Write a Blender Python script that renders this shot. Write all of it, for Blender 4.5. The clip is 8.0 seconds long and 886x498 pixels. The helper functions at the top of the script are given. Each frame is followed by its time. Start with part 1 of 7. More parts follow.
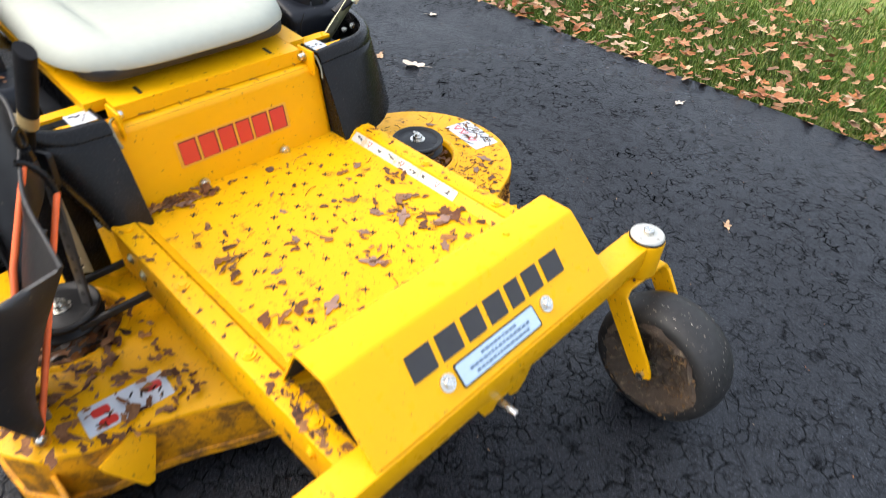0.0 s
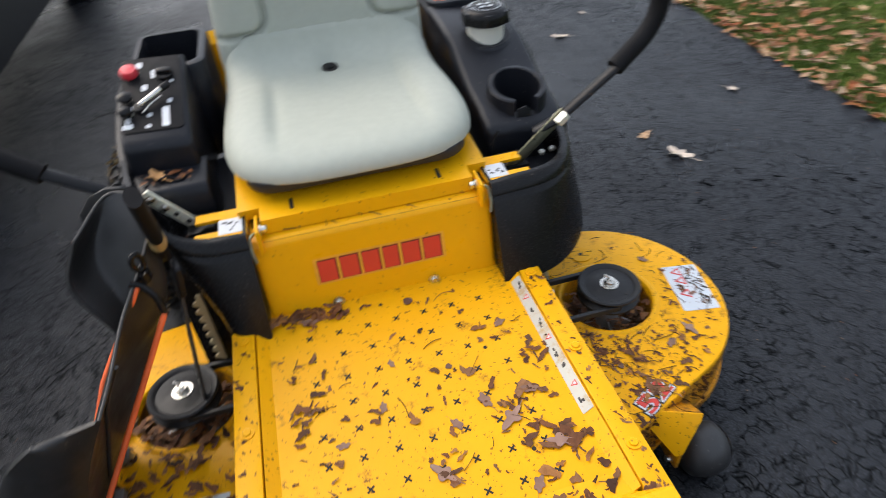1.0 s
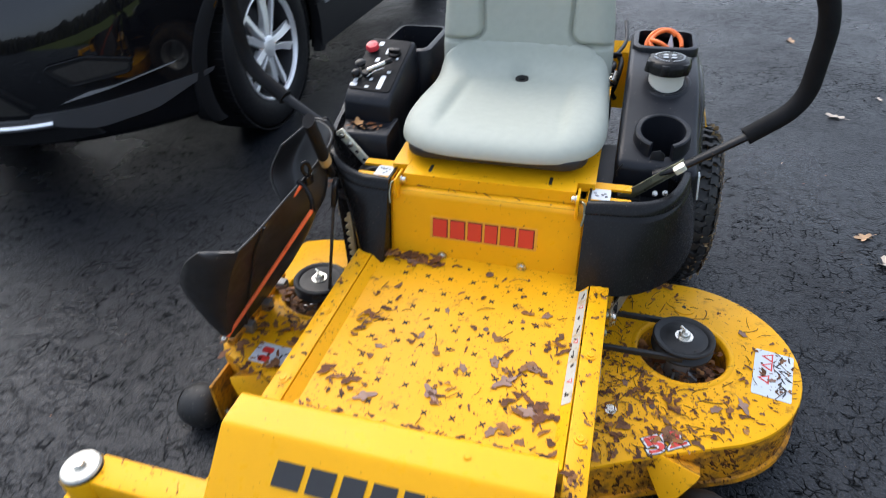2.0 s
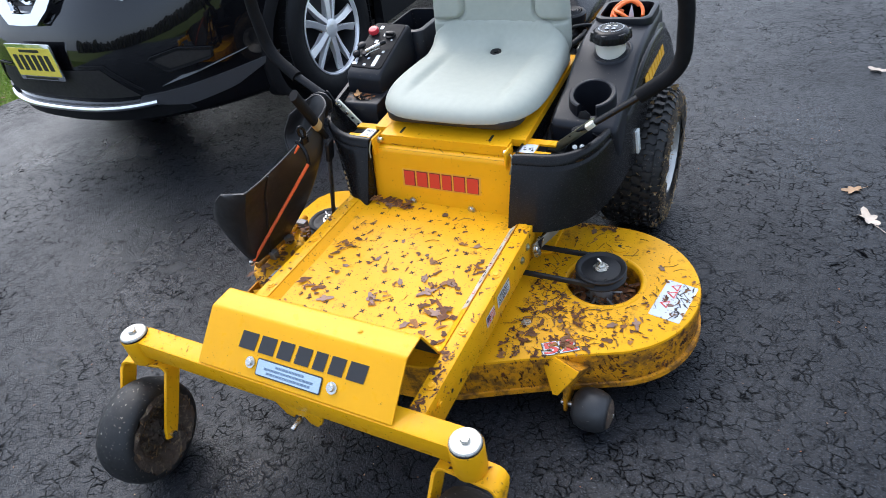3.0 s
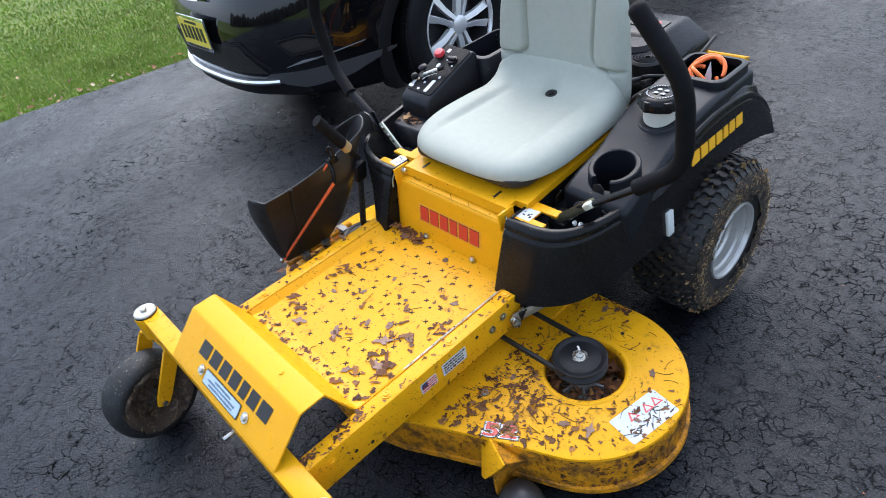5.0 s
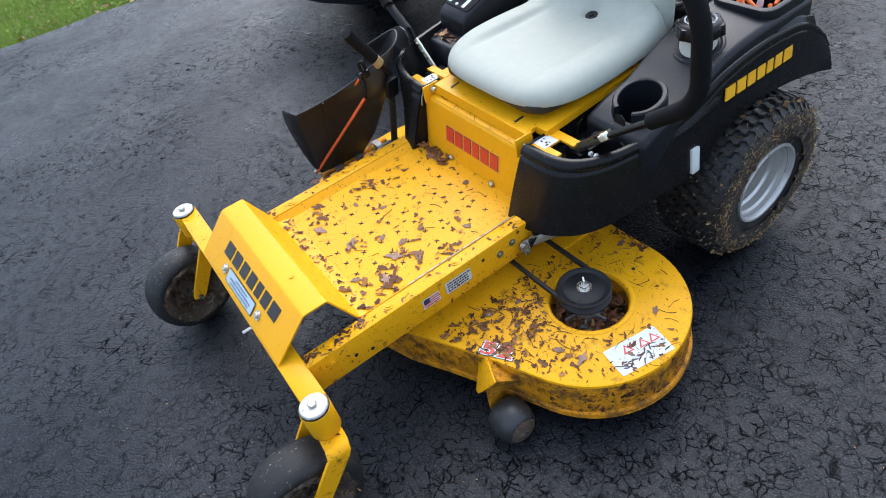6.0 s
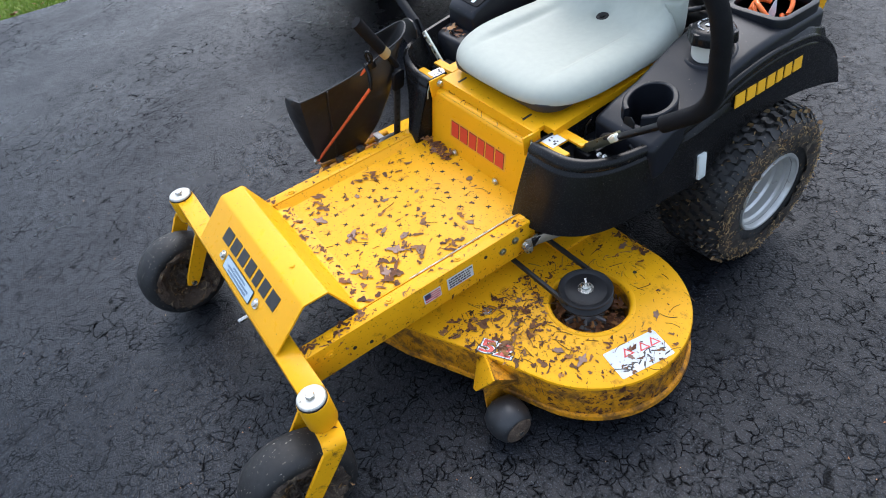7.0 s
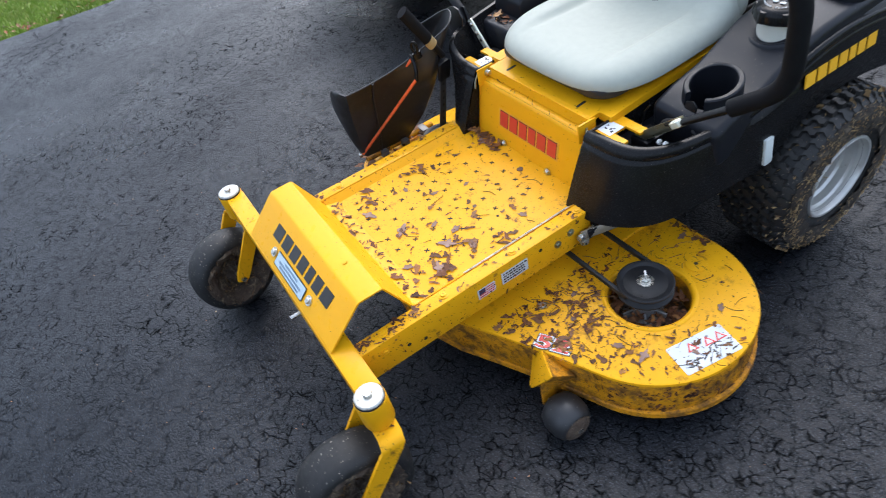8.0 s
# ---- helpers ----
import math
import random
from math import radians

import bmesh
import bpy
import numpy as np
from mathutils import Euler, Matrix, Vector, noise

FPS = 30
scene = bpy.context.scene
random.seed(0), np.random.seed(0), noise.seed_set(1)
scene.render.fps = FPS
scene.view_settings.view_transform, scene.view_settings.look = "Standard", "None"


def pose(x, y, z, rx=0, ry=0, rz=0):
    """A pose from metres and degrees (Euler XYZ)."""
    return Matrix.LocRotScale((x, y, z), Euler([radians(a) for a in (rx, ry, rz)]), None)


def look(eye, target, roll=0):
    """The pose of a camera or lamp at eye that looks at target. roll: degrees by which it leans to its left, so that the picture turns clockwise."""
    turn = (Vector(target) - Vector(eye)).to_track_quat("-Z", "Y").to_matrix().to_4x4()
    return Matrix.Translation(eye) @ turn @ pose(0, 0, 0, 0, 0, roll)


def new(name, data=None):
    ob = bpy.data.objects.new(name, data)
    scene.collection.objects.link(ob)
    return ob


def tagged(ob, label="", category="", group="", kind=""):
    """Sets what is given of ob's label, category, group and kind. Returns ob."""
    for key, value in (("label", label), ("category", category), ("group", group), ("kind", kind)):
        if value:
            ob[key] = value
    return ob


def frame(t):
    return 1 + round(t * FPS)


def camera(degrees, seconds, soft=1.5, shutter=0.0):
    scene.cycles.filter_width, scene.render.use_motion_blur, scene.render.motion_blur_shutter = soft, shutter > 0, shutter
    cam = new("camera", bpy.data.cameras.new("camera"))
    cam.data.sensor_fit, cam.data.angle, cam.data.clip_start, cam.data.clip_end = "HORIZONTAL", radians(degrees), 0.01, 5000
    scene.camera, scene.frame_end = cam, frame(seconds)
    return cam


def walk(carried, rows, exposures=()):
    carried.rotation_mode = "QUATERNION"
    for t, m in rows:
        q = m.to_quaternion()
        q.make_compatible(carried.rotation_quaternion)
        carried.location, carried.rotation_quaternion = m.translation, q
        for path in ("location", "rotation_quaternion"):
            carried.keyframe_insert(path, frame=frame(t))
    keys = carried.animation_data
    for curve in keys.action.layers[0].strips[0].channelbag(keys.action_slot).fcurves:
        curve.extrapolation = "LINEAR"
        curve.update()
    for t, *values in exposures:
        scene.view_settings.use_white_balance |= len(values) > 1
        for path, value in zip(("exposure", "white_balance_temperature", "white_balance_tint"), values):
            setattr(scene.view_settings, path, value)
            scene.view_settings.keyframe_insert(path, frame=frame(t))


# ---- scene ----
cam = camera(71.4, 8.0, soft=0.6, shutter=0.25)
PATH = [
    (0, (-0.494, -1.018, 1.042), (0.3995, -0.1917, 0.0037), 2.95),
    (0.2, (-0.4048, -0.9428, 1.076), (0.452, -0.1093, 0.0123), 1.18),
    (0.3, (-0.3701, -0.9265, 1.086), (0.4081, -0.0457, 0.0005), -2.08),
    (0.5, (-0.3083, -0.8687, 1.14), (0.3768, 0.0781, 0.0469), -3.64),
    (0.7, (-0.2185, -0.8694, 1.153), (0.3984, 0.2219, 0.1594), -5.17),
    (0.8, (-0.198, -0.8611, 1.153), (0.3632, 0.2844, 0.1875), -5.03),
    (1, (-0.0807, -0.8604, 1.138), (0.1921, 0.3396, 0.1157), -4.65),
    (1.2, (0.0182, -0.8717, 1.161), (0.0136, 0.33, 0.1046), -6.53),
    (1.4, (0.08, -0.9043, 1.197), (-0.033, 0.3688, 0.2347), -6.18),
    (1.5, (0.1057, -0.9224, 1.193), (-0.0166, 0.3923, 0.2898), -5.97),
    (1.7, (0.1774, -0.9821, 1.199), (-0.0764, 0.3414, 0.3366), -6.9),
    (2, (0.2511, -1.093, 1.194), (-0.134, 0.14, 0.2499), -2.45),
    (2.2, (0.3157, -1.146, 1.202), (-0.1653, 0.0422, 0.2444), -4.05),
    (3.3, (0.8618, -1.248, 1.374), (0.1226, -0.2155, 0.4005), -12.51),
    (3.5, (0.8821, -1.251, 1.406), (0.09, -0.2053, 0.4908), -12.17),
    (3.8, (0.9107, -1.183, 1.397), (0.0925, -0.1387, 0.5018), -10.65),
    (4, (0.9171, -1.106, 1.377), (0.0865, -0.0886, 0.4625), -9.36),
    (4.2, (0.922, -1.045, 1.388), (0.0884, -0.0543, 0.4476), -6.21),
    (4.5, (0.9676, -0.9723, 1.415), (0.075, -0.027, 0.4824), -7.38),
    (4.7, (1.019, -0.9013, 1.402), (0.0046, -0.1014, 0.4579), -13),
    (5.8, (1.18, -0.6933, 1.367), (0.1401, -0.0492, 0.3356), -10.73),
    (6, (1.188, -0.7139, 1.377), (0.1371, -0.2142, 0.2789), -14.99),
    (6.2, (1.186, -0.7212, 1.385), (0.1201, -0.1939, 0.3138), -14.12),
    (6.5, (1.18, -0.7341, 1.378), (0.1196, -0.182, 0.3153), -13.23),
    (6.8, (1.168, -0.74, 1.371), (0.1299, -0.1887, 0.2855), -11.58),
    (7, (1.159, -0.7449, 1.369), (0.1314, -0.2181, 0.2612), -11.44),
    (7.2, (1.155, -0.7364, 1.368), (0.126, -0.2299, 0.252), -11.49),
    (7.5, (1.168, -0.73, 1.361), (0.132, -0.2259, 0.2507), -11.97),
    (7.8, (1.152, -0.7493, 1.371), (0.105, -0.2799, 0.2561), -12.45),
    (8, (1.109, -0.7671, 1.359), (0.0449, -0.3238, 0.2488), -15.44),
]
walk(cam, [(t, look(eye, target, roll)) for t, eye, target, roll in PATH], [(0.0, 1.34, 6650, 10), (0.5, 0.5, 6600, 10), (1.0, 0.68, 6550, 10), (1.5, 0.51, 6300, 10), (2.0, 0.84, 6100, 10), (3.5, 0.95, 5850, 10), (8.0, 0.92, 5850, 10)])

# ---- sky and light ----
world = bpy.data.worlds.new("overcast_sky")
world.use_nodes = True
scene.world = world
wn = world.node_tree.nodes
wl = world.node_tree.links
sky = wn.new("ShaderNodeTexSky")
sky.sky_type = "NISHITA"
sky.sun_disc = False
sky.sun_elevation = radians(50)
sky.sun_rotation = radians(-45)
sky.air_density = 1.0
sky.dust_density = 6.0
sky.ozone_density = 1.0
grey = wn.new("ShaderNodeHueSaturation")
grey.inputs["Saturation"].default_value = 0.85
wl.new(sky.outputs["Color"], grey.inputs["Color"])
cloud = wn.new("ShaderNodeMix")
cloud.data_type = "RGBA"
cloud.inputs[0].default_value = 0.6
cloud.inputs[7].default_value = (2.32, 2.62, 3.05, 1)
wl.new(grey.outputs["Color"], cloud.inputs[6])
wl.new(cloud.outputs[2], wn["Background"].inputs["Color"])
wn["Background"].inputs["Strength"].default_value = 0.262

sun = new("sun", bpy.data.lights.new("sun", "SUN"))
sun.data.energy = 0.5
sun.data.angle = radians(60)
sun.data.color = (0.97, 0.985, 1.0)
sun.matrix_world = look((-4.5, 4.5, 8.2), (0, 0, 0))


# ---- materials ----
def nodes_of(name):
    m = bpy.data.materials.new(name)
    m.use_nodes = True
    return m, m.node_tree.nodes, m.node_tree.links, m.node_tree.nodes["Principled BSDF"]


def noise_tex(n, l, scale, detail=4.0, rough=0.55, coord="Object"):
    c = n.new("ShaderNodeTexCoord")
    t = n.new("ShaderNodeTexNoise")
    t.inputs["Scale"].default_value = scale
    t.inputs["Detail"].default_value = detail
    t.inputs["Roughness"].default_value = rough
    l.new(c.outputs[coord], t.inputs["Vector"])
    return t.outputs["Fac"]


def ramp(n, l, src, lo, hi, a=0.0, b=1.0):
    r = n.new("ShaderNodeMapRange")
    r.inputs["From Min"].default_value = lo
    r.inputs["From Max"].default_value = hi
    r.inputs["To Min"].default_value = a
    r.inputs["To Max"].default_value = b
    l.new(src, r.inputs["Value"])
    return r.outputs["Result"]


def mixc(n, l, fac, a, b):
    m = n.new("ShaderNodeMix")
    m.data_type = "RGBA"
    if isinstance(fac, float):
        m.inputs[0].default_value = fac
    else:
        l.new(fac, m.inputs[0])
    for slot, v in ((6, a), (7, b)):
        if isinstance(v, tuple):
            m.inputs[slot].default_value = (*v, 1)
        else:
            l.new(v, m.inputs[slot])
    return m.outputs[2]


def mul(n, l, a, b):
    m = n.new("ShaderNodeMath")
    m.operation = "MULTIPLY"
    for i, v in enumerate((a, b)):
        if isinstance(v, float):
            m.inputs[i].default_value = v
        else:
            l.new(v, m.inputs[i])
    return m.outputs[0]


def bump(n, l, p, height, strength, dist):
    b = n.new("ShaderNodeBump")
    b.inputs["Strength"].default_value = strength
    b.inputs["Distance"].default_value = dist
    l.new(height, b.inputs["Height"])
    l.new(b.outputs["Normal"], p.inputs["Normal"])
    return b


def surface(name, col, rough=0.5, metal=0.0, var=0.15, grain=60.0, dirt=0.0, dirt_col=(0.09, 0.05, 0.025), dirt_scale=9.0, relief=0.15, dist=0.001, coat=0.0, speck=0.0, coord="Object", spec=0.5):
    """A surface with tone variation at two scales, dirt in patches and specks, and fine relief."""
    m, n, l, p = nodes_of(name)
    big = noise_tex(n, l, grain * 0.08, 3, 0.5, coord)
    fine = noise_tex(n, l, grain, 6, 0.6, coord)
    dark = tuple(c * (1 - var) for c in col)
    lite = tuple(min(1.0, c * (1 + var)) for c in col)
    c = mixc(n, l, ramp(n, l, big, 0.3, 0.7), dark, lite)
    c = mixc(n, l, ramp(n, l, fine, 0.35, 0.75, 0.0, 0.35), c, tuple(v * (1 - var * 1.5) for v in col))
    if dirt > 0:
        d = noise_tex(n, l, dirt_scale, 9, 0.72, coord)
        k = ramp(n, l, d, 0.72 - 0.26 * dirt, 0.80 - 0.2 * dirt, 0.0, 0.85)
        c = mixc(n, l, k, c, dirt_col)
    if speck > 0:
        s = noise_tex(n, l, 150.0, 2, 0.5, coord)
        k = ramp(n, l, s, 0.74 - 0.08 * speck, 0.77 - 0.08 * speck, 0.0, 0.8)
        c = mixc(n, l, k, c, dirt_col)
    l.new(c, p.inputs["Base Color"])
    l.new(ramp(n, l, fine, 0.25, 0.8, max(0.03, rough - 0.1), min(1.0, rough + 0.12)), p.inputs["Roughness"])
    p.inputs["Metallic"].default_value = metal
    p.inputs["Specular IOR Level"].default_value = spec
    if coat:
        p.inputs["Coat Weight"].default_value = coat
        p.inputs["Coat Roughness"].default_value = 0.02
    if relief:
        bump(n, l, p, fine, relief, dist)
    return m


YELLOW = surface("yellow_paint", (0.76, 0.368, 0.003), 0.34, var=0.06, grain=40, dirt=0.14, dirt_scale=24, relief=0.05, speck=0.45, spec=0.2)
YELLOW_WORN = surface("yellow_paint_soiled", (0.75, 0.362, 0.003), 0.38, var=0.06, grain=40, dirt=0.50, dirt_scale=26, relief=0.10, speck=0.95, spec=0.16, dirt_col=(0.13, 0.058, 0.018))
YELLOW_DECK = surface("yellow_deck_paint_stained", (0.75, 0.362, 0.003), 0.38, var=0.08, grain=34, dirt=0.58, dirt_scale=17, relief=0.12, speck=1.0, spec=0.16, dirt_col=(0.24, 0.095, 0.012))
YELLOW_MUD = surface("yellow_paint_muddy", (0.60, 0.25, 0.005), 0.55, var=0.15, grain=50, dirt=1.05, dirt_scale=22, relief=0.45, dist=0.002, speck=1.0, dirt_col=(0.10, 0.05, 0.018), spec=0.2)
YELLOW_CLEAN = surface("yellow_paint_clean", (0.77, 0.372, 0.003), 0.32, var=0.05, grain=40, dirt=0.05, relief=0.04, speck=0.3, spec=0.2)
PLASTIC = surface("black_plastic", (0.008, 0.0078, 0.0082), 0.25, var=0.2, grain=300, relief=0.14, dist=0.0005, dirt=0.04, dirt_col=(0.10, 0.085, 0.07), dirt_scale=30, speck=0.3, spec=0.19)
PLASTIC_TOP = surface("grey_black_plastic", (0.0085, 0.0095, 0.0130), 0.38, var=0.1, grain=400, relief=0.04, dist=0.0004, dirt=0.012, dirt_col=(0.14, 0.12, 0.10), dirt_scale=26, speck=0.25, spec=0.26)
RUBBER_FLAP = surface("black_rubber_flap", (0.016, 0.0148, 0.0142), 0.45, var=0.35, grain=40, relief=0.3, dirt=0.35, dirt_col=(0.10, 0.075, 0.055), dirt_scale=20, speck=0.4)
FOAM = surface("black_foam_grip", (0.007, 0.007, 0.008), 0.7, var=0.2, grain=500, relief=0.5, dist=0.0006, spec=0.14)
BLACK_STEEL = surface("black_painted_steel", (0.007, 0.007, 0.008), 0.4, var=0.2, grain=120, relief=0.1, speck=0.2, spec=0.22)
VINYL = surface("grey_vinyl", (0.375, 0.392, 0.335), 0.56, var=0.035, grain=700, relief=0.16, dist=0.0004, spec=0.22)
ZINC = surface("zinc_plated_steel", (0.62, 0.60, 0.55), 0.28, metal=1.0, var=0.12, grain=90, relief=0.08)
PALE_ZINC = surface("bright_plated_steel", (0.80, 0.80, 0.66), 0.32, metal=0.35, var=0.08, grain=90, relief=0.06)
YZINC = surface("yellow_zinc_steel", (0.30, 0.29, 0.20), 0.32, metal=0.8, var=0.15, grain=90, relief=0.08)
CAPMET = surface("dull_aluminium_cap", (0.50, 0.49, 0.44), 0.45, metal=0.5, var=0.18, grain=60, dirt=0.7, dirt_scale=45, relief=0.1)
TYRE = surface("tyre_rubber", (0.015, 0.0145, 0.014), 0.58, var=0.3, grain=80, relief=0.35, dist=0.001, dirt=0.30, dirt_col=(0.15, 0.125, 0.10), dirt_scale=22, speck=0.85, spec=0.42)
TYRE_MUD = surface("tyre_rubber_caked", (0.030, 0.022, 0.016), 0.8, var=0.35, grain=60, relief=0.8, dist=0.004, dirt=0.7, dirt_col=(0.15, 0.115, 0.075), dirt_scale=45, speck=1.0)
MUD = surface("dried_mud_and_clippings", (0.060, 0.040, 0.026), 0.9, var=0.5, grain=70, relief=1.0, dist=0.006, dirt=0.7, dirt_col=(0.20, 0.15, 0.09), dirt_scale=50)
RIM = surface("silver_painted_rim", (0.56, 0.55, 0.52), 0.36, metal=0.55, var=0.12, grain=50, dirt=0.3, dirt_col=(0.16, 0.13, 0.10), dirt_scale=18, relief=0.08)
PULLEY = surface("black_coated_pulley", (0.012, 0.012, 0.013), 0.46, var=0.15, grain=80, relief=0.08, speck=0.1, spec=0.3)
BELT = surface("rubber_drive_belt", (0.012, 0.012, 0.013), 0.6, var=0.2, grain=100)
# near-black for dark parts; its colour also stands in for shade in holes
DARK = surface("dark_steel_and_hollow_shade", (0.012, 0.010, 0.008), 0.7, var=0.3, grain=60)
DECAL = surface("white_decal_vinyl", (0.52, 0.56, 0.60), 0.35, var=0.06, grain=40, dirt=0.35, dirt_col=(0.22, 0.18, 0.14), dirt_scale=26, relief=0.02)
DECAL_SOILED = surface("soiled_decal_vinyl", (0.44, 0.44, 0.40), 0.4, var=0.1, grain=40, dirt=0.8, dirt_col=(0.36, 0.22, 0.06), dirt_scale=24, relief=0.02)
DECAL_CLEAN = surface("silver_decal", (0.55, 0.57, 0.60), 0.30, var=0.05, grain=30, relief=0.02)
DECAL_BLUE = surface("pale_blue_decal", (0.50, 0.60, 0.68), 0.10, metal=0.7, var=0.12, grain=30, relief=0.02)
RED = surface("red_decal_ink", (0.55, 0.035, 0.025), 0.35, var=0.08, grain=60, relief=0.02)
BLACK_INK = surface("black_decal_ink", (0.02, 0.018, 0.018), 0.4, var=0.1, grain=60, relief=0.02)
MATT_BLACK = surface("matt_black_label", (0.008, 0.008, 0.009), 0.6, var=0.1, grain=60, relief=0.02, spec=0.12)
YELLOW_INK = surface("yellow_decal_ink", (0.75, 0.38, 0.01), 0.35, var=0.05, grain=60, relief=0.02)
RED_KNOB = surface("red_plastic_knob", (0.62, 0.035, 0.05), 0.3, var=0.06, grain=60, relief=0.03)
BUNGEE = surface("orange_elastic_cord", (0.78, 0.13, 0.03), 0.6, var=0.15, grain=300, relief=0.3, dirt=0.1)
ORANGE = surface("orange_plastic_hose", (0.85, 0.17, 0.025), 0.4, var=0.08, grain=60, relief=0.03)
TANK_NECK = surface("translucent_tank_neck", (0.60, 0.58, 0.50), 0.45, var=0.06, grain=60, relief=0.05)
CAR_PAINT = surface("black_car_paint", (0.004, 0.004, 0.005), 0.12, var=0.05, grain=30, relief=0.0, coat=0.9, spec=0.1)
CAR_CLAD = surface("dark_grey_cladding", (0.008, 0.008, 0.009), 0.5, var=0.12, grain=200, relief=0.12, dist=0.0006, spec=0.2)
CAR_SATIN = surface("pale_satin_trim", (0.19, 0.19, 0.195), 0.42, var=0.06, grain=120, relief=0.05)
CAR_GREY = surface("satin_grey_trim", (0.055, 0.055, 0.058), 0.38, var=0.06, grain=120, relief=0.05)
CHROME = surface("chrome", (0.80, 0.81, 0.82), 0.07, metal=1.0, var=0.03, grain=20, relief=0.0)
ALLOY = surface("machined_alloy", (0.84, 0.84, 0.84), 0.34, metal=0.6, var=0.0, grain=200, relief=0.0)
ALLOY_DARK = surface("dark_alloy_recess", (0.035, 0.036, 0.04), 0.4, metal=0.3, var=0.1, grain=40, relief=0.02)
CAR_TYRE = surface("car_tyre_rubber", (0.006, 0.006, 0.007), 0.55, var=0.15, grain=90, relief=0.15, spec=0.22)
PLATE = surface("pale_yellow_plate", (0.86, 0.68, 0.08), 0.45, var=0.05, grain=30, relief=0.02)
LAMP_IN = surface("headlamp_reflector", (0.90, 0.90, 0.90), 0.22, metal=0.0, coat=1.0, var=0.15, grain=25, relief=0.05)
AMBER = surface("amber_lens", (0.70, 0.22, 0.02), 0.25, var=0.1, grain=40, relief=0.02)
REFLECTOR = surface("clear_side_reflector", (0.66, 0.70, 0.68), 0.2, var=0.06, grain=80, relief=0.05)
SEAT_SHELL = surface("black_seat_pan", (0.015, 0.015, 0.016), 0.5, var=0.15, grain=120)


TINTED = surface("tinted_glass", (0.01, 0.012, 0.014), 0.05, var=0.02, grain=10, relief=0.0, coat=0.6)


def asphalt_material():
    m, n, l, p = nodes_of("wet_black_asphalt")
    c = n.new("ShaderNodeTexCoord")

    def cracks(scale, warp_scale, warp_size, thin, wide):
        """A net of broken hairline cracks."""
        warp = n.new("ShaderNodeTexNoise")
        warp.inputs["Scale"].default_value = warp_scale
        warp.inputs["Detail"].default_value = 4.0
        l.new(c.outputs["Object"], warp.inputs["Vector"])
        add = n.new("ShaderNodeVectorMath")
        add.operation = "MULTIPLY_ADD"
        l.new(warp.outputs["Color"], add.inputs[0])
        add.inputs[1].default_value = (warp_size, warp_size, 0.0)
        l.new(c.outputs["Object"], add.inputs[2])
        v = n.new("ShaderNodeTexVoronoi")
        v.feature = "DISTANCE_TO_EDGE"
        v.inputs["Scale"].default_value = scale
        l.new(add.outputs[0], v.inputs["Vector"])
        return ramp(n, l, v.outputs["Distance"], thin, wide, 1.0, 0.0)

    patch = ramp(n, l, noise_tex(n, l, 1.0, 4, 0.6), 0.34, 0.56, 0.55, 1.0)
    broken = ramp(n, l, noise_tex(n, l, 19.0, 4, 0.65), 0.42, 0.53)
    broken_fine = ramp(n, l, noise_tex(n, l, 25.0, 4, 0.65), 0.46, 0.58)
    wide_net = mul(n, l, mul(n, l, cracks(36.0, 26.0, 0.040, 0.012, 0.095), patch), broken)
    fine_net = mul(n, l, mul(n, l, cracks(95.0, 60.0, 0.018, 0.02, 0.13), patch), broken_fine)
    both = n.new("ShaderNodeMath")
    both.operation = "MAXIMUM"
    l.new(wide_net, both.inputs[0])
    l.new(mul(n, l, fine_net, 0.7), both.inputs[1])
    line = both.outputs[0]
    stone = n.new("ShaderNodeTexVoronoi")
    stone.inputs["Scale"].default_value = 150.0
    l.new(c.outputs["Object"], stone.inputs["Vector"])
    grain = noise_tex(n, l, 210.0, 4, 0.7)
    big = noise_tex(n, l, 0.55, 5, 0.6)
    mid = noise_tex(n, l, 4.0, 5, 0.6)
    col = mixc(n, l, ramp(n, l, big, 0.3, 0.7), (0.0036, 0.0044, 0.0062), (0.0075, 0.0089, 0.0122))
    col = mixc(n, l, ramp(n, l, mid, 0.35, 0.7, 0.0, 0.6), col, (0.0050, 0.0060, 0.0086))
    col = mixc(n, l, ramp(n, l, grain, 0.55, 0.66, 0.0, 0.9), col, (0.055, 0.062, 0.076))
    col = mixc(n, l, mul(n, l, line, 0.9), col, (0.002, 0.002, 0.002))
    l.new(col, p.inputs["Base Color"])
    wet = ramp(n, l, noise_tex(n, l, 1.3, 5, 0.62), 0.36, 0.64, 0.22, 0.44)
    pit = mul(n, l, ramp(n, l, stone.outputs["Distance"], 0.45, 0.75), 0.4)
    film = ramp(n, l, noise_tex(n, l, 0.8, 4, 0.6), 0.35, 0.65, 0.23, 0.35)
    gloss = n.new("ShaderNodeMath")
    gloss.operation = "SUBTRACT"
    gloss.use_clamp = True
    l.new(film, gloss.inputs[0])
    l.new(mul(n, l, line, 0.30), gloss.inputs[1])
    l.new(gloss.outputs[0], p.inputs["Specular IOR Level"])
    l.new(wet, p.inputs["Roughness"])
    h = n.new("ShaderNodeMath")
    h.operation = "MULTIPLY_ADD"
    l.new(line, h.inputs[0])
    h.inputs[1].default_value = -0.6
    ht = n.new("ShaderNodeMath")
    ht.operation = "SUBTRACT"
    l.new(grain, ht.inputs[0])
    l.new(pit, ht.inputs[1])
    l.new(ht.outputs[0], h.inputs[2])
    bump(n, l, p, h.outputs[0], 0.5, 0.003)
    return m


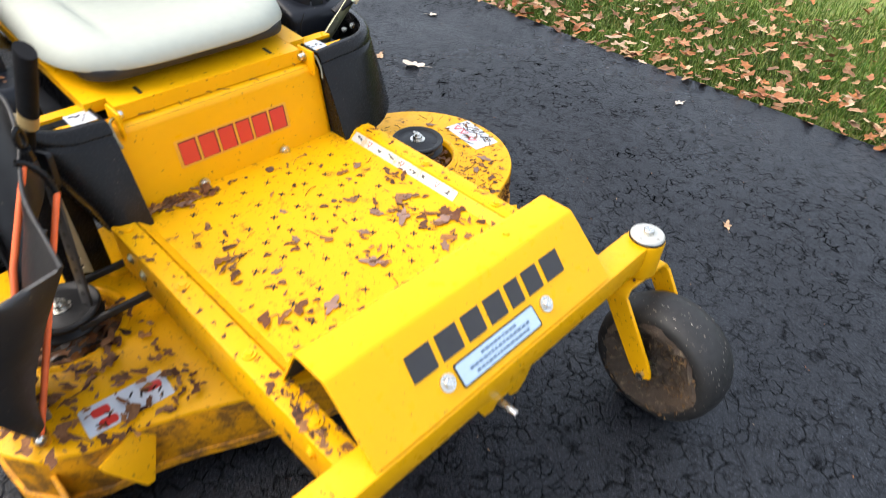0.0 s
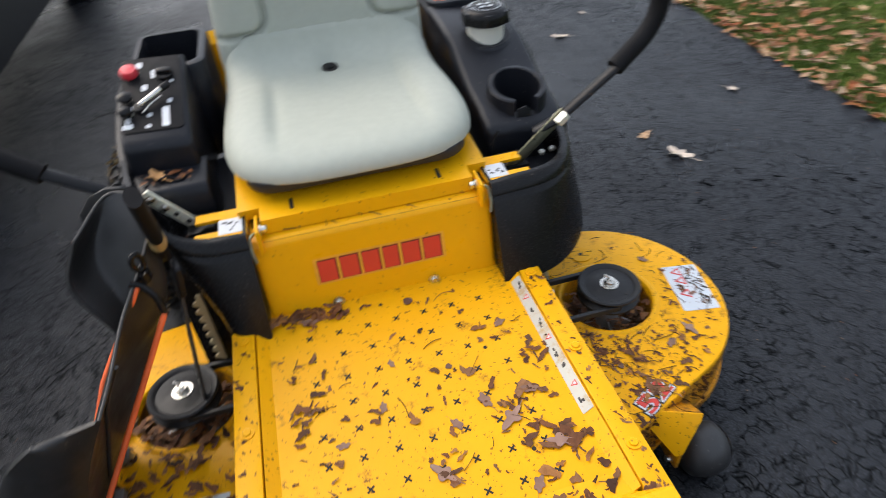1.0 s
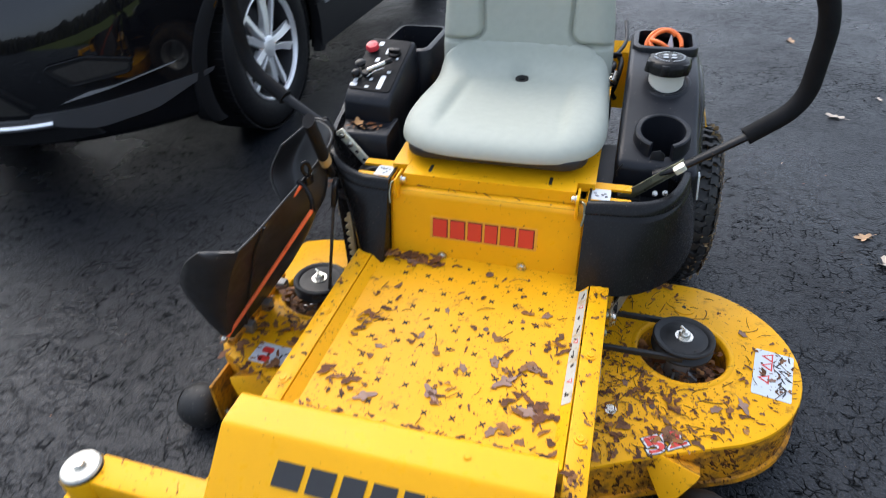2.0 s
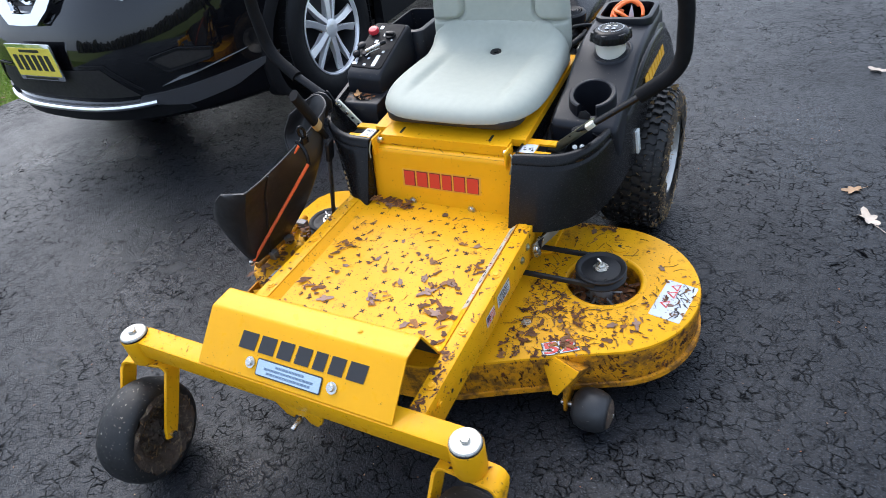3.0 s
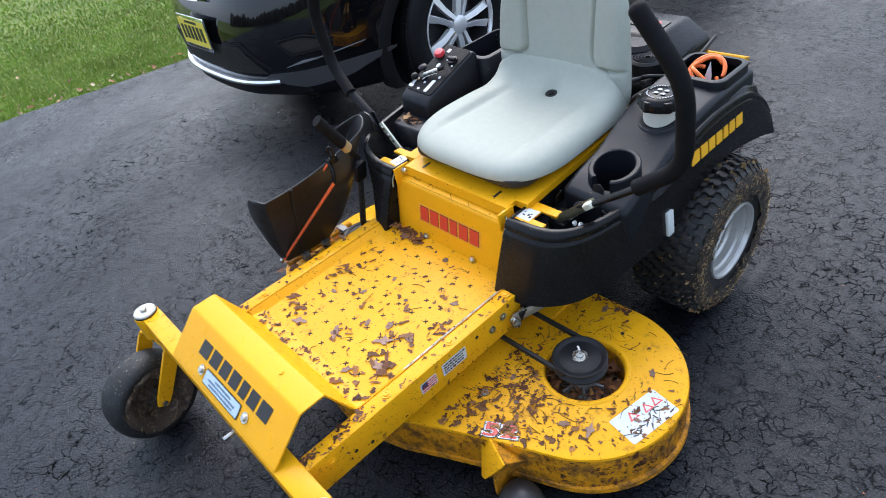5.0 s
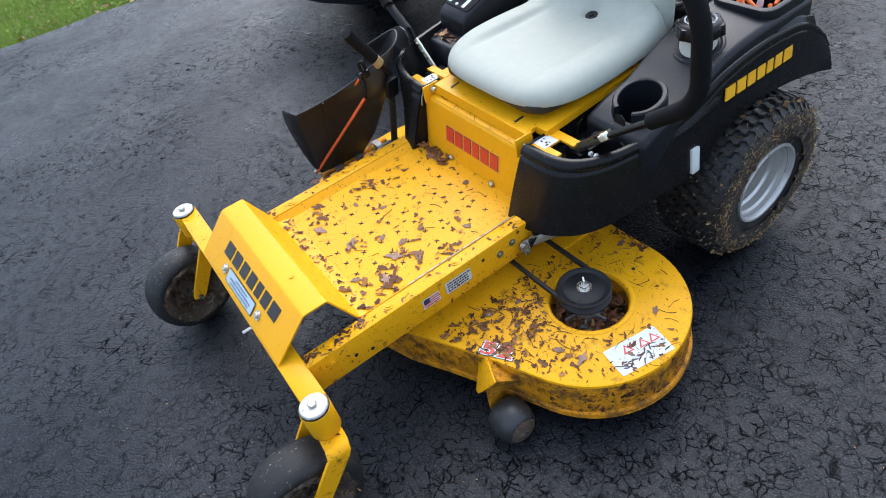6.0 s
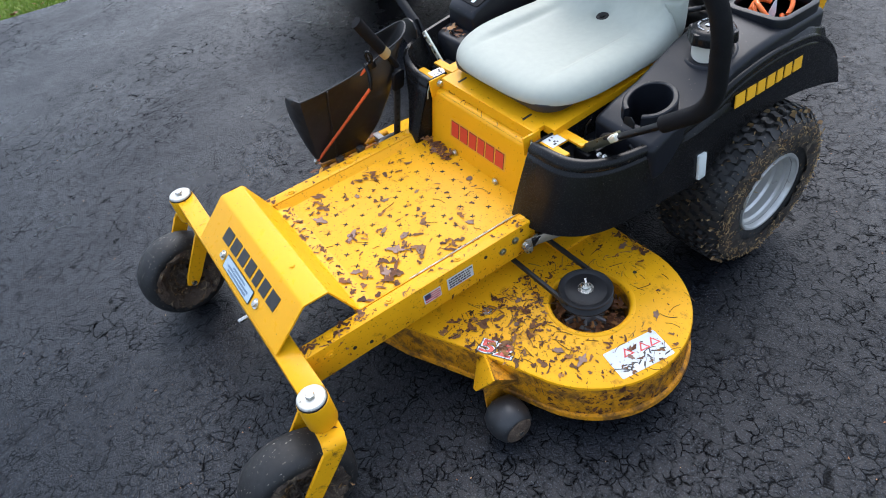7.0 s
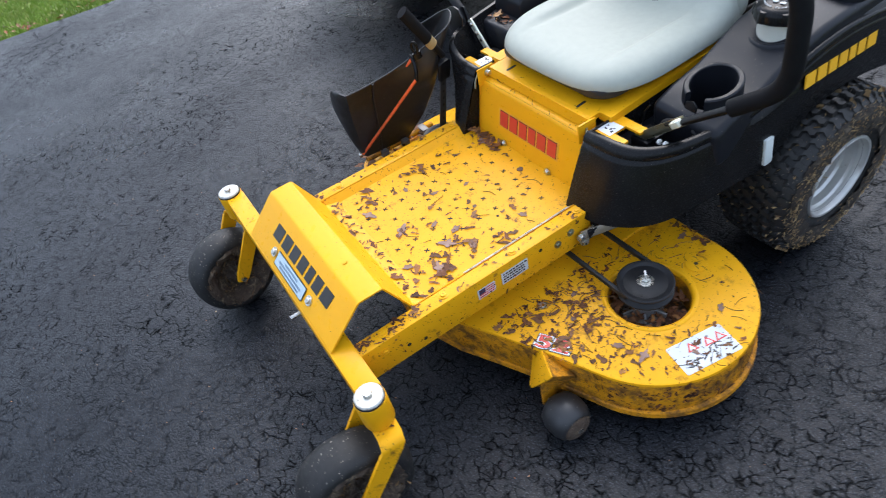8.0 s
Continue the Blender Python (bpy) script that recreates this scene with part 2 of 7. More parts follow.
def soil_material():
    m, n, l, p = nodes_of("lawn_thatch")
    a = noise_tex(n, l, 0.9, 5, 0.6)
    b = noise_tex(n, l, 35.0, 5, 0.7)
    c = mixc(n, l, ramp(n, l, a, 0.35, 0.65), (0.11, 0.175, 0.022), (0.18, 0.235, 0.042))
    c = mixc(n, l, ramp(n, l, b, 0.45, 0.7, 0.0, 0.8), c, (0.075, 0.055, 0.024))
    l.new(c, p.inputs["Base Color"])
    p.inputs["Roughness"].default_value = 0.9
    bump(n, l, p, b, 0.8, 0.02)
    return m


def island_material(name, cols, rough=0.6, coord_scale=40.0, trans=0.0):
    """Colour picked piece by piece, with veins and blotches inside each."""
    m, n, l, p = nodes_of(name)
    g = n.new("ShaderNodeNewGeometry")
    r = n.new("ShaderNodeValToRGB")
    r.color_ramp.interpolation = "LINEAR"
    e = r.color_ramp.elements
    e[0].color, e[0].position = (*cols[0], 1), 0.0
    e[1].color, e[1].position = (*cols[-1], 1), 1.0
    for i, cc in enumerate(cols[1:-1], 1):
        k = e.new(i / (len(cols) - 1))
        k.color = (*cc, 1)
    l.new(g.outputs["Random Per Island"], r.inputs["Fac"])
    b = noise_tex(n, l, coord_scale, 4, 0.6)
    dk = n.new("ShaderNodeMix")
    dk.data_type = "RGBA"
    dk.blend_type = "MULTIPLY"
    l.new(ramp(n, l, b, 0.35, 0.75, 0.0, 0.8), dk.inputs[0])
    l.new(r.outputs["Color"], dk.inputs[6])
    dk.inputs[7].default_value = (0.45, 0.40, 0.36, 1)
    l.new(dk.outputs[2], p.inputs["Base Color"])
    p.inputs["Roughness"].default_value = rough
    p.inputs["Specular IOR Level"].default_value = 0.25
    return m


ASPHALT = asphalt_material()
SOIL = soil_material()
GRASS = island_material("grass_blades", [(0.13, 0.25, 0.018), (0.19, 0.33, 0.030), (0.26, 0.38, 0.050), (0.40, 0.40, 0.12)], 0.5, 1.4)
GRASS_DEEP = island_material("deep_green_blades", [(0.040, 0.095, 0.009), (0.070, 0.14, 0.016), (0.11, 0.175, 0.026), (0.20, 0.18, 0.06)], 0.5, 1.4)
LITTER = island_material("brown_leaf_litter", [(0.065, 0.024, 0.010), (0.18, 0.068, 0.024), (0.09, 0.034, 0.013), (0.26, 0.125, 0.055), (0.045, 0.018, 0.009), (0.17, 0.062, 0.022), (0.36, 0.165, 0.050)], 0.62, 110.0)
STRAW = island_material("dry_straw", [(0.40, 0.28, 0.13), (0.26, 0.16, 0.07), (0.52, 0.39, 0.20), (0.16, 0.09, 0.045)], 0.8, 60.0)
TWIGS = island_material("dark_clippings", [(0.07, 0.04, 0.02), (0.12, 0.07, 0.03), (0.22, 0.14, 0.06), (0.10, 0.05, 0.025)], 0.7, 60.0)
LAWN_LEAF = island_material("tan_fallen_leaves", [(0.30, 0.15, 0.06), (0.48, 0.33, 0.19), (0.30, 0.09, 0.03), (0.36, 0.20, 0.10), (0.13, 0.055, 0.025), (0.34, 0.13, 0.04), (0.18, 0.085, 0.04), (0.52, 0.40, 0.27)], 0.6, 45.0)
PALE_LEAF = surface("pale_dry_leaf", (0.52, 0.44, 0.36), 0.6, var=0.25, grain=60, relief=0.3)
PALE_MUD = surface("pale_dried_mud", (0.30, 0.27, 0.23), 0.85, var=0.3, grain=90, relief=0.3)
TAN_LEAF = surface("tan_dry_leaf", (0.42, 0.26, 0.14), 0.6, var=0.3, grain=60, relief=0.3)


# ---- mesh helpers ----
def finish(bm, name, material, smooth=None):
    bmesh.ops.recalc_face_normals(bm, faces=bm.faces)
    me = bpy.data.meshes.new(name)
    bm.to_mesh(me)
    bm.free()
    for m in (material if isinstance(material, (list, tuple)) else [material]):
        me.materials.append(m)
    if smooth is not None:
        me.polygons.foreach_set("use_smooth", [True] * len(me.polygons))
        if smooth < 180:
            me.set_sharp_from_angle(angle=radians(smooth))
    return me


def part(name, bm, material, parent, label="", smooth=35):
    ob = new(name, finish(bm, name, material, smooth))
    ob.parent = parent
    if label:
        ob["label"] = label
    return ob


def thing(name, label, category, at=(0, 0, 0), rz=0.0, group="", kind=""):
    ob = new(name)
    ob.matrix_basis = pose(*at, 0, 0, rz)
    ob.empty_display_size = 0.1
    return tagged(ob, label, category, group, kind)


def single(name, bm, material, label, category="", group="", kind="", smooth=35):
    return tagged(new(name, finish(bm, name, material, smooth)), label, category, group, kind)


def bevelled(bm, width, segs=2, angle=30):
    if width <= 0:
        return bm
    edges = [e for e in bm.edges if len(e.link_faces) == 2 and e.calc_face_angle(0) > radians(angle)]
    bmesh.ops.bevel(bm, geom=edges, offset=width, segments=segs, affect="EDGES", profile=0.5, clamp_overlap=True)
    return bm


def box(x0, x1, y0, y1, z0, z1, bevel=0.0, segs=2, bm=None):
    own = bmesh.new()
    bmesh.ops.create_cube(own, size=1.0, matrix=Matrix.Translation(((x0 + x1) / 2, (y0 + y1) / 2, (z0 + z1) / 2)) @ Matrix.Diagonal((x1 - x0, y1 - y0, z1 - z0, 1)))
    bevelled(own, bevel, segs)
    return merged(bm, own)


def merged(bm, own, m=None):
    """Joins own into bm, turned by m."""
    if m is not None:
        bmesh.ops.transform(own, matrix=m, verts=own.verts)
    if bm is None:
        return own
    me = bpy.data.meshes.new("scratch")
    own.to_mesh(me)
    own.free()
    bm.from_mesh(me)
    bpy.data.meshes.remove(me)
    return bm


def frame_of(p0, p1):
    a, b = Vector(p0), Vector(p1)
    return Matrix.Translation(a) @ (b - a).to_track_quat("Z", "Y").to_matrix().to_4x4(), (b - a).length


def rod(p0, p1, r0, r1=None, seg=20, bevel=0.0, bm=None):
    m, h = frame_of(p0, p1)
    own = bmesh.new()
    bmesh.ops.create_cone(own, cap_ends=True, segments=seg, radius1=r0, radius2=r0 if r1 is None else r1, depth=h, matrix=Matrix.Translation((0, 0, h / 2)))
    bevelled(own, bevel, 2, 50)
    return merged(bm, own, m)


def prism(outline, z0, z1, bevel=0.0, bm=None, m=None, segs=2):
    """An outline in x, y raised from z0 to z1."""
    own = bmesh.new()
    low = [own.verts.new((x, y, z0)) for x, y in outline]
    top = [own.verts.new((x, y, z1)) for x, y in outline]
    n = len(outline)
    own.faces.new(low[::-1])
    own.faces.new(top)
    for i in range(n):
        own.faces.new((low[i], low[(i + 1) % n], top[(i + 1) % n], top[i]))
    bmesh.ops.recalc_face_normals(own, faces=own.faces)
    bevelled(own, bevel, segs)
    return merged(bm, own, m)


def loft(rings, closed=True, caps=True, bm=None):
    """Skins rings of equal count."""
    own = bm or bmesh.new()
    vs = [[own.verts.new(p) for p in ring] for ring in rings]
    n = len(rings[0])
    for a, b in zip(vs, vs[1:]):
        for i in range(n if closed else n - 1):
            j = (i + 1) % n
            own.faces.new((a[i], a[j], b[j], b[i]))
    if caps and closed:
        own.faces.new(vs[0][::-1])
        own.faces.new(vs[-1])
    return own


def smooth_path(pts, per=8):
    """Catmull-Rom through the points."""
    p = [Vector(q) for q in pts]
    p = [p[0] * 2 - p[1]] + p + [p[-1] * 2 - p[-2]]
    out = []
    for i in range(1, len(p) - 2):
        a, b, c, d = p[i - 1 : i + 3]
        for k in range(per):
            t = k / per
            out.append(0.5 * (2 * b + (c - a) * t + (2 * a - 5 * b + 4 * c - d) * t * t + (3 * b - a - 3 * c + d) * t**3))
    return out + [p[-2]]


def rounded_path(pts, radius, per=6):
    """A polyline whose corners are rounded."""
    p = [Vector(q) for q in pts]
    out = [p[0]]
    for a, b, c in zip(p, p[1:], p[2:]):
        u, v = (a - b), (c - b)
        r = min(radius, u.length * 0.45, v.length * 0.45)
        s, e = b + u.normalized() * r, b + v.normalized() * r
        for k in range(per + 1):
            t = k / per
            out.append(s * (1 - t) ** 2 + b * 2 * t * (1 - t) + e * t * t)
    return out + [p[-1]]


def tube(path, radius, seg=14, bm=None, flat=None):
    """Sweeps a circle, or an ellipse flat = (a, b), along a path; radius may be a list."""
    path = [Vector(q) for q in path]
    rings = []
    side = None
    for i, q in enumerate(path):
        d = (path[min(i + 1, len(path) - 1)] - path[max(i - 1, 0)]).normalized()
        if side is None:
            side = d.cross(Vector((0, 0, 1)) if abs(d.z) < 0.9 else Vector((1, 0, 0))).normalized()
        side = (side - d * side.dot(d)).normalized()
        up = side.cross(d)
        r = radius[i] if isinstance(radius, (list, tuple)) else radius
        a, b = flat if flat else (r, r)
        rings.append([q + side * math.cos(k * math.tau / seg) * a + up * math.sin(k * math.tau / seg) * b for k in range(seg)])
    return loft(rings, bm=bm)


def lathe(profile, seg, axis_m, bm=None, closed=False):
    """Turns a profile of (radius, height) round the local z of axis_m."""
    own = bmesh.new()
    rings = [[(r * math.cos(k * math.tau / seg), r * math.sin(k * math.tau / seg), h) for k in range(seg)] for r, h in profile]
    if closed:
        rings.append(rings[0])
    loft(rings, caps=False, bm=own)
    if not closed:
        seen = list(own.verts)
        for ring, (r, h) in ((seen[:seg], profile[0]), (seen[-seg:], profile[-1])):
            if r < 0.013:
                own.faces.new(ring)
    if closed:
        bmesh.ops.remove_doubles(own, verts=own.verts, dist=1e-6)
    return merged(bm, own, axis_m)


def round_rect(x0, x1, y0, y1, r, n=6):
    pts = []
    for cx, cy, a in ((x1 - r, y1 - r, 0), (x0 + r, y1 - r, 90), (x0 + r, y0 + r, 180), (x1 - r, y0 + r, 270)):
        for k in range(n + 1):
            t = radians(a + 90 * k / n)
            pts.append((cx + r * math.cos(t), cy + r * math.sin(t)))
    return pts


def sheet(profile, x0, x1, thick, bevel=0.0, bm=None):
    """A bent sheet: a profile of (y, z) run from x0 to x1, thickened inwards by thick."""
    p = [Vector((0, y, z)) for y, z in profile]
    inner = []
    for i, q in enumerate(p):
        ds = []
        if i:
            ds.append((q - p[i - 1]).normalized())
        if i < len(p) - 1:
            ds.append((p[i + 1] - q).normalized())
        ns = [Vector((0, -d.z, d.y)) for d in ds]
        n = sum(ns, Vector()).normalized()
        inner.append(q + n * thick / max(0.4, n.dot(ns[0])))
    ring = p + inner[::-1]
    own = bmesh.new()
    loft([[(x, v.y, v.z) for v in ring] for x in (x0, x1)], bm=own)
    bmesh.ops.recalc_face_normals(own, faces=own.faces)
    bevelled(own, bevel, 2, 25)
    return merged(bm, own)


def hexbolt(at, along, r, h, washer=0.0, bm=None, stud=0.0):
    """A hex head, with its washer, on a surface at `at` that faces along."""
    a, d = Vector(at), Vector(along).normalized()
    bm = bm or bmesh.new()
    if washer:
        rod(a - d * 0.001, a + d * 0.0025, washer, seg=20, bm=bm)
    own = rod(a, a + d * h, r, r * 0.96, seg=6)
    bevelled(own, r * 0.12, 1, 50)
    merged(bm, own)
    if stud:
        rod(a + d * h * 0.8, a + d * (h + stud), r * 0.5, seg=12, bm=bm)
    return bm


def glyph_blocks(widths, width, height, slant, gap, depth, m, material, parent, label):
    """A row of plain slanted bars that stands for a wordmark, each a part."""
    unit = (width - gap * (len(widths) - 1)) / sum(widths)
    x0 = 0.0
    for k in widths:
        w = k * unit
        o = [(x0, 0), (x0 + w, 0), (x0 + w, 1), (x0, 1)]
        part("wordmark_block", prism([(x + slant * v * height, v * height) for x, v in o], 0, depth, m=m), material, parent, label)
        x0 += w + gap


LONG_MARK = (1.15, 1.05, 0.95, 0.95, 0.75, 0.9, 1.1)
SHORT_MARK = (1.0, 1.0, 0.95, 0.85, 1.0, 1.0)


def plane_frame(origin, right, up):
    """A pose whose x runs along right, y along up and z out of the surface."""
    r = Vector(right).normalized()
    u = Vector(up)
    u = (u - r * u.dot(r)).normalized()
    n = r.cross(u)
    m = Matrix((r, u, n)).transposed().to_4x4()
    m.translation = Vector(origin)
    return m


def text_mesh(words, size, depth, m, swell=0.0):
    cu = bpy.data.curves.new("lettering", "FONT")
    cu.body = words
    cu.size = size
    cu.extrude = depth
    cu.offset = swell
    cu.align_x, cu.align_y = "CENTER", "CENTER"
    ob = bpy.data.objects.new("lettering", cu)
    scene.collection.objects.link(ob)
    dg = bpy.context.evaluated_depsgraph_get()
    me = bpy.data.meshes.new_from_object(ob.evaluated_get(dg))
    bm = bmesh.new()
    bm.from_mesh(me)
    bpy.data.objects.remove(ob)
    bpy.data.curves.remove(cu)
    bpy.data.meshes.remove(me)
    bmesh.ops.transform(bm, matrix=m, verts=bm.verts)
    return bm


# ---- far woods that close the place in front of and beside the lawn ----
def woods():
    """A ragged belt of dark trees, far beyond the lawn, with a front and a back."""
    vs, fs = [], []
    n = 220
    for i in range(n + 1):
        t = radians(-135 + 190 * i / n)
        r = 26 + 2.2 * math.sin(t * 9) + random.uniform(-0.6, 0.6)
        h = 3.0 + 0.9 * noise.noise((t * 4, 0, 1)) + 0.8 * noise.noise((t * 17, 3, 1)) + random.uniform(-0.5, 0.5)
        for rr, z in ((r, -0.2), (r + 0.6 * math.sin(i * 1.7), h * 0.4), (r + 1.0 + 0.5 * math.sin(i * 2.9), h * 0.8), (r + 2.2, h), (r + 4.5, h * 0.7), (r + 5, -0.2)):
            vs.append((rr * math.cos(t), rr * math.sin(t), z))
    for i in range(n):
        for k in range(5):
            a = i * 6 + k
            fs.append((a, a + 1, a + 7, a + 6))
    me = bpy.data.meshes.new("backdrop")
    me.from_pydata(vs, [], fs)
    me.materials.append(surface("far_foliage", (0.030, 0.034, 0.018), 0.9, var=0.5, grain=6, relief=0.8, dist=0.2, dirt=0.6, dirt_scale=1.5, dirt_col=(0.075, 0.045, 0.02)))
    tagged(new("backdrop", me), "dark line of far trees round the lawn", "woods", kind="structure")


random.seed(5)
woods()
random.seed(11)


def cut(bm, cutters):
    """Takes the cutters away from bm."""
    scratch = []

    def temp(b):
        me = bpy.data.meshes.new("scratch")
        bmesh.ops.recalc_face_normals(b, faces=b.faces)
        b.to_mesh(me)
        b.free()
        ob = bpy.data.objects.new("scratch", me)
        scene.collection.objects.link(ob)
        scratch.append(ob)
        return ob

    base = temp(bm)
    for c in cutters:
        mod = base.modifiers.new("cut", "BOOLEAN")
        mod.operation = "DIFFERENCE"
        mod.solver = "EXACT"
        mod.object = temp(c)
    dg = bpy.context.evaluated_depsgraph_get()
    me = bpy.data.meshes.new_from_object(base.evaluated_get(dg))
    out = bmesh.new()
    out.from_mesh(me)
    bpy.data.meshes.remove(me)
    for ob in scratch:
        me = ob.data
        bpy.data.objects.remove(ob)
        bpy.data.meshes.remove(me)
    return out


def rnd(a, b):
    return random.uniform(a, b)


# ---- ground, driveway, lawn ----
def left_edge(y):
    return float(np.interp(y, [-30, -4, -1.3, -0.45, 0.2, 0.9, 3, 40], [-7.5, -4.7, -4.05, -3.95, -3.77, -3.60, -3.35, -3.2])) + 0.03 * noise.noise((y * 2.1, 3.0, 0)) + 0.015 * noise.noise((y * 9, 1.0, 0))


def right_edge(y):
    return float(np.interp(y, [-30, -3, -0.8, 0.2, 1.0, 2.0, 3.0, 40], [2.8, 1.96, 1.88, 1.86, 1.89, 1.92, 1.90, 1.6])) + 0.02 * noise.noise((y * 2.3, 7.0, 0)) + 0.015 * noise.noise((y * 9, 5.0, 0))


bm = bmesh.new()
bmesh.ops.create_grid(bm, x_segments=40, y_segments=40, size=400)
for v in bm.verts:
    v.co.z = -0.035
single("ground", bm, SOIL, "short green lawn soil with thatch", "ground", kind="structure", smooth=180)

ys = list(np.concatenate([np.linspace(-30, -4, 20), np.arange(-3.9, 6, 0.12), np.linspace(6.5, 40, 25)]))
outline = [(right_edge(y), float(y)) for y in ys] + [(left_edge(y), float(y)) for y in reversed(ys)]
single("driveway", prism(outline, -0.2, 0.0), ASPHALT, "wet black asphalt driveway with fine cracks", "driveway", kind="structure", smooth=20)


def blades(name, label, count, place, low, high, wide=1.0, material=None):
    vs, fs = [], []
    for _ in range(count):
        x, y, z = place()
        h, a, w = rnd(low, high), rnd(0, math.tau), rnd(0.0016, 0.0034) * wide
        lean = rnd(0.1, 0.8) * h
        b = rnd(0, math.tau)
        dx, dy = math.cos(b) * lean, math.sin(b) * lean
        wx, wy = math.cos(a) * w, math.sin(a) * w
        k = len(vs)
        vs += [(x - wx, y - wy, z), (x + wx, y + wy, z), (x + wx * 0.8 + dx * 0.35, y + wy * 0.8 + dy * 0.35, z + h * 0.6), (x - wx * 0.8 + dx * 0.35, y - wy * 0.8 + dy * 0.35, z + h * 0.6), (x + dx, y + dy, z + h * rnd(0.75, 1.0))]
        fs += [(k, k + 1, k + 2, k + 3), (k + 3, k + 2, k + 4)]
    me = bpy.data.meshes.new(name)
    me.from_pydata(vs, [], fs)
    me.materials.append(material or GRASS)
    return tagged(new(name, me), label, "grass", kind="stuff")


def spot_right():
    y = rnd(-4.5, 5.5)
    return right_edge(y) + abs(random.gauss(0, 1.0)) - 0.01, y, -0.036


def spot_left():
    y = rnd(-3.2, 4.0)
    return left_edge(y) - abs(random.gauss(0, 1.5)) + 0.01, y, -0.036


blades("grass", "green lawn grass with a ragged edge beside the driveway", 140000, spot_right, 0.018, 0.050, 1.0, GRASS_DEEP)
def spot_far_left():
    y = rnd(-2.0, 12.0)
    return left_edge(y) - rnd(1.6, 9.0), y, -0.036


blades("grass", "short pale green lawn grass beside the driveway", 150000, spot_left, 0.012, 0.032, 1.0)
blades("grass", "short green lawn grass farther off", 70000, spot_far_left, 0.015, 0.036, 3.0)


# ---- leaves ----
def leaf_into(vs, fs, m, size, lobes=5, curl=0.25, seg=22):
    """A lobed leaf, curled, with its stalk end at -y."""
    ph = rnd(0, 6)
    k0 = len(vs)
    vs.append(m @ Vector((0, 0, 0)))
    depth = rnd(0.25, 0.5)
    for i in range(seg):
        t = math.tau * i / seg
        r = size * (0.62 + depth * 0.5 * math.cos(lobes * t + 0.4 * math.sin(t + ph))) * (1 - 0.28 * abs(math.cos(t)) + 0.12 * math.sin(t))
        x, y = r * math.cos(t) * 0.82, r * math.sin(t) * 1.15
        z = curl * size * ((x / size) ** 2 * 1.2 + 0.35 * math.sin(3 * t + ph) * (r / size)) + 0.12 * size * curl
        vs.append(m @ Vector((x, y, z)))
    for i in range(seg):
        fs.append((k0, k0 + 1 + i, k0 + 1 + (i + 1) % seg))


def leaf_mesh(name, size, material, lobes=5, curl=0.25):
    vs, fs = [], []
    leaf_into(vs, fs, Matrix.Identity(4), size, lobes, curl, 30)
    low = min(v.z for v in vs)
    vs = [Vector((v.x, v.y, v.z - low + 0.001)) for v in vs]
    n = len(vs)
    vs += [v + Vector((0, 0, 0.0012)) for v in vs]
    fs += [tuple(i + n for i in reversed(f)) for f in list(fs)]
    fs += [(1 + i, 1 + (i + 1) % (n - 1), n + 1 + (i + 1) % (n - 1), n + 1 + i) for i in range(n - 1)]
    bm = bmesh.new()
    b = [bm.verts.new(v) for v in vs]
    for f in fs:
        bm.faces.new([b[i] for i in f])
    tube([(0, -size * 0.55, 0.002), (size * 0.05, -size * 1.0, 0.004), (size * 0.12, -size * 1.3, 0.002)], size * 0.018, 6, bm=bm)
    return finish(bm, name, material, 40)


vs, fs = [], []
for i in range(2700):
    y = rnd(-2.0, 5.5)
    x = right_edge(y) + (abs(random.gauss(0, 0.9)) + 0.02 if i > 380 else abs(random.gauss(0, 0.07)) - 0.02)
    m = pose(x, y, rnd(0.0, 0.03) if x > right_edge(y) + 0.05 else 0.006, rnd(-25, 25), rnd(-25, 25), rnd(0, 360))
    leaf_into(vs, fs, m, rnd(0.018, 0.048), random.choice((3, 4, 5, 5)), rnd(0.1, 0.6), 18)
me = bpy.data.meshes.new("fallen_leaves")
me.from_pydata(vs, [], fs)
me.materials.append(LAWN_LEAF)
tagged(new("fallen_leaves", me), "tan and rust fallen oak leaves on the lawn", "leaves", kind="stuff")

vs, fs = [], []
for i in range(260):
    y = rnd(-2.5, 3.5)
    x = left_edge(y) - (abs(random.gauss(0, 1.2)) if i < 70 else abs(random.gauss(0, 0.09))) - 0.01
    leaf_into(vs, fs, pose(x, y, rnd(0.0, 0.03), rnd(-25, 25), rnd(-25, 25), rnd(0, 360)), rnd(0.018, 0.04), 5, 0.4, 14)
me = bpy.data.meshes.new("scattered_leaves")
me.from_pydata(vs, [], fs)
me.materials.append(LAWN_LEAF)
tagged(new("scattered_leaves", me), "few tan leaves scattered on the lawn", "leaves", kind="stuff")

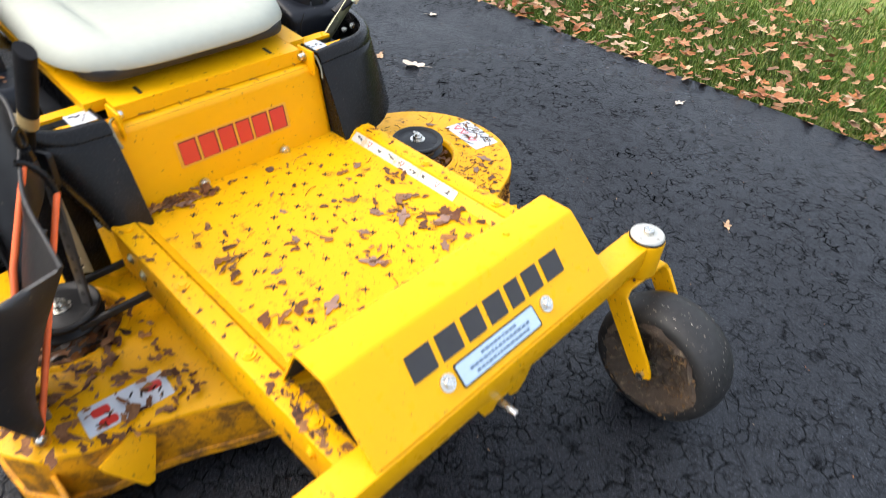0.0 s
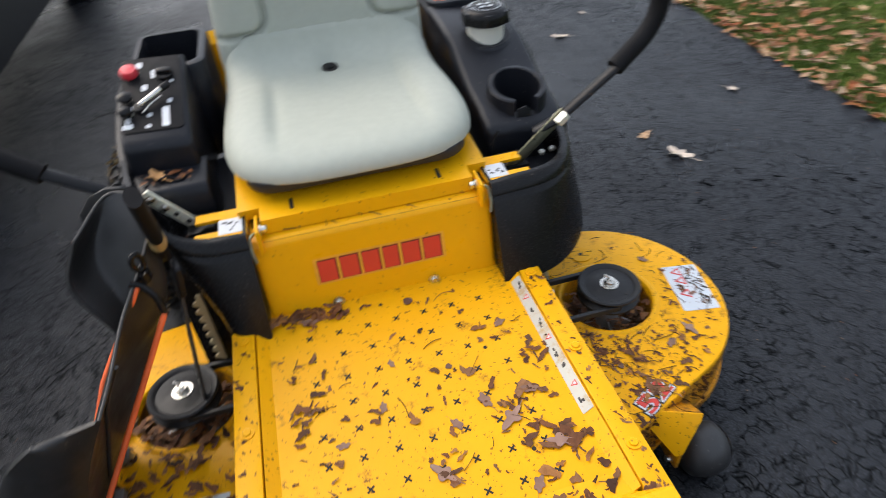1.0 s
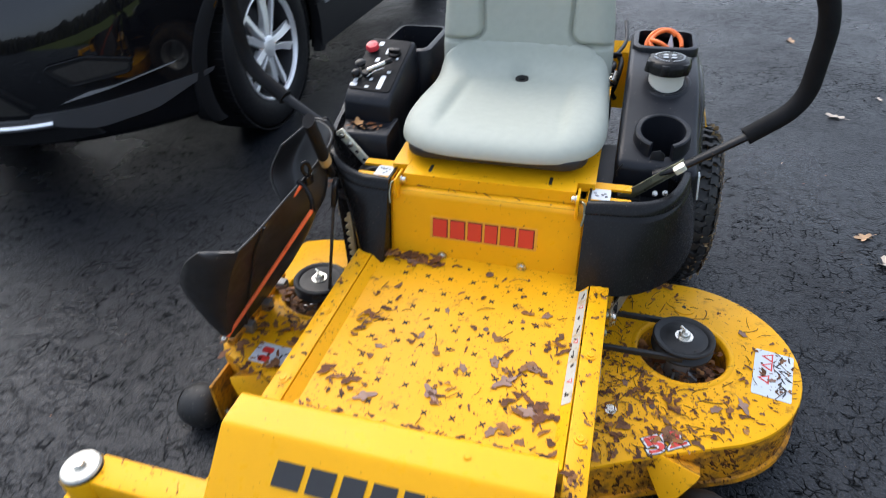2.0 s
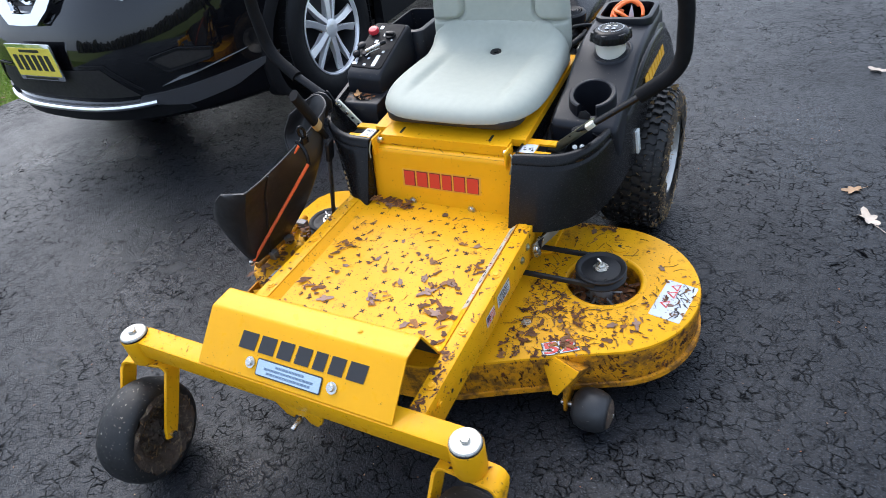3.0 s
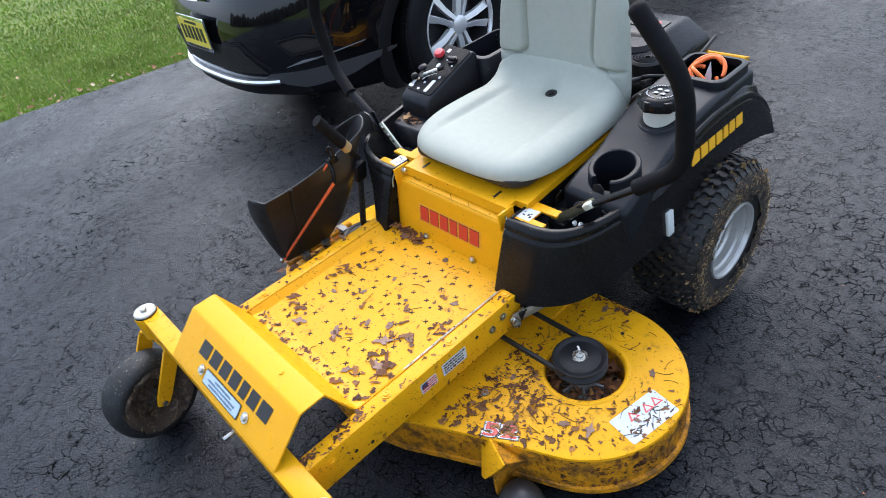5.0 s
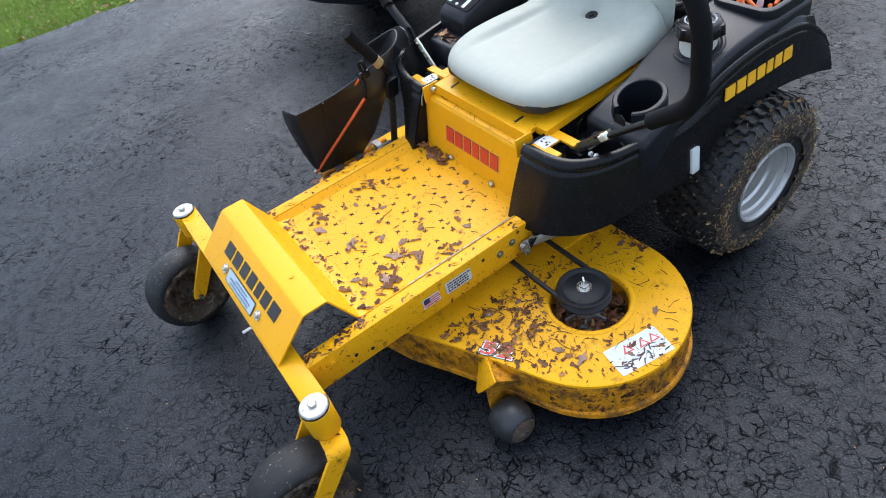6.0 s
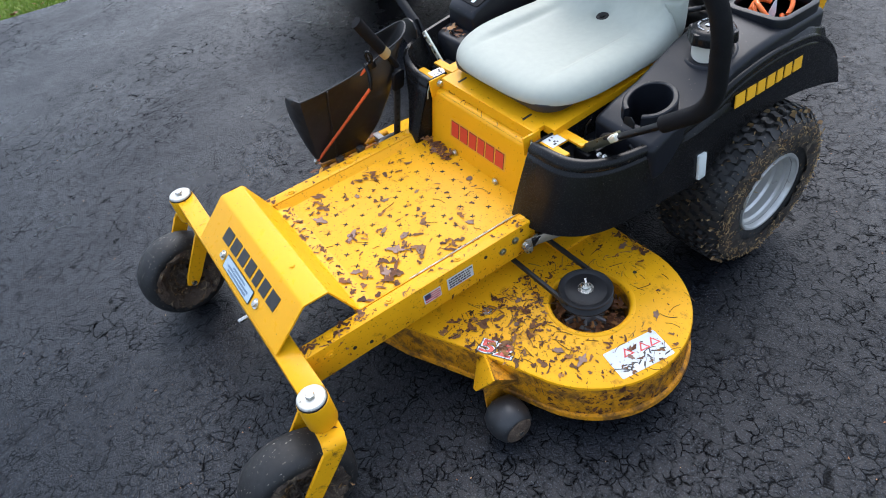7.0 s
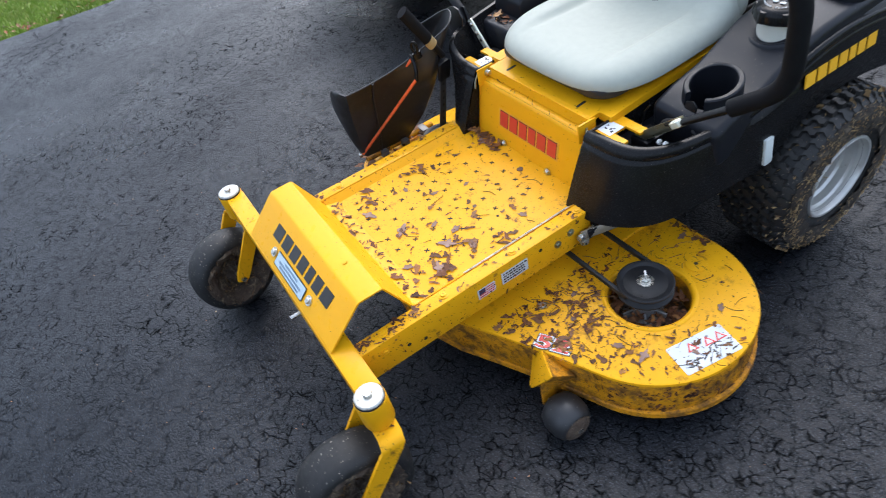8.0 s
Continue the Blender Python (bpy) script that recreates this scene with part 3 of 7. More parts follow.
LEAF_PALE = leaf_mesh("fallen_leaf", 0.055, PALE_LEAF, 5, 0.5)
LEAF_TAN = leaf_mesh("fallen_leaf", 0.050, TAN_LEAF, 5, 0.4)
for n, (x, y, s, rz, pale) in enumerate([(1.115, 0.675, 1.0, 30, 1), (1.075, 0.835, 0.8, 120, 0), (1.18, 1.80, 0.8, 70, 1), (1.155, 2.86, 0.9, 10, 0), (1.56, 1.03, 0.6, 200, 1), (1.64, -0.2, 0.55, 260, 1), (1.06, -0.66, 0.5, 300, 0), (1.84, 2.09, 1.0, 140, 0), (1.84, 2.52, 0.6, 90, 1), (-0.96, 3.7, 0.5, 45, 1), (1.41, 2.05, 0.4, 15, 1)]):
    ob = new("fallen_leaf", LEAF_PALE if pale else LEAF_TAN)
    ob.matrix_basis = pose(x, y, 0.0, 0, 0, rz) @ Matrix.Diagonal((s, s, s, 1))
    tagged(ob, "pale curled oak leaf lying on the wet asphalt" if pale else "tan fallen oak leaf lying on the wet asphalt", "leaf", "leaves on the driveway")
vs, fs = [], []
for _ in range(900):
    x, y = rnd(-2.6, 1.8), rnd(-1.8, 3.6)
    leaf_into(vs, fs, pose(x, y, 0.002, rnd(-10, 10), rnd(-10, 10), rnd(0, 360)), rnd(0.0015, 0.0045), 3, 0.3, 7)
me = bpy.data.meshes.new("crumbs")
me.from_pydata(vs, [], fs)
me.materials.append(LAWN_LEAF)
tagged(new("crumbs", me), "tiny pale leaf crumbs and grit on asphalt", "debris", kind="stuff")


# ---- riding mower ----
mower = thing("riding_mower", "yellow and black zero-turn riding mower with leaf debris, parked on asphalt", "lawn mower")

# footplate and its tread crosses
sec = [(-0.2445, 0.352), (-0.226, 0.336), (0.226, 0.336), (0.2445, 0.352)]
ring = [(x, z) for x, z in sec] + [(x, z - 0.004) for x, z in reversed(sec)]
bm = loft([[(x, y, z) for x, z in ring] for y in (-0.505, -0.001)])
foot = part("footplate", bevelled(bm, 0.0012, 1, 10), YELLOW_WORN, mower, "yellow steel footplate with punched crosses and leaf debris", 30)
cross = bmesh.new()
for a in (45, -45):
    box(-0.0068, 0.0068, -0.0013, 0.0013, 0, 0.0012, 0.0, bm=cross)
    bmesh.ops.rotate(cross, verts=cross.verts, cent=(0, 0, 0), matrix=Matrix.Rotation(radians(90), 3, "Z"))
bmesh.ops.rotate(cross, verts=cross.verts, cent=(0, 0, 0), matrix=Matrix.Rotation(radians(45), 3, "Z"))
cross_me = finish(cross, "tread_cross", DARK, 30)
for i in range(7):
    for j in range(9):
        ob = new("tread_cross", cross_me)
        ob.matrix_basis = pose(-0.156 + 0.052 * i + rnd(-0.001, 0.001), -0.078 - 0.052 * j, 0.3358, 0, 0, rnd(-8, 8))
        ob.parent = foot
for x, y in ((0.13, -0.195), (-0.02, -0.035), (0.135, -0.40)):
    part("punched_hole", rod((x, y, 0.335), (x, y, 0.3368), 0.0035, seg=10), DARK, foot)

# side rails with bolts
for s in (-1, 1):
    a, b = sorted((s * 0.247, s * 0.286))
    bm = box(a, b, -0.668, -0.036, 0.262, 0.3535, 0.003)
    rail = part("frame_rail", bm, YELLOW_WORN, mower, "yellow box-section frame rail with clippings stuck on")
    for y in (-0.062, -0.255, -0.445, -0.60):
        part("rail_bolt", hexbolt((s * 0.266, y, 0.3535), (0, 0, 1), 0.0075, 0.005, 0.011), YELLOW, rail)
    for y, z in ((-0.615, 0.325), (-0.10, 0.322), (-0.14, 0.310)):
        part("side_bolt", hexbolt((s * 0.286, y, z), (s, 0, 0), 0.007, 0.006, 0.010), YZINC if y > -0.2 else YELLOW, rail)
    for y, z in ((-0.19, 0.326), (-0.52, 0.287), (-0.56, 0.30)):
        part("rail_hole", rod((s * 0.2855, y, z), (s * 0.2866, y, z), 0.005, seg=12), DARK, rail)
    if s > 0:
        strip = plane_frame((0.2352, -0.37, 0.3442), (0, 1, 0), (-0.0185, 0, -0.016))
        decal = part("warning_strip", prism(round_rect(0, 0.31, -0.0105, 0.0105, 0.002, 2), 0.0002, 0.0010, m=strip), DECAL_SOILED, rail, "soiled white warning decal strip with red triangles")
        for k in range(9):
            x = 0.018 + k * 0.034
            if k % 3 == 1:
                part("warning_mark", prism([(x - 0.006, -0.006), (x + 0.006, -0.006), (x, 0.006)], 0.0010, 0.0014, m=strip), RED, decal)
                part("warning_mark", prism([(x - 0.003, -0.0045), (x + 0.003, -0.0045), (x, 0.002)], 0.0014, 0.0017, m=strip), DECAL, decal)
            else:
                bb = bmesh.new()
                for q in range(4):
                    u, v = x + rnd(-0.010, 0.004), rnd(-0.007, 0.004)
                    prism([(u, v), (u + rnd(0.004, 0.009), v), (u + rnd(0.003, 0.008), v + 0.003), (u + 0.001, v + 0.0035)], 0.0010, 0.0014, bm=bb, m=strip)
                part("warning_mark", bb, BLACK_INK, decal)
        side = plane_frame((0.2862, -0.372, 0.297), (0, 1, 0), (0, 0, 1))
        flag = part("flag_sticker", prism(round_rect(0, 0.048, 0, 0.030, 0.001, 1), 0.0004, 0.0010, m=side), DECAL_CLEAN, rail, "small red, white and blue sticker")
        for k in range(4):
            part("stripe", prism([(0.003, 0.003 + k * 0.0066), (0.046, 0.003 + k * 0.0066), (0.046, 0.0062 + k * 0.0066), (0.003, 0.0062 + k * 0.0066)], 0.0010, 0.0013, m=side), RED, flag)
        part("canton", prism([(0.003, 0.013), (0.020, 0.013), (0.020, 0.028), (0.003, 0.028)], 0.0013, 0.0016, m=side), surface("navy_ink", (0.02, 0.03, 0.09), 0.4, relief=0.02), flag)
        side = plane_frame((0.2862, -0.305, 0.296), (0, 1, 0), (0, 0, 1))
        tag = part("serial_sticker", prism(round_rect(0, 0.075, 0, 0.036, 0.001, 1), 0.0004, 0.0010, m=side), DECAL, rail, "white printed data sticker")
        bb = bmesh.new()
        for r in range(4):
            u = 0.005
            while u < 0.066:
                w = rnd(0.003, 0.010)
                prism([(u, 0.004 + r * 0.0078), (u + w, 0.004 + r * 0.0078), (u + w, 0.0085 + r * 0.0078), (u, 0.0085 + r * 0.0078)], 0.0010, 0.0013, bm=bb, m=side)
                u += w + 0.0018
        tagged(part("print_line", bb, BLACK_INK, tag), kind="stuff")

# front shroud
prof = rounded_path([(0, -0.712, 0.362), (0, -0.618, 0.4475), (0, -0.558, 0.4475), (0, -0.507, 0.343), (0, -0.470, 0.3385)], 0.006, 3)
bm = sheet([(v.y, v.z) for v in prof], -0.258, 0.240, -0.004)
shroud = part("front_shroud", bm, YELLOW_CLEAN, mower, "yellow bent steel front shroud with dark lettering blocks")
# added near-black sheet under the shroud, so its inside reads as shaded
part("shroud_shade_sheet", sheet([(v.y + 0.0, v.z - 0.006) for v in prof], -0.254, 0.236, -0.002), DARK, shroud, "added dark sheet standing in for shade inside the shroud")
mark = plane_frame((-0.158, -0.6708, 0.4003), (1, 0, 0), (0, 0.0925, 0.0845))
glyph_blocks(LONG_MARK, 0.320, 0.037, 0.12, 0.010, 0.0008, mark, BLACK_INK, shroud, "dark grey wordmark block")
plate_m = plane_frame((-0.098, -0.7045, 0.3695), (1, 0, 0), (0, 0.0925, 0.0845))
badge = part("dealer_plate", prism(round_rect(0, 0.168, 0, 0.036, 0.004, 4), 0.0004, 0.0018, 0.0004, m=plate_m), BLACK_INK, shroud, "dark-rimmed dealer plate")
part("plate_face", prism(round_rect(0.0025, 0.1655, 0.0025, 0.0335, 0.003, 4), 0.0018, 0.0024, m=plate_m), DECAL_BLUE, badge, "pale blue glossy plate face")
bb = bmesh.new()
for r, (a, b) in enumerate(((0.03, 0.14), (0.022, 0.148), (0.05, 0.12))):
    u = a
    while u < b:
        w = rnd(0.004, 0.008)
        prism([(u, 0.0065 + r * 0.0085), (u + w, 0.0065 + r * 0.0085), (u + w, 0.0115 + r * 0.0085), (u, 0.0115 + r * 0.0085)], 0.0024, 0.0027, bm=bb, m=plate_m)
        u += w + 0.002
tagged(part("print_line", bb, surface("blue_grey_ink", (0.10, 0.15, 0.22), 0.4, relief=0.02), badge), kind="stuff")
nrm = (0, -0.6744, 0.738)
for x in (-0.116, 0.095):
    part("shroud_bolt", hexbolt((x, -0.689, 0.3845), nrm, 0.0085, 0.008, 0.0125), ZINC, shroud, "zinc hex bolt")
part("shroud_bolt", hexbolt((0.115, -0.585, 0.4475), (0, 0, 1), 0.005, 0.003, 0.006), YELLOW, shroud)

# front beam, sleeves, casters
beam = part("front_beam", box(-0.470, 0.372, -0.716, -0.664, 0.306, 0.358, 0.004), YELLOW_CLEAN, mower, "yellow square-tube front beam")
o = [(-0.075, 0.306), (0.062, 0.306), (0.046, 0.268), (0.030, 0.250), (0.012, 0.255), (0.004, 0.272), (-0.022, 0.272), (-0.030, 0.258), (-0.050, 0.262)]
part("tow_tab", prism(o, -0.004, 0.004, 0.001, m=plane_frame((0, -0.705, 0), (1, 0, 0), (0, 0, 1))), YELLOW_WORN, beam, "yellow notched tow tab")
part("tow_bolt", rod((-0.012, -0.74, 0.262), (-0.012, -0.690, 0.262), 0.006, seg=12, bevel=0.001), ZINC, beam, "zinc bolt end")


def caster(px, py, yaw):
    sleeve = part("caster_sleeve", rod((px, py, 0.284), (px, py, 0.3585), 0.0335, seg=32, bevel=0.002), YELLOW, mower, "yellow round caster sleeve")
    b = rod((px, py, 0.3585), (px, py, 0.3612), 0.0322, seg=32)
    part("seal", b, BLACK_STEEL, sleeve)
    part("cap", lathe([(0.0305, 0.0), (0.0305, 0.003), (0.028, 0.0058), (0.020, 0.0068), (0.004, 0.0070)], 36, Matrix.Translation((px, py, 0.3612))), CAPMET, sleeve, "dull metal cap")
    part("cap_bolt", hexbolt((px, py, 0.3678), (0, 0, 1), 0.0105, 0.008), ZINC, sleeve, "bright hex bolt")
    m = pose(px, py, 0, 0, 0, yaw)
    rad, trail = 0.129, 0.104
    # flat bar bent over the wheel
    way = Vector((0, -trail + 0.006, rad - 0.266)).normalized()
    across = Vector((0, -way.z, way.y))
    line = []
    for s in (-1, 1):
        leg = [(Vector((s * 0.0665, -trail, rad)) + way * 0.012, across, Vector((s, 0, 0)), 0.028), (Vector((s * 0.0665, -trail, rad)), across, Vector((s, 0, 0)), 0.036), (Vector((s * 0.0665, -trail, rad)) - way * 0.02, across, Vector((s, 0, 0)), 0.042), (Vector((s * 0.0665, -0.012, 0.256)), across.lerp(Vector((0, 1, 0)), 0.4).normalized(), Vector((s, 0, 0)), 0.048)]
        for k in range(1, 6):
            t = radians(90 * k / 5)
            leg.append((Vector((s * (0.0485 + 0.018 * math.cos(t)), -0.006 + 0.006 * k / 5, 0.2605 + 0.018 * math.sin(t))), Vector((0, 1, 0)), Vector((s * math.cos(t), 0, math.sin(t))), 0.052))
        line += leg if s < 0 else leg[::-1]
    b = loft([[q + w * h / 2 - u * 0.0040, q + w * h / 2 + u * 0.0040, q - w * h / 2 + u * 0.0040, q - w * h / 2 - u * 0.0040] for q, w, u, h in line])
    bmesh.ops.recalc_face_normals(b, faces=b.faces)
    bevelled(b, 0.0012, 1, 50)
    bmesh.ops.transform(b, matrix=m, verts=b.verts)
    fork = part("caster_fork", b, YELLOW_WORN, mower, "yellow bent flat-bar caster fork, scuffed")
    ax = m @ Matrix.Translation((0, -trail, rad)) @ Matrix.Rotation(radians(90), 4, "Y")
    part("axle_bolt", rod(ax @ Vector((0, 0, -0.078)), ax @ Vector((0, 0, 0.078)), 0.008, seg=12), ZINC, fork)
    prof = [(0.072, -0.034), (0.086, -0.044), (0.104, -0.050), (0.119, -0.043), (0.126, -0.026), (rad, 0.0), (0.126, 0.026), (0.119, 0.043), (0.104, 0.050), (0.086, 0.044), (0.072, 0.034)]
    part("tyre", lathe(prof, 56, ax), TYRE, fork, "smooth black caster tyre, soiled", 60)
    b = lathe([(0.002, -0.028), (0.028, -0.034), (0.030, -0.024), (0.052, -0.020), (0.064, -0.030), (0.074, -0.044), (0.084, -0.049), (0.094, -0.053), (0.100, -0.048)], 40, ax)
    lathe([(0.100, 0.048), (0.094, 0.053), (0.084, 0.049), (0.074, 0.044), (0.064, 0.030), (0.052, 0.020), (0.030, 0.024), (0.028, 0.034), (0.002, 0.028)], 40, ax, bm=b)
    for v in b.verts:
        v.co += Vector((rnd(-1, 1), rnd(-1, 1), rnd(-1, 1))) * 0.006
    hub = part("hub", b, MUD, fork, "mud-caked wheel hub", 60)
    # clots of soil and clippings stuck round the hub, pale flecks on the tyre
    vs, fs = [], []
    for k in range(420):
        t, e = rnd(0, math.tau), random.choice((-1, 1))
        r = rnd(0.035, 0.100)
        a = Vector((r * math.cos(t), r * math.sin(t), e * (0.026 + 0.028 * max(0, (r - 0.05) / 0.05) + rnd(-0.004, 0.007))))
        q = Vector((rnd(-1, 1), rnd(-1, 1), rnd(-0.5, 0.5))) * rnd(0.003, 0.010)
        w = Vector((rnd(-1, 1), rnd(-1, 1), rnd(-0.5, 0.5))) * rnd(0.001, 0.005)
        k0 = len(vs)
        vs += [ax @ v for v in (a - q, a + w, a + q, a - w + Vector((0, 0, e * 0.003)))]
        fs += [(k0, k0 + 1, k0 + 2), (k0, k0 + 2, k0 + 3)]
    clot = new("hub_clippings", bpy.data.meshes.new("hub_clippings"))
    clot.data.from_pydata(vs, [], fs)
    clot.data.materials.append(TWIGS)
    clot.parent = hub
    tagged(clot, "brown clippings stuck to the hub", kind="stuff")
    vs, fs = [], []
    for k in range(70):
        t, z = rnd(0, math.tau), random.gauss(0, 0.022)
        z = max(-0.040, min(0.040, z))
        r = rad - 0.0025 * (z / 0.026) ** 2 - 0.004 * max(0, abs(z) - 0.026) / 0.017 + 0.0004
        leaf_into(vs, fs, ax @ Matrix.Rotation(t, 4, "Z") @ Matrix.Translation((r, 0, z)) @ Matrix.Rotation(radians(90), 4, "Y"), rnd(0.001, 0.0045), 3, 0.1, 7)
    fleck = new("mud_flecks", bpy.data.meshes.new("mud_flecks"))
    fleck.data.from_pydata(vs, [], fs)
    fleck.data.materials.append(PALE_MUD)
    fleck.parent = fork
    tagged(fleck, "pale dried mud flecks", kind="stuff")


caster(0.386, -0.698, -4)
caster(-0.485, -0.698, 9.5)

# seat box front panel
prof = rounded_path([(0, -0.002, 0.330), (0, 0.026, 0.478), (0, 0.034, 0.487), (0, 0.070, 0.490)], 0.008, 4)
panel = part("front_panel", sheet([(v.y, v.z) for v in prof], -0.216, 0.216, -0.004), YELLOW, mower, "yellow seat-box front panel with red lettering blocks")
pm = plane_frame((-0.118, 0.0082, 0.3845), (1, 0, 0), (0, 0.028, 0.148))
part("name_decal", prism(round_rect(-0.004, 0.240, -0.004, 0.050, 0.002, 2), 0.0003, 0.0008, m=pm), surface("ochre_decal", (0.66, 0.32, 0.03), 0.35, relief=0.02), panel)
glyph_blocks(SHORT_MARK, 0.228, 0.042, 0.0, 0.009, 0.0006, pm @ Matrix.Translation((0.003, 0.001, 0.0010)), RED, panel, "faded red wordmark block")
glyph_blocks(SHORT_MARK, 0.232, 0.046, 0.0, 0.005, 0.0004, pm @ Matrix.Translation((0.002, 0.0, 0.0007)), surface("dark_red_ink", (0.16, 0.02, 0.015), 0.4, relief=0.02), panel, "dark wordmark edging")
for x in (-0.092, 0.092):
    part("panel_bolt", hexbolt((x, -0.0045, 0.340), (0, -1, 0.1), 0.0075, 0.007, 0.011), ZINC, panel, "zinc hex bolt")
for s in (-1, 1):
    a, b = sorted((s * 0.212, s * 0.2165))
    bm = loft([[(x, -0.002, 0.330), (x, 0.50, 0.330), (x, 0.50, 0.50), (x, 0.055, 0.487), (x, 0.026, 0.478)] for x in (a, b)])
    part("seat_box_side", bm, YELLOW, mower)
    # hinge
    hin = part("hinge_bracket", box(s * 0.199 - 0.003, s * 0.199 + 0.003, 0.012, 0.065, 0.470, 0.520, 0.002), YELLOW, mower)
    part("hinge_bolt", hexbolt((s * 0.196, 0.043, 0.503), (-s, 0, 0), 0.008, 0.012, 0.011), ZINC, hin, "zinc hinge bolt")
    part("hinge_clip", tube(rounded_path([(s * 0.196, 0.040, 0.503), (s * 0.214, 0.026, 0.506), (s * 0.216, 0.012, 0.480), (s * 0.212, 0.006, 0.462)], 0.01), 0.0028, 8), YZINC, hin)

# seat plate
bm = loft([[(x, 0.046, 0.490), (x, 0.050, 0.516), (x, 0.508, 0.547), (x, 0.508, 0.535), (x, 0.062, 0.505), (x, 0.058, 0.490)] for x in (-0.192, 0.192)])
seat_plate = part("seat_plate", bevelled(bm, 0.003, 2, 30), YELLOW, mower, "yellow steel seat plate with slots")
for s in (-1, 1):
    a, b = sorted((s * 0.190, s * 0.229))
    bm = loft([[(x, 0.085, 0.500), (x, 0.56, 0.534), (x, 0.56, 0.552), (x, 0.54, 0.5515), (x, 0.085, 0.5195)] for x in (a, b)])
    part("plate_flange", bm, YELLOW, seat_plate)
    sm = plane_frame((s * 0.135, 0.066, 0.5172), (1, 0, 0), (0, 0.458, 0.031))
    part("slot", prism(round_rect(-0.0035, 0.0035, 0, 0.030, 0.003, 3), 0, 0.0008, m=sm), DARK, seat_plate)


# seat cushion and backrest
def pad(nx, ny, shape, top, under):
    """A closed pad: shape maps (u, v) in -1..1 to the plan; top and under give the two faces."""
    b = bmesh.new()
    grid = []
    for face in (top, under):
        g = []
        for j in range(ny + 1):
            row = []
            for i in range(nx + 1):
                u, v = -1 + 2 * i / nx, -1 + 2 * j / ny
                u, v = math.sin(u * math.pi / 2), math.sin(v * math.pi / 2)
                row.append(b.verts.new(face(*shape(u, v), u, v)))
            g.append(row)
        grid.append(g)
    for g, flip in zip(grid, (False, True)):
        for j in range(ny):
            for i in range(nx):
                q = (g[j][i], g[j][i + 1], g[j + 1][i + 1], g[j + 1][i])
                b.faces.new(q[::-1] if flip else q)
    bmesh.ops.remove_doubles(b, verts=b.verts, dist=2e-4)
    return b


def squircle(u, v, n=4.0):
    """Takes the unit square to a superellipse of that power."""
    e = max(abs(u), abs(v))
    if e < 1e-6:
        return u, v
    k = e / (abs(u) ** n + abs(v) ** n) ** (1 / n)
    return u * k, v * k


def edge_round(u, v, power=6):
    e = max(abs(u), abs(v))
    return max(0.0, 1 - e**power) ** 0.5


def groove(d, w):
    return math.exp(-((d / w) ** 2))


SEAT_Y0, SEAT_Y1 = 0.070, 0.540


def cushion_plan(u, v):
    a, b = squircle(u, v, 3.4 if v < 0 else 3.4 + 9 * v)
    w = 0.248 - 0.023 * (b + 1) / 2 - 0.006 * max(0, -b)
    return a * w, (SEAT_Y0 + SEAT_Y1) / 2 + b * (SEAT_Y1 - SEAT_Y0) / 2


def cushion_top(x, y, u, v):
    k = edge_round(u, v if v < 0 else 0.55 * v, 7)
    z = 0.560 + 0.042 * k
    side = abs(x) / 0.24
    z += k * (0.010 * max(0, side - 0.45) * 2 - 0.012 * math.exp(-((y - 0.36) / 0.16) ** 2 - (x / 0.13) ** 2))
    line = side - 0.60 + 0.10 * (y - 0.25)
    span = (1 / (1 + math.exp(-(y - 0.17) / 0.025))) * (1 / (1 + math.exp((y - 0.42) / 0.03)))
    z += k * span * (0.009 / (1 + math.exp(-line / 0.022)) - 0.005 * groove(line + 0.05, 0.05))
    face = 0.504 - 0.045 * max(0, abs(x) / 0.22 - 0.45) ** 1.2 + 0.014 * math.exp(-((x / 0.12) ** 2))
    cove = min(0.0885, max(0, y - face + 0.087))
    z += k * (0.09 - math.sqrt(0.0081 - cove * cove))
    z -= 0.024 * groove(math.hypot(x, (y - 0.475) * 1.2), 0.024)
    return x, y, z


seat = part("seat_cushion", pad(90, 90, cushion_plan, cushion_top, lambda x, y, u, v: (x, y, 0.560 - 0.010 * edge_round(u, v, 10))), VINYL, mower, "light grey moulded vinyl seat cushion", 180)
part("drain_hole", rod((0, 0.474, 0.576), (0, 0.470, 0.5925), 0.0175, seg=20), DARK, seat, "black drain plug")
own = rod((0, 0.470, 0.591), (0, 0.469, 0.5955), 0.008, seg=12)
part("drain_plug", own, BLACK_STEEL, seat)


def back_plan(u, v):
    a, b = squircle(u, v, 6 - 2.9 * v if v > 0 else 6 - 10 * v)
    h = 0.570 + (b + 1) / 2 * 0.364
    w = 0.225 - 0.040 * ((b + 1) / 2) ** 2.2
    return a * w, h


def back_face(x, h, u, v):
    k = edge_round(u, v if v > 0 else 0.5 * v, 7)
    t = (h - 0.585) / 0.342
    y = 0.522 + 0.004 * t + 0.022 * t * t
    side = abs(x) / 0.22
    out = 0.018 * k + 0.045 * k * max(0, side - 0.45) ** 1.2 - 0.014 * k * math.exp(-((x / 0.12) ** 2))
    dx = 0.116 + 0.034 - abs(x) + 0.012 * (t - 0.5)
    dh = abs(h - 0.788) - (0.112 - 0.034)
    rim = math.hypot(max(dx, 0), max(dh, 0)) + min(max(dx, dh), 0) - 0.034
    out += -0.019 * k * groove(rim, 0.0055) + 0.008 * k / (1 + math.exp(rim / 0.006))
    return x, y - out, h


def back_rear(x, h, u, v):
    t = (h - 0.585) / 0.342
    return x, 0.522 + 0.004 * t + 0.022 * t * t + 0.040 * edge_round(u, v, 6), h


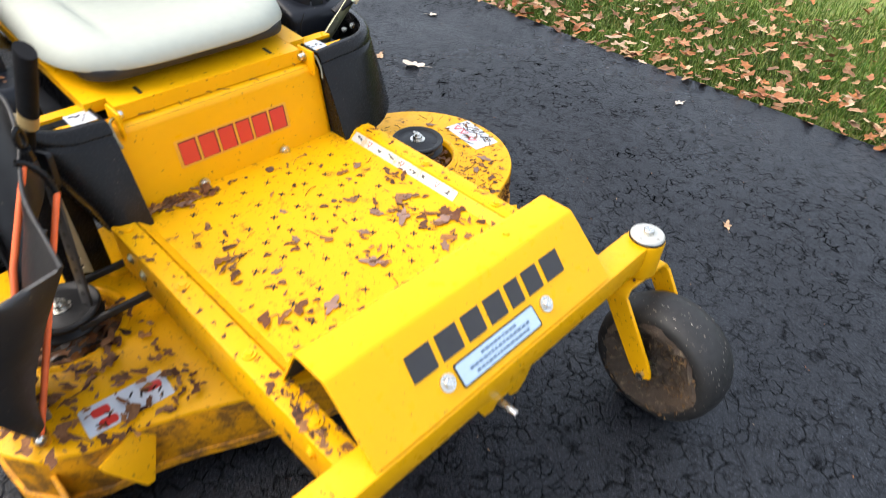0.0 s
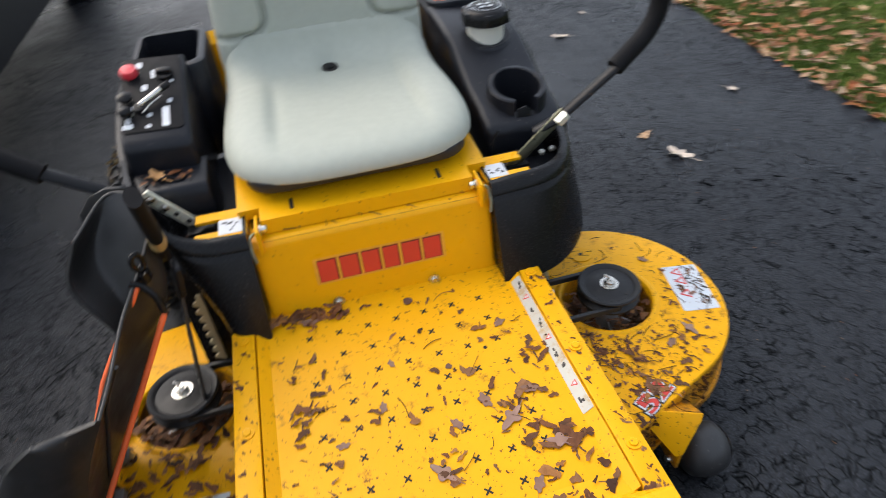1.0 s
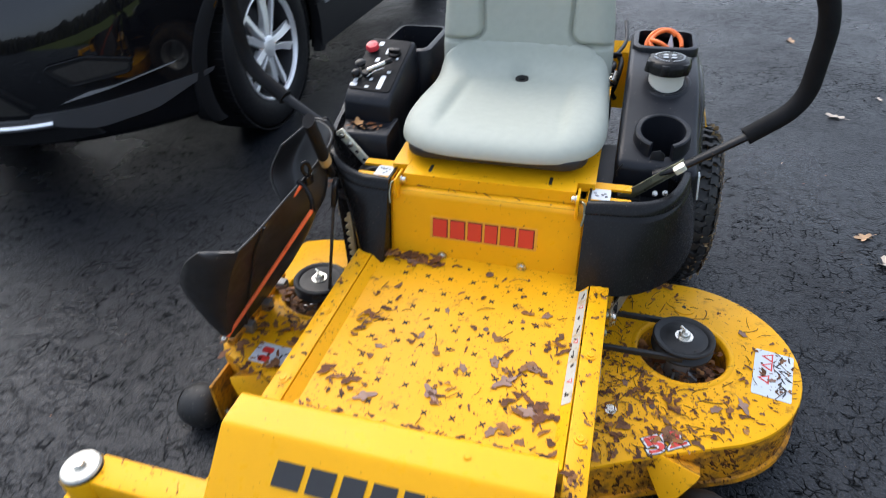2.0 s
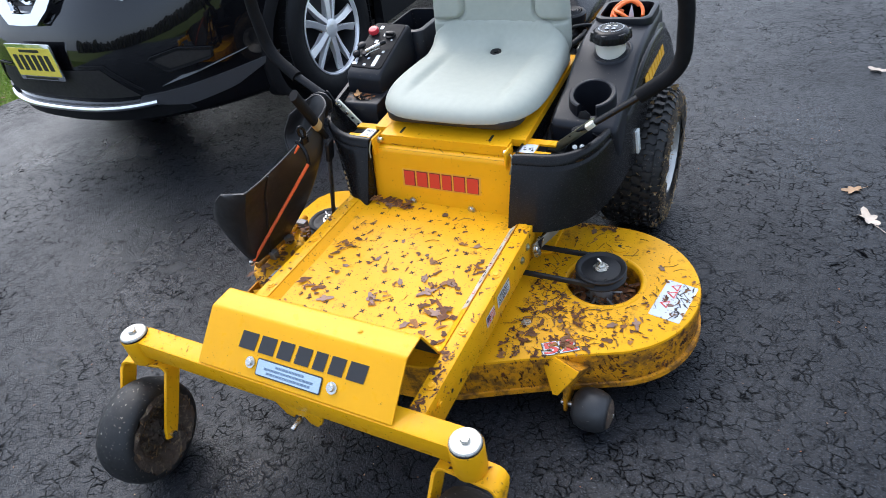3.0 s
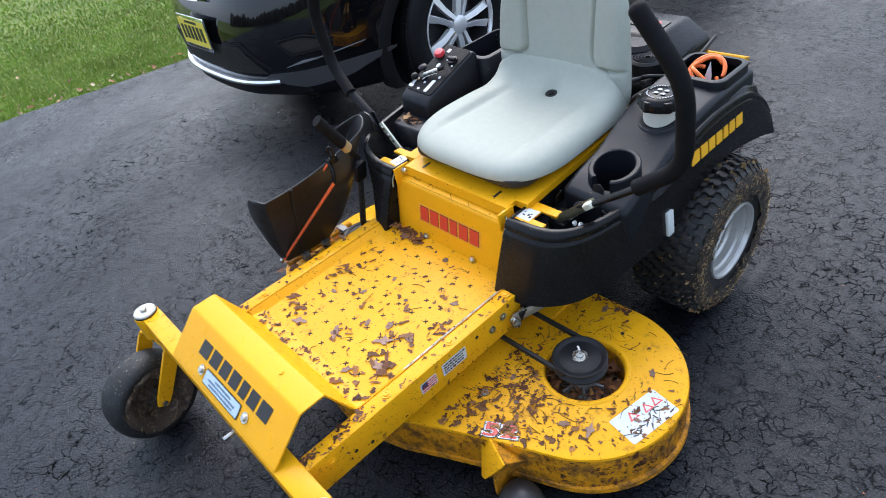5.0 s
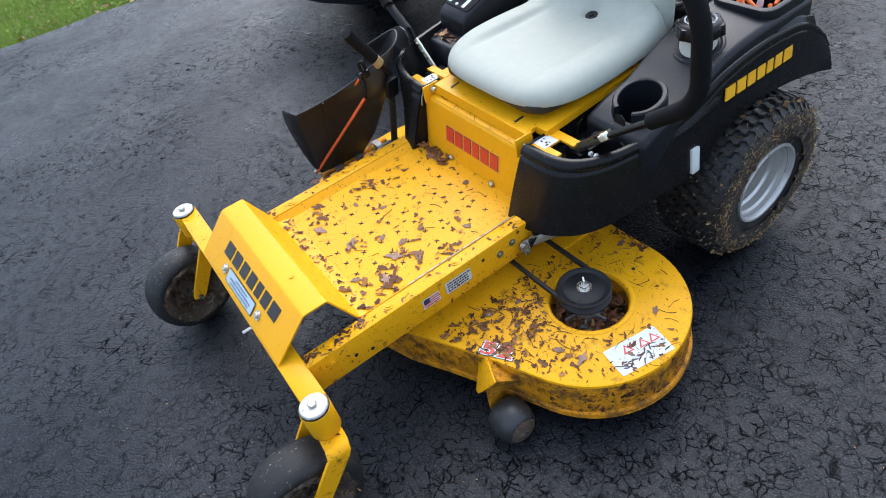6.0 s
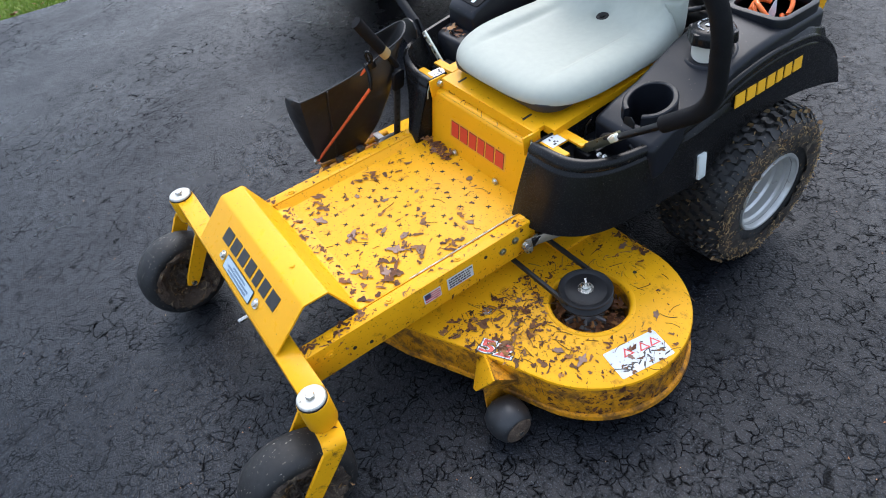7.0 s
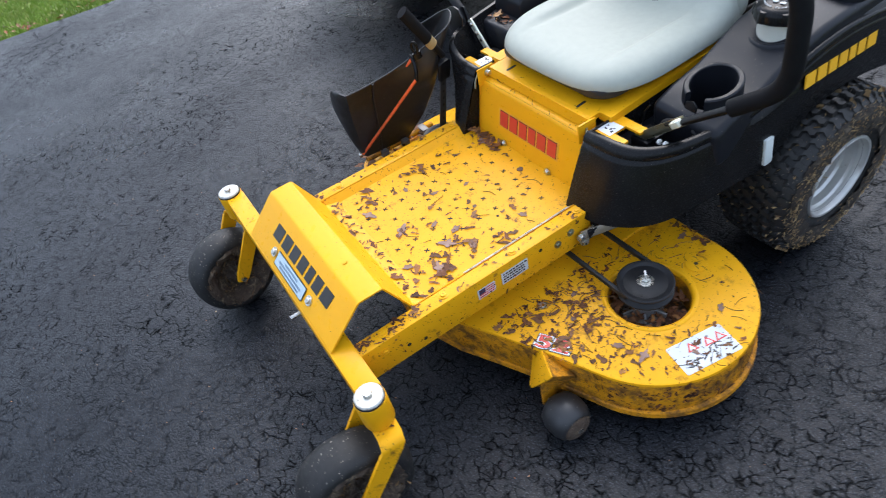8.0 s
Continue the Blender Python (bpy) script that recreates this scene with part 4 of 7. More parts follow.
part("seat_backrest", pad(150, 120, back_plan, back_face, back_rear), VINYL, mower, "light grey moulded vinyl backrest with bolsters", 180)
bm = prism(round_rect(-0.205, 0.205, 0.085, 0.545, 0.06, 6), 0.540, 0.562, 0.004)
part("seat_pan", bm, SEAT_SHELL, mower, "black seat pan under the cushion")


# ---- side pods ----
POD_TOP = [(0.2185, 0.026, 0.512), (0.26, 0.022, 0.518), (0.305, 0.024, 0.519), (0.345, 0.036, 0.519), (0.380, 0.066, 0.519), (0.405, 0.115, 0.519), (0.420, 0.18, 0.520), (0.430, 0.26, 0.524), (0.440, 0.34, 0.548), (0.446, 0.43, 0.585), (0.448, 0.54, 0.600), (0.450, 0.64, 0.597), (0.452, 0.72, 0.582), (0.456, 0.79, 0.535), (0.462, 0.83, 0.480)]
POD_LOW = [(0.2185, -0.052, 0.336), (0.26, -0.056, 0.336), (0.31, -0.050, 0.337), (0.355, -0.028, 0.338), (0.398, 0.010, 0.341), (0.430, 0.060, 0.350), (0.452, 0.13, 0.364), (0.462, 0.23, 0.368), (0.464, 0.335, 0.362), (0.466, 0.425, 0.430), (0.468, 0.52, 0.456), (0.470, 0.61, 0.458), (0.472, 0.70, 0.445), (0.476, 0.79, 0.425), (0.480, 0.85, 0.405)]


POD_LOW_NARROW = [(0.2185, -0.052, 0.336), (0.248, -0.056, 0.336), (0.270, -0.050, 0.337), (0.284, -0.032, 0.338), (0.291, 0.000, 0.341), (0.296, 0.050, 0.350), (0.304, 0.12, 0.364), (0.335, 0.23, 0.368), (0.41, 0.335, 0.362)] + POD_LOW[9:]
POD_TOP_NARROW = [(0.2185, 0.026, 0.512), (0.250, 0.022, 0.516), (0.285, 0.022, 0.518), (0.322, 0.024, 0.530), (0.354, 0.036, 0.550), (0.384, 0.088, 0.558), (0.412, 0.18, 0.558), (0.428, 0.26, 0.560), (0.440, 0.34, 0.572)] + POD_TOP[9:]


def pod_shell(s):
    """The curved outer skirt with its grooved, rolled lip and thickness."""
    top, low = smooth_path(POD_TOP if s > 0 else POD_TOP_NARROW, 4), smooth_path(POD_LOW if s > 0 else POD_LOW_NARROW, 4)
    rings = []
    for a, b in zip(top, low):
        d = a - b
        out = Vector((b.x - 0.30, b.y - 0.30, 0)).normalized()
        nv = d.cross(Vector((0, 0, 1)).cross(d)).normalized() if d.length else out
        mid = b + d * 0.55 + out * 0.006
        inw = Vector((0.30 - a.x, max(0.12, a.y + 0.05) - a.y, 0))
        inw = inw.normalized() if inw.length > 1e-6 else Vector((0, 1, 0))
        rings.append([b - out * 0.004, b + out * 0.001, b + d * 0.25 + out * 0.004, mid, b + d * 0.80 + out * 0.006, b + d * 0.845 + out * 0.0055, b + d * 0.855 + out * 0.0030, b + d * 0.868 + out * 0.0032, b + d * 0.885 + out * 0.0070, b + d * 0.940 + out * 0.0080, b + d * 0.985 + out * 0.0045, a, a + inw * 0.010 + Vector((0, 0, -0.001)), a + inw * 0.014 + Vector((0, 0, -0.010)), a + inw * 0.012 - d * 0.45, b - out * 0.008 + d * 0.05])
    rings = [[Vector((p.x * s, p.y, p.z)) for p in r] for r in rings]
    return loft(rings)


TANK_LINE = [(0.175, 0.530), (0.235, 0.552), (0.315, 0.568), (0.375, 0.594), (0.435, 0.621), (0.500, 0.634), (0.580, 0.640), (0.765, 0.640)]


def tank_block(s, line, x0, x1, tilt=0.0, bevel=0.016):
    """A raised console whose top follows the side line of (y, z)."""
    lo = 0.43
    b = loft([[(s * (x0 + 0.004), y, lo), (s * x0, y, z), (s * x1, y, z + tilt), (s * (x1 + 0.010), y, lo)] for y, z in line])
    bmesh.ops.recalc_face_normals(b, faces=b.faces)
    return bevelled(b, bevel, 4, 50)


for s in (1, -1):
    pod = part("fender_pod", pod_shell(s), PLASTIC, mower, "black moulded plastic fender pod, dusty", 50)
    # tub floor and inner wall
    b = prism([(s * 0.222, 0.030), (s * 0.30, 0.020), (s * 0.36, 0.045), (s * 0.405, 0.12), (s * 0.43, 0.26), (s * 0.44, 0.42), (s * 0.222, 0.42)], 0.435, 0.450)
    part("pod_floor", b, PLASTIC_TOP, pod)
    part("pod_return", loft([[(x, -0.051, 0.336), (x, 0.026, 0.510), (x, 0.10, 0.51), (x, 0.10, 0.336)] for x in (s * 0.2188, s * 0.2235)]), PLASTIC, pod)
    part("inner_wall", box(*sorted((s * 0.2175, s * 0.2255)), 0.10, 0.78, 0.40, 0.515, 0.003), PLASTIC, pod)
    # yellow ledge with its label
    b = cut(box(*sorted((s * 0.2165, s * 0.305)), 0.040, 0.122, 0.499, 0.505), [box(*sorted((s * 0.262, s * 0.31)), 0.062, 0.098, 0.49, 0.52)])
    box(*sorted((s * 0.2165, s * 0.305)), 0.038, 0.042, 0.47, 0.505, bm=b)
    ledge = part("console_bracket", b, YELLOW_CLEAN, mower, "yellow slotted bracket with a small label")
    lm = plane_frame((s * 0.243 - 0.022, 0.048, 0.505), (1, 0, 0), (0, 1, 0))
    lab = part("small_label", prism(round_rect(0, 0.042, 0, 0.044, 0.001, 1), 0.0003, 0.0009, m=lm), DECAL_CLEAN, ledge, "white label with black pictogram")
    bb = bmesh.new()
    for q in range(9):
        u, v = rnd(0.005, 0.031), rnd(0.008, 0.034)
        prism([(u, v), (u + 0.006, v + 0.001), (u + 0.005, v + 0.004), (u + 0.001, v + 0.005)], 0.0009, 0.0012, bm=bb, m=lm)
    part("pictogram", bb, BLACK_INK, lab)
    if s > 0:
        # fuel tank with cup holder, filler and bin
        b = tank_block(1, TANK_LINE, 0.262, 0.440, -0.012)
        cup_c = Vector((0.357, 0.258, 0.5))
        b = cut(b, [rod(cup_c - Vector((0, 0, 0.04)), cup_c + Vector((0, 0, 0.2)), 0.049, seg=40), prism(round_rect(0.282, 0.420, 0.610, 0.745, 0.025, 5), 0.50, 0.75)])
        tank = part("fuel_tank", b, PLASTIC_TOP, pod, "black moulded fuel tank with bin", 40)
        # side cheek that joins tank and fender
        ringf = lambda y, zt, zl, dx=0.0: [(0.425 + dx, y, zt), (0.447 + dx, y, zt - 0.012), (0.460 + dx, y, zl), (0.430 + dx, y, zl - 0.02)]
        part("side_cheek", loft([ringf(0.17, 0.508, 0.48, -0.045), ringf(0.24, 0.518, 0.485, -0.022), ringf(0.31, 0.538, 0.50, -0.006), ringf(0.40, 0.572, 0.52), ringf(0.55, 0.602, 0.54), ringf(0.70, 0.612, 0.53), ringf(0.765, 0.590, 0.50), ringf(0.83, 0.49, 0.45)]), PLASTIC, pod, smooth=50)
        # cup ring with a slot in front
        ring_rows = []
        for k in range(37):
            t = radians(-90 + 24 + (360 - 48) * k / 36)
            zt = 0.556 + 0.026 * (math.sin(t) + 1) / 2 + 0.010
            cx, cy = math.cos(t), math.sin(t)
            ring_rows.append([(cup_c.x + cx * r, cup_c.y + cy * r, z) for r, z in ((0.048, 0.47), (0.048, zt - 0.002), (0.050, zt), (0.058, zt), (0.061, zt - 0.003), (0.066, 0.47))])
        part("cup_holder", loft(ring_rows), PLASTIC_TOP, tank, "open black cup holder with a front slot", 40)
        part("cup_floor", rod(cup_c - Vector((0, 0, 0.032)), cup_c - Vector((0, 0, 0.028)), 0.0485, seg=32), PLASTIC, tank)
        # filler neck and cap
        n0 = Vector((0.3560, 0.452, 0.616))
        part("filler_neck", lathe([(0.041, -0.035), (0.041, 0.030), (0.030, 0.036)], 40, Matrix.Translation(n0)), TANK_NECK, tank, "translucent white filler neck", 40)
        b = lathe([(0.049, 0.028), (0.052, 0.031), (0.052, 0.046), (0.049, 0.054), (0.041, 0.060), (0.002, 0.061)], 64, Matrix.Translation(n0))
        part("filler_collar", lathe([(0.066, -0.016), (0.060, -0.002), (0.055, 0.001), (0.049, -0.001), (0.042, -0.010)], 40, Matrix.Translation(n0) @ Matrix.Rotation(radians(14), 4, "X")), PLASTIC_TOP, tank, smooth=50)
        rim = cut(prism(round_rect(0.268, 0.434, 0.596, 0.760, 0.034, 6), 0.600, 0.650, 0.006), [prism(round_rect(0.282, 0.420, 0.610, 0.745, 0.025, 5), 0.50, 0.75)])
        part("bin_rim", rim, PLASTIC_TOP, tank, "rounded raised bin rim", 40)
        cap = part("fuel_cap", b, PLASTIC, tank, "ribbed black fuel cap with white printing", 40)
        for k in range(6):
            t = math.tau * k / 6 + 0.35
            part("cap_rib", rod(n0 + Vector((math.cos(t) * 0.0440, math.sin(t) * 0.0440, 0.030)), n0 + Vector((math.cos(t) * 0.0430, math.sin(t) * 0.0430, 0.055)), 0.0140, 0.0115, seg=10, bevel=0.0015), PLASTIC, cap)
        bb = bmesh.new()
        for k in range(34):
            if k % 9 == 8:
                continue
            t = math.tau * k / 34
            m = Matrix.Translation(n0 + Vector((math.cos(t) * 0.0335, math.sin(t) * 0.0335, 0.0622))) @ Matrix.Rotation(t - math.pi / 2, 4, "Z")
            prism([(-0.0017, -0.002), (0.0017, -0.002), (0.0012, 0.002), (-0.0014, 0.002)], 0, 0.0007, bm=bb, m=m)
        for k in range(4):
            t = math.tau * (k + 0.5) / 4
            c = n0 + Vector((math.cos(t) * 0.013, math.sin(t) * 0.013, 0.0628))
            prism([(-0.005, -0.004), (0.005, -0.004), (0.006, 0.003), (0, 0.006), (-0.006, 0.002)], 0, 0.0006, bm=bb, m=Matrix.Translation(c))
        part("cap_print", bb, surface("grey_white_print", (0.42, 0.44, 0.46), 0.5, relief=0.0), cap)
        # side wordmark and reflector
        sm = plane_frame((0.4675, 0.418, 0.522), (0.0, 1, 0.0), (-0.30, -0.05, 1))
        glyph_blocks(LONG_MARK, 0.245, 0.028, 0.30, 0.008, 0.0030, sm @ Matrix.Translation((0, 0, -0.0022)), YELLOW_INK, pod, "yellow wordmark block")
        part("reflector", prism(round_rect(-0.013, 0.013, -0.034, 0.034, 0.003, 3), -0.004, 0.0035, 0.0008, m=plane_frame((0.4655, 0.332, 0.405), (0, 1, 0), (-0.10, 0.0, 1))), REFLECTOR, pod, "pale rectangular side reflector")
    else:
        # control console with bin behind
        b = loft([[(-0.285, y, 0.43), (-0.287, y, z), (-0.408, y, z + 0.006), (-0.422, y, 0.43)] for y, z in ((0.238, 0.588), (0.252, 0.604), (0.462, 0.676), (0.475, 0.660))])
        bmesh.ops.recalc_face_normals(b, faces=b.faces)
        con = part("control_console", bevelled(b, 0.008, 3, 30), PLASTIC_TOP, pod, "black control console with knobs and labels", 40)
        cm = plane_frame((-0.412, 0.262, 0.6135), (1, 0, -0.05), (0, 0.21, 0.072))
        part("console_face", prism(round_rect(0.006, 0.116, 0.004, 0.206, 0.010, 4), 0.0005, 0.003, 0.0008, m=cm), MATT_BLACK, con, "black label plate")
        for u, v, w, h in ((0.008, 0.014, 0.018, 0.012), (0.012, 0.028, 0.010, 0.016), (0.048, 0.012, 0.010, 0.008), (0.078, 0.012, 0.013, 0.050), (0.088, 0.072, 0.009, 0.010), (0.052, 0.040, 0.008, 0.009), (0.042, 0.112, 0.011, 0.015), (0.060, 0.145, 0.014, 0.022), (0.032, 0.176, 0.012, 0.016), (0.094, 0.128, 0.007, 0.006), (0.024, 0.062, 0.007, 0.010)):
            part("icon_label", prism(round_rect(u, u + w, v, v + h, 0.002, 2), 0.003, 0.0036, m=cm), DECAL_CLEAN, con, "white icon label")

        def on(u, v, h):
            return cm @ Vector((u, v, h))

        b = rod(on(0.022, 0.158, 0.0), on(0.022, 0.158, 0.018), 0.007, seg=16)
        part("knob_stem", b, BLACK_STEEL, con)
        b = lathe([(0.010, 0.004), (0.016, 0.006), (0.0175, 0.014), (0.014, 0.020), (0.002, 0.022)], 28, cm @ Matrix.Translation((0.022, 0.158, 0)))
        part("red_knob", b, RED_KNOB, con, "glossy red push knob", 50)
        b = rod(on(0.085, 0.150, 0.0), on(0.085, 0.150, 0.010), 0.017, seg=24, bevel=0.002)
        own = box(-0.015, 0.015, -0.006, 0.006, 0.006, 0.018, 0.002)
        merged(b, own, cm @ Matrix.Translation((0.085, 0.150, 0)))
        part("rotary_knob", b, PLASTIC, con, "black rotary knob")
        b = tube([on(0.020, 0.088, 0.0), on(0.018, 0.080, 0.014)], 0.005, 10)
        part("choke_stem", b, ZINC, con)
        part("choke_knob", lathe([(0.004, 0.0), (0.013, 0.005), (0.014, 0.011), (0.009, 0.014), (0.002, 0.015)], 24, cm @ Matrix.Translation((0.015, 0.085, 0.008))), PLASTIC, con, "black mushroom knob", 50)
        part("key_switch", rod(on(0.040, 0.060, 0), on(0.040, 0.060, 0.014), 0.012, seg=20, bevel=0.002), BLACK_STEEL, con)
        part("throttle_knob", lathe([(0.005, 0.0), (0.011, 0.004), (0.012, 0.013), (0.008, 0.018), (0.002, 0.019)], 24, cm @ Matrix.Translation((0.016, 0.045, 0.006))), PLASTIC, con, "black ball knob", 50)
        part("throttle_stem", rod(on(0.026, 0.050, 0.003), on(0.016, 0.045, 0.012), 0.004, seg=10), ZINC, con)
        b = rod(on(0.042, 0.060, 0.016), on(0.080, 0.092, 0.020), 0.0055, seg=12, bevel=0.001)
        part("ignition_key", b, ZINC, con, "key in the ignition")
        part("key_tip", rod(on(0.080, 0.092, 0.020), on(0.094, 0.104, 0.020), 0.0065, seg=12, bevel=0.001), BLACK_STEEL, con)
        part("key_wire", tube(smooth_path([on(0.046, 0.046, 0.01), on(0.062, 0.060, 0.016), on(0.078, 0.084, 0.010)], 5), 0.0016, 6), ZINC, con)
        b = cut(prism(round_rect(-0.410, -0.252, 0.470, 0.700, 0.03, 5), 0.43, 0.650, 0.010), [prism(round_rect(-0.394, -0.268, 0.486, 0.682, 0.022, 5), 0.50, 0.75)])
        part("side_bin", b, PLASTIC_TOP, pod, "open black storage bin", 40)
        b = loft([[(-0.27, y, 0.43), (-0.275, y, z), (-0.430, y, z), (-0.440, y, 0.43)] for y, z in ((0.170, 0.520), (0.180, 0.538), (0.245, 0.545), (0.27, 0.545))])
        bmesh.ops.recalc_face_normals(b, faces=b.faces)
        part("console_step", bevelled(b, 0.006, 2, 30), PLASTIC_TOP, pod)

# orange hose coiled in the tank bin
b = bmesh.new()
for k, (r, z, dx) in enumerate(((0.046, 0.630, 0.0), (0.040, 0.640, 0.006), (0.034, 0.622, -0.004))):
    pts = [(0.350 + dx + r * math.cos(math.tau * i / 22 + k), 0.676 + r * 0.95 * math.sin(math.tau * i / 22 + k), z + 0.012 * math.sin(math.tau * i / 22 * (1 + k % 2) + k) + 0.020 * math.sin(math.tau * i / 22)) for i in range(19)]
    tube(smooth_path(pts, 3), 0.0055, 10, bm=b)
single("coiled_hose", b, ORANGE, "bright orange coiled hose lying in the tank bin", "hose", smooth=60)
b = prism([(-0.007, 0), (0.007, 0), (0.009, 0.05), (0.0, 0.085), (-0.008, 0.05)], -0.0006, 0.0006, m=plane_frame((0.366, 0.650, 0.585), (1, 0.1, 0), (0.12, 0.25, 1)))
single("hang_tag", b, DECAL_CLEAN, "white paper hang tag stuck in the tank bin", "tag")

# ---- lap bars ----
for s in (1, -1):
    lower = [(0.345, 0.130, 0.535), (0.395, 0.120, 0.563), (0.515, 0.124, 0.650)] if s > 0 else [(-0.372, 0.118, 0.512), (-0.412, 0.127, 0.578), (-0.515, 0.128, 0.648)]
    bar = part("lap_bar", tube(rounded_path([Vector(p) for p in lower], 0.02), 0.0, 14, flat=(0.014, 0.008)), BLACK_STEEL, mower, "black steel lap bar with foam grip")
    grip = rounded_path([(s * 0.500, 0.124, 0.640), (s * (0.590 if s > 0 else 0.600), 0.146, 0.704), (s * (0.586 if s > 0 else 0.598), 0.134, 0.880), (s * 0.500, 0.120, 1.000)], 0.055, 8)
    tip = (grip[-1] - grip[-2]).normalized()
    grip += [grip[-1] + tip * d for d in (0.005, 0.010, 0.014, 0.0165)]
    part("foam_grip", tube(grip, [0.0175] * (len(grip) - 4) + [0.0168, 0.0142, 0.0095, 0.003], 20), FOAM, bar, "black foam grip", 60)
    if s > 0:
        m = plane_frame((0.290, 0.118, 0.472), (0.105, 0.012, 0.085), (0, 1, 0))
        b = prism(round_rect(0, 0.150, -0.012, 0.012, 0.004, 3), -0.004, 0.004, 0.001, m=m)
        prism(round_rect(0, 0.150, -0.012, -0.009, 0.0015, 2), -0.004, 0.018, bm=b, m=m)
        brk = part("lever_bracket", b, YZINC, bar, "plated steel lever bracket")
        for u in (0.100, 0.132):
            part("bracket_bolt", hexbolt(m @ Vector((u, 0.0, 0.004)), m.to_3x3() @ Vector((0, 0, 1)), 0.007, 0.006, 0.009), ZINC, brk)
        part("bracket_hole", rod(m @ Vector((0.040, 0, 0.003)), m @ Vector((0.040, 0, 0.0046)), 0.005, seg=12), DARK, brk)
        part("stop_block", prism(round_rect(-0.012, 0.012, -0.008, 0.008, 0.003, 2), -0.006, 0.008, 0.0015, m=plane_frame((0.392, 0.108, 0.564), (0.105, 0.012, 0.085), (0, 1, 0.3))), PALE_ZINC, brk, "bright plated stop block")
        for x, y, z in ((0.352, 0.108, 0.500), (0.372, 0.104, 0.506)):
            part("bracket_bolt", hexbolt((x, y, z), (0.2, -0.8, 0.5), 0.0045, 0.008, 0.006), ZINC, brk)
        part("brake_wire", tube([(0.262, 0.150, 0.470), (0.268, 0.150, 0.520), (0.280, 0.152, 0.540)], 0.0018, 6), BLACK_STEEL, brk)
    else:
        m = plane_frame((-0.302, 0.1325, 0.472), (-0.065, -0.011, 0.091), (-0.81, 0.0, -0.58))
        b = prism(round_rect(0, 0.122, -0.0105, 0.0105, 0.003, 3), -0.003, 0.003, 0.0008, m=m)
        brk = part("lever_bracket", b, PALE_ZINC, bar, "bright plated lever bracket with holes")
        for u in (0.030, 0.056):
            part("bracket_hole", rod(m @ Vector((u, 0, 0.002)), m @ Vector((u, 0, 0.0036)), 0.0045, seg=12), DARK, brk)
        for u in (0.080, 0.108):
            part("bracket_bolt", hexbolt(m @ Vector((u, 0.0, 0.003)), m.to_3x3() @ Vector((0, 0, 1)), 0.0065, 0.005, 0.008), ZINC, brk)
        part("lever_plate", prism(round_rect(-0.010, 0.100, -0.016, 0.016, 0.008, 4), -0.003, 0.003, 0.001, m=plane_frame((-0.366, 0.120, 0.508), (-0.045, 0.006, 0.079), (-0.87, 0.0, -0.49))), BLACK_STEEL, brk, "black flat lever plate")
    part("pivot_block", box(*sorted((s * 0.275, s * 0.325)), 0.10, 0.16, 0.450, 0.485, 0.003), BLACK_STEEL, brk)
    part("damper_fin", prism([(0, 0), (0.030, 0), (0.034, 0.05), (0.022, 0.060), (0.004, 0.055)], -0.002, 0.002, 0.0008, m=plane_frame((s * 0.348 - 0.015, 0.196, 0.495), (1, 0, 0), (0, 0.1, 1))), BLACK_STEEL, brk)

# ---- deck lift handle, strip and quadrant ----
hb, ht = Vector((-0.336, -0.028, 0.565)), Vector((-0.317, -0.108, 0.702))
b = tube([hb + (ht - hb) * t for t in (0.22, 0.28, 0.9, 0.97, 1.0)], 0.0, 16, flat=(0.012, 0.017))
lift = part("lift_lever", rod(hb - (ht - hb) * 0.3, hb + (ht - hb) * 0.25, 0.009, seg=12), BLACK_STEEL, mower, "black deck-lift lever with rubber grip")
part("lever_grip", b, FOAM, lift, "black rubber grip", 50)
part("lever_band", tube([hb + (ht - hb) * t for t in (0.05, 0.21)], 0.0, 16, flat=(0.0125, 0.0165)), surface("worn_tan_band", (0.34, 0.24, 0.10), 0.5, var=0.3, dirt=0.5, dirt_scale=60), lift)
sm = plane_frame((-0.3715, -0.0560, 0.215), (0.30, -0.95, 0.10), (0.129, 0.145, 1))
b = prism(round_rect(-0.013, 0.013, 0, 0.27, 0.002, 2), -0.0025, 0.0025, 0.0006, m=sm)
strip = part("perforated_strip", b, surface("grey_steel_strip", (0.035, 0.035, 0.036), 0.45, metal=0.2, relief=0.1), mower, "grey perforated steel strip")
part("strip_head", prism(round_rect(-0.026, 0.020, 0.245, 0.305, 0.008, 4), -0.007, 0.004, 0.002, m=sm), BLACK_STEEL, strip)
for k in range(10):
    part("strip_hole", rod(sm @ Vector((0, 0.02 + k * 0.0235, -0.0032)), sm @ Vector((0, 0.02 + k * 0.0235, 0.0032)), 0.0042, seg=10), DARK, strip)
part("side_shield", box(-0.372, -0.286, 0.060, 0.066, 0.190, 0.500, 0.002), PLASTIC, mower, "black inner shield beside the lift linkage")
o = [(0, 0)]
for k in range(8):
    z = 0.02 * k
    o += [(0.007, z + 0.003), (0.015, z + 0.006), (0.015, z + 0.013), (0.007, z + 0.016)]
o += [(0.006, 0.17), (-0.004, 0.17), (-0.004, 0)]
part("height_quadrant", prism(o, -0.003, 0.003, 0.0008, m=plane_frame((-0.330, 0.030, 0.232), (-1, 0.1, 0), (0.06, 0.0, 1))), surface("cream_steel", (0.42, 0.33, 0.18), 0.45, relief=0.05, dirt=0.3, dirt_scale=40), mower, "cream notched height quadrant")

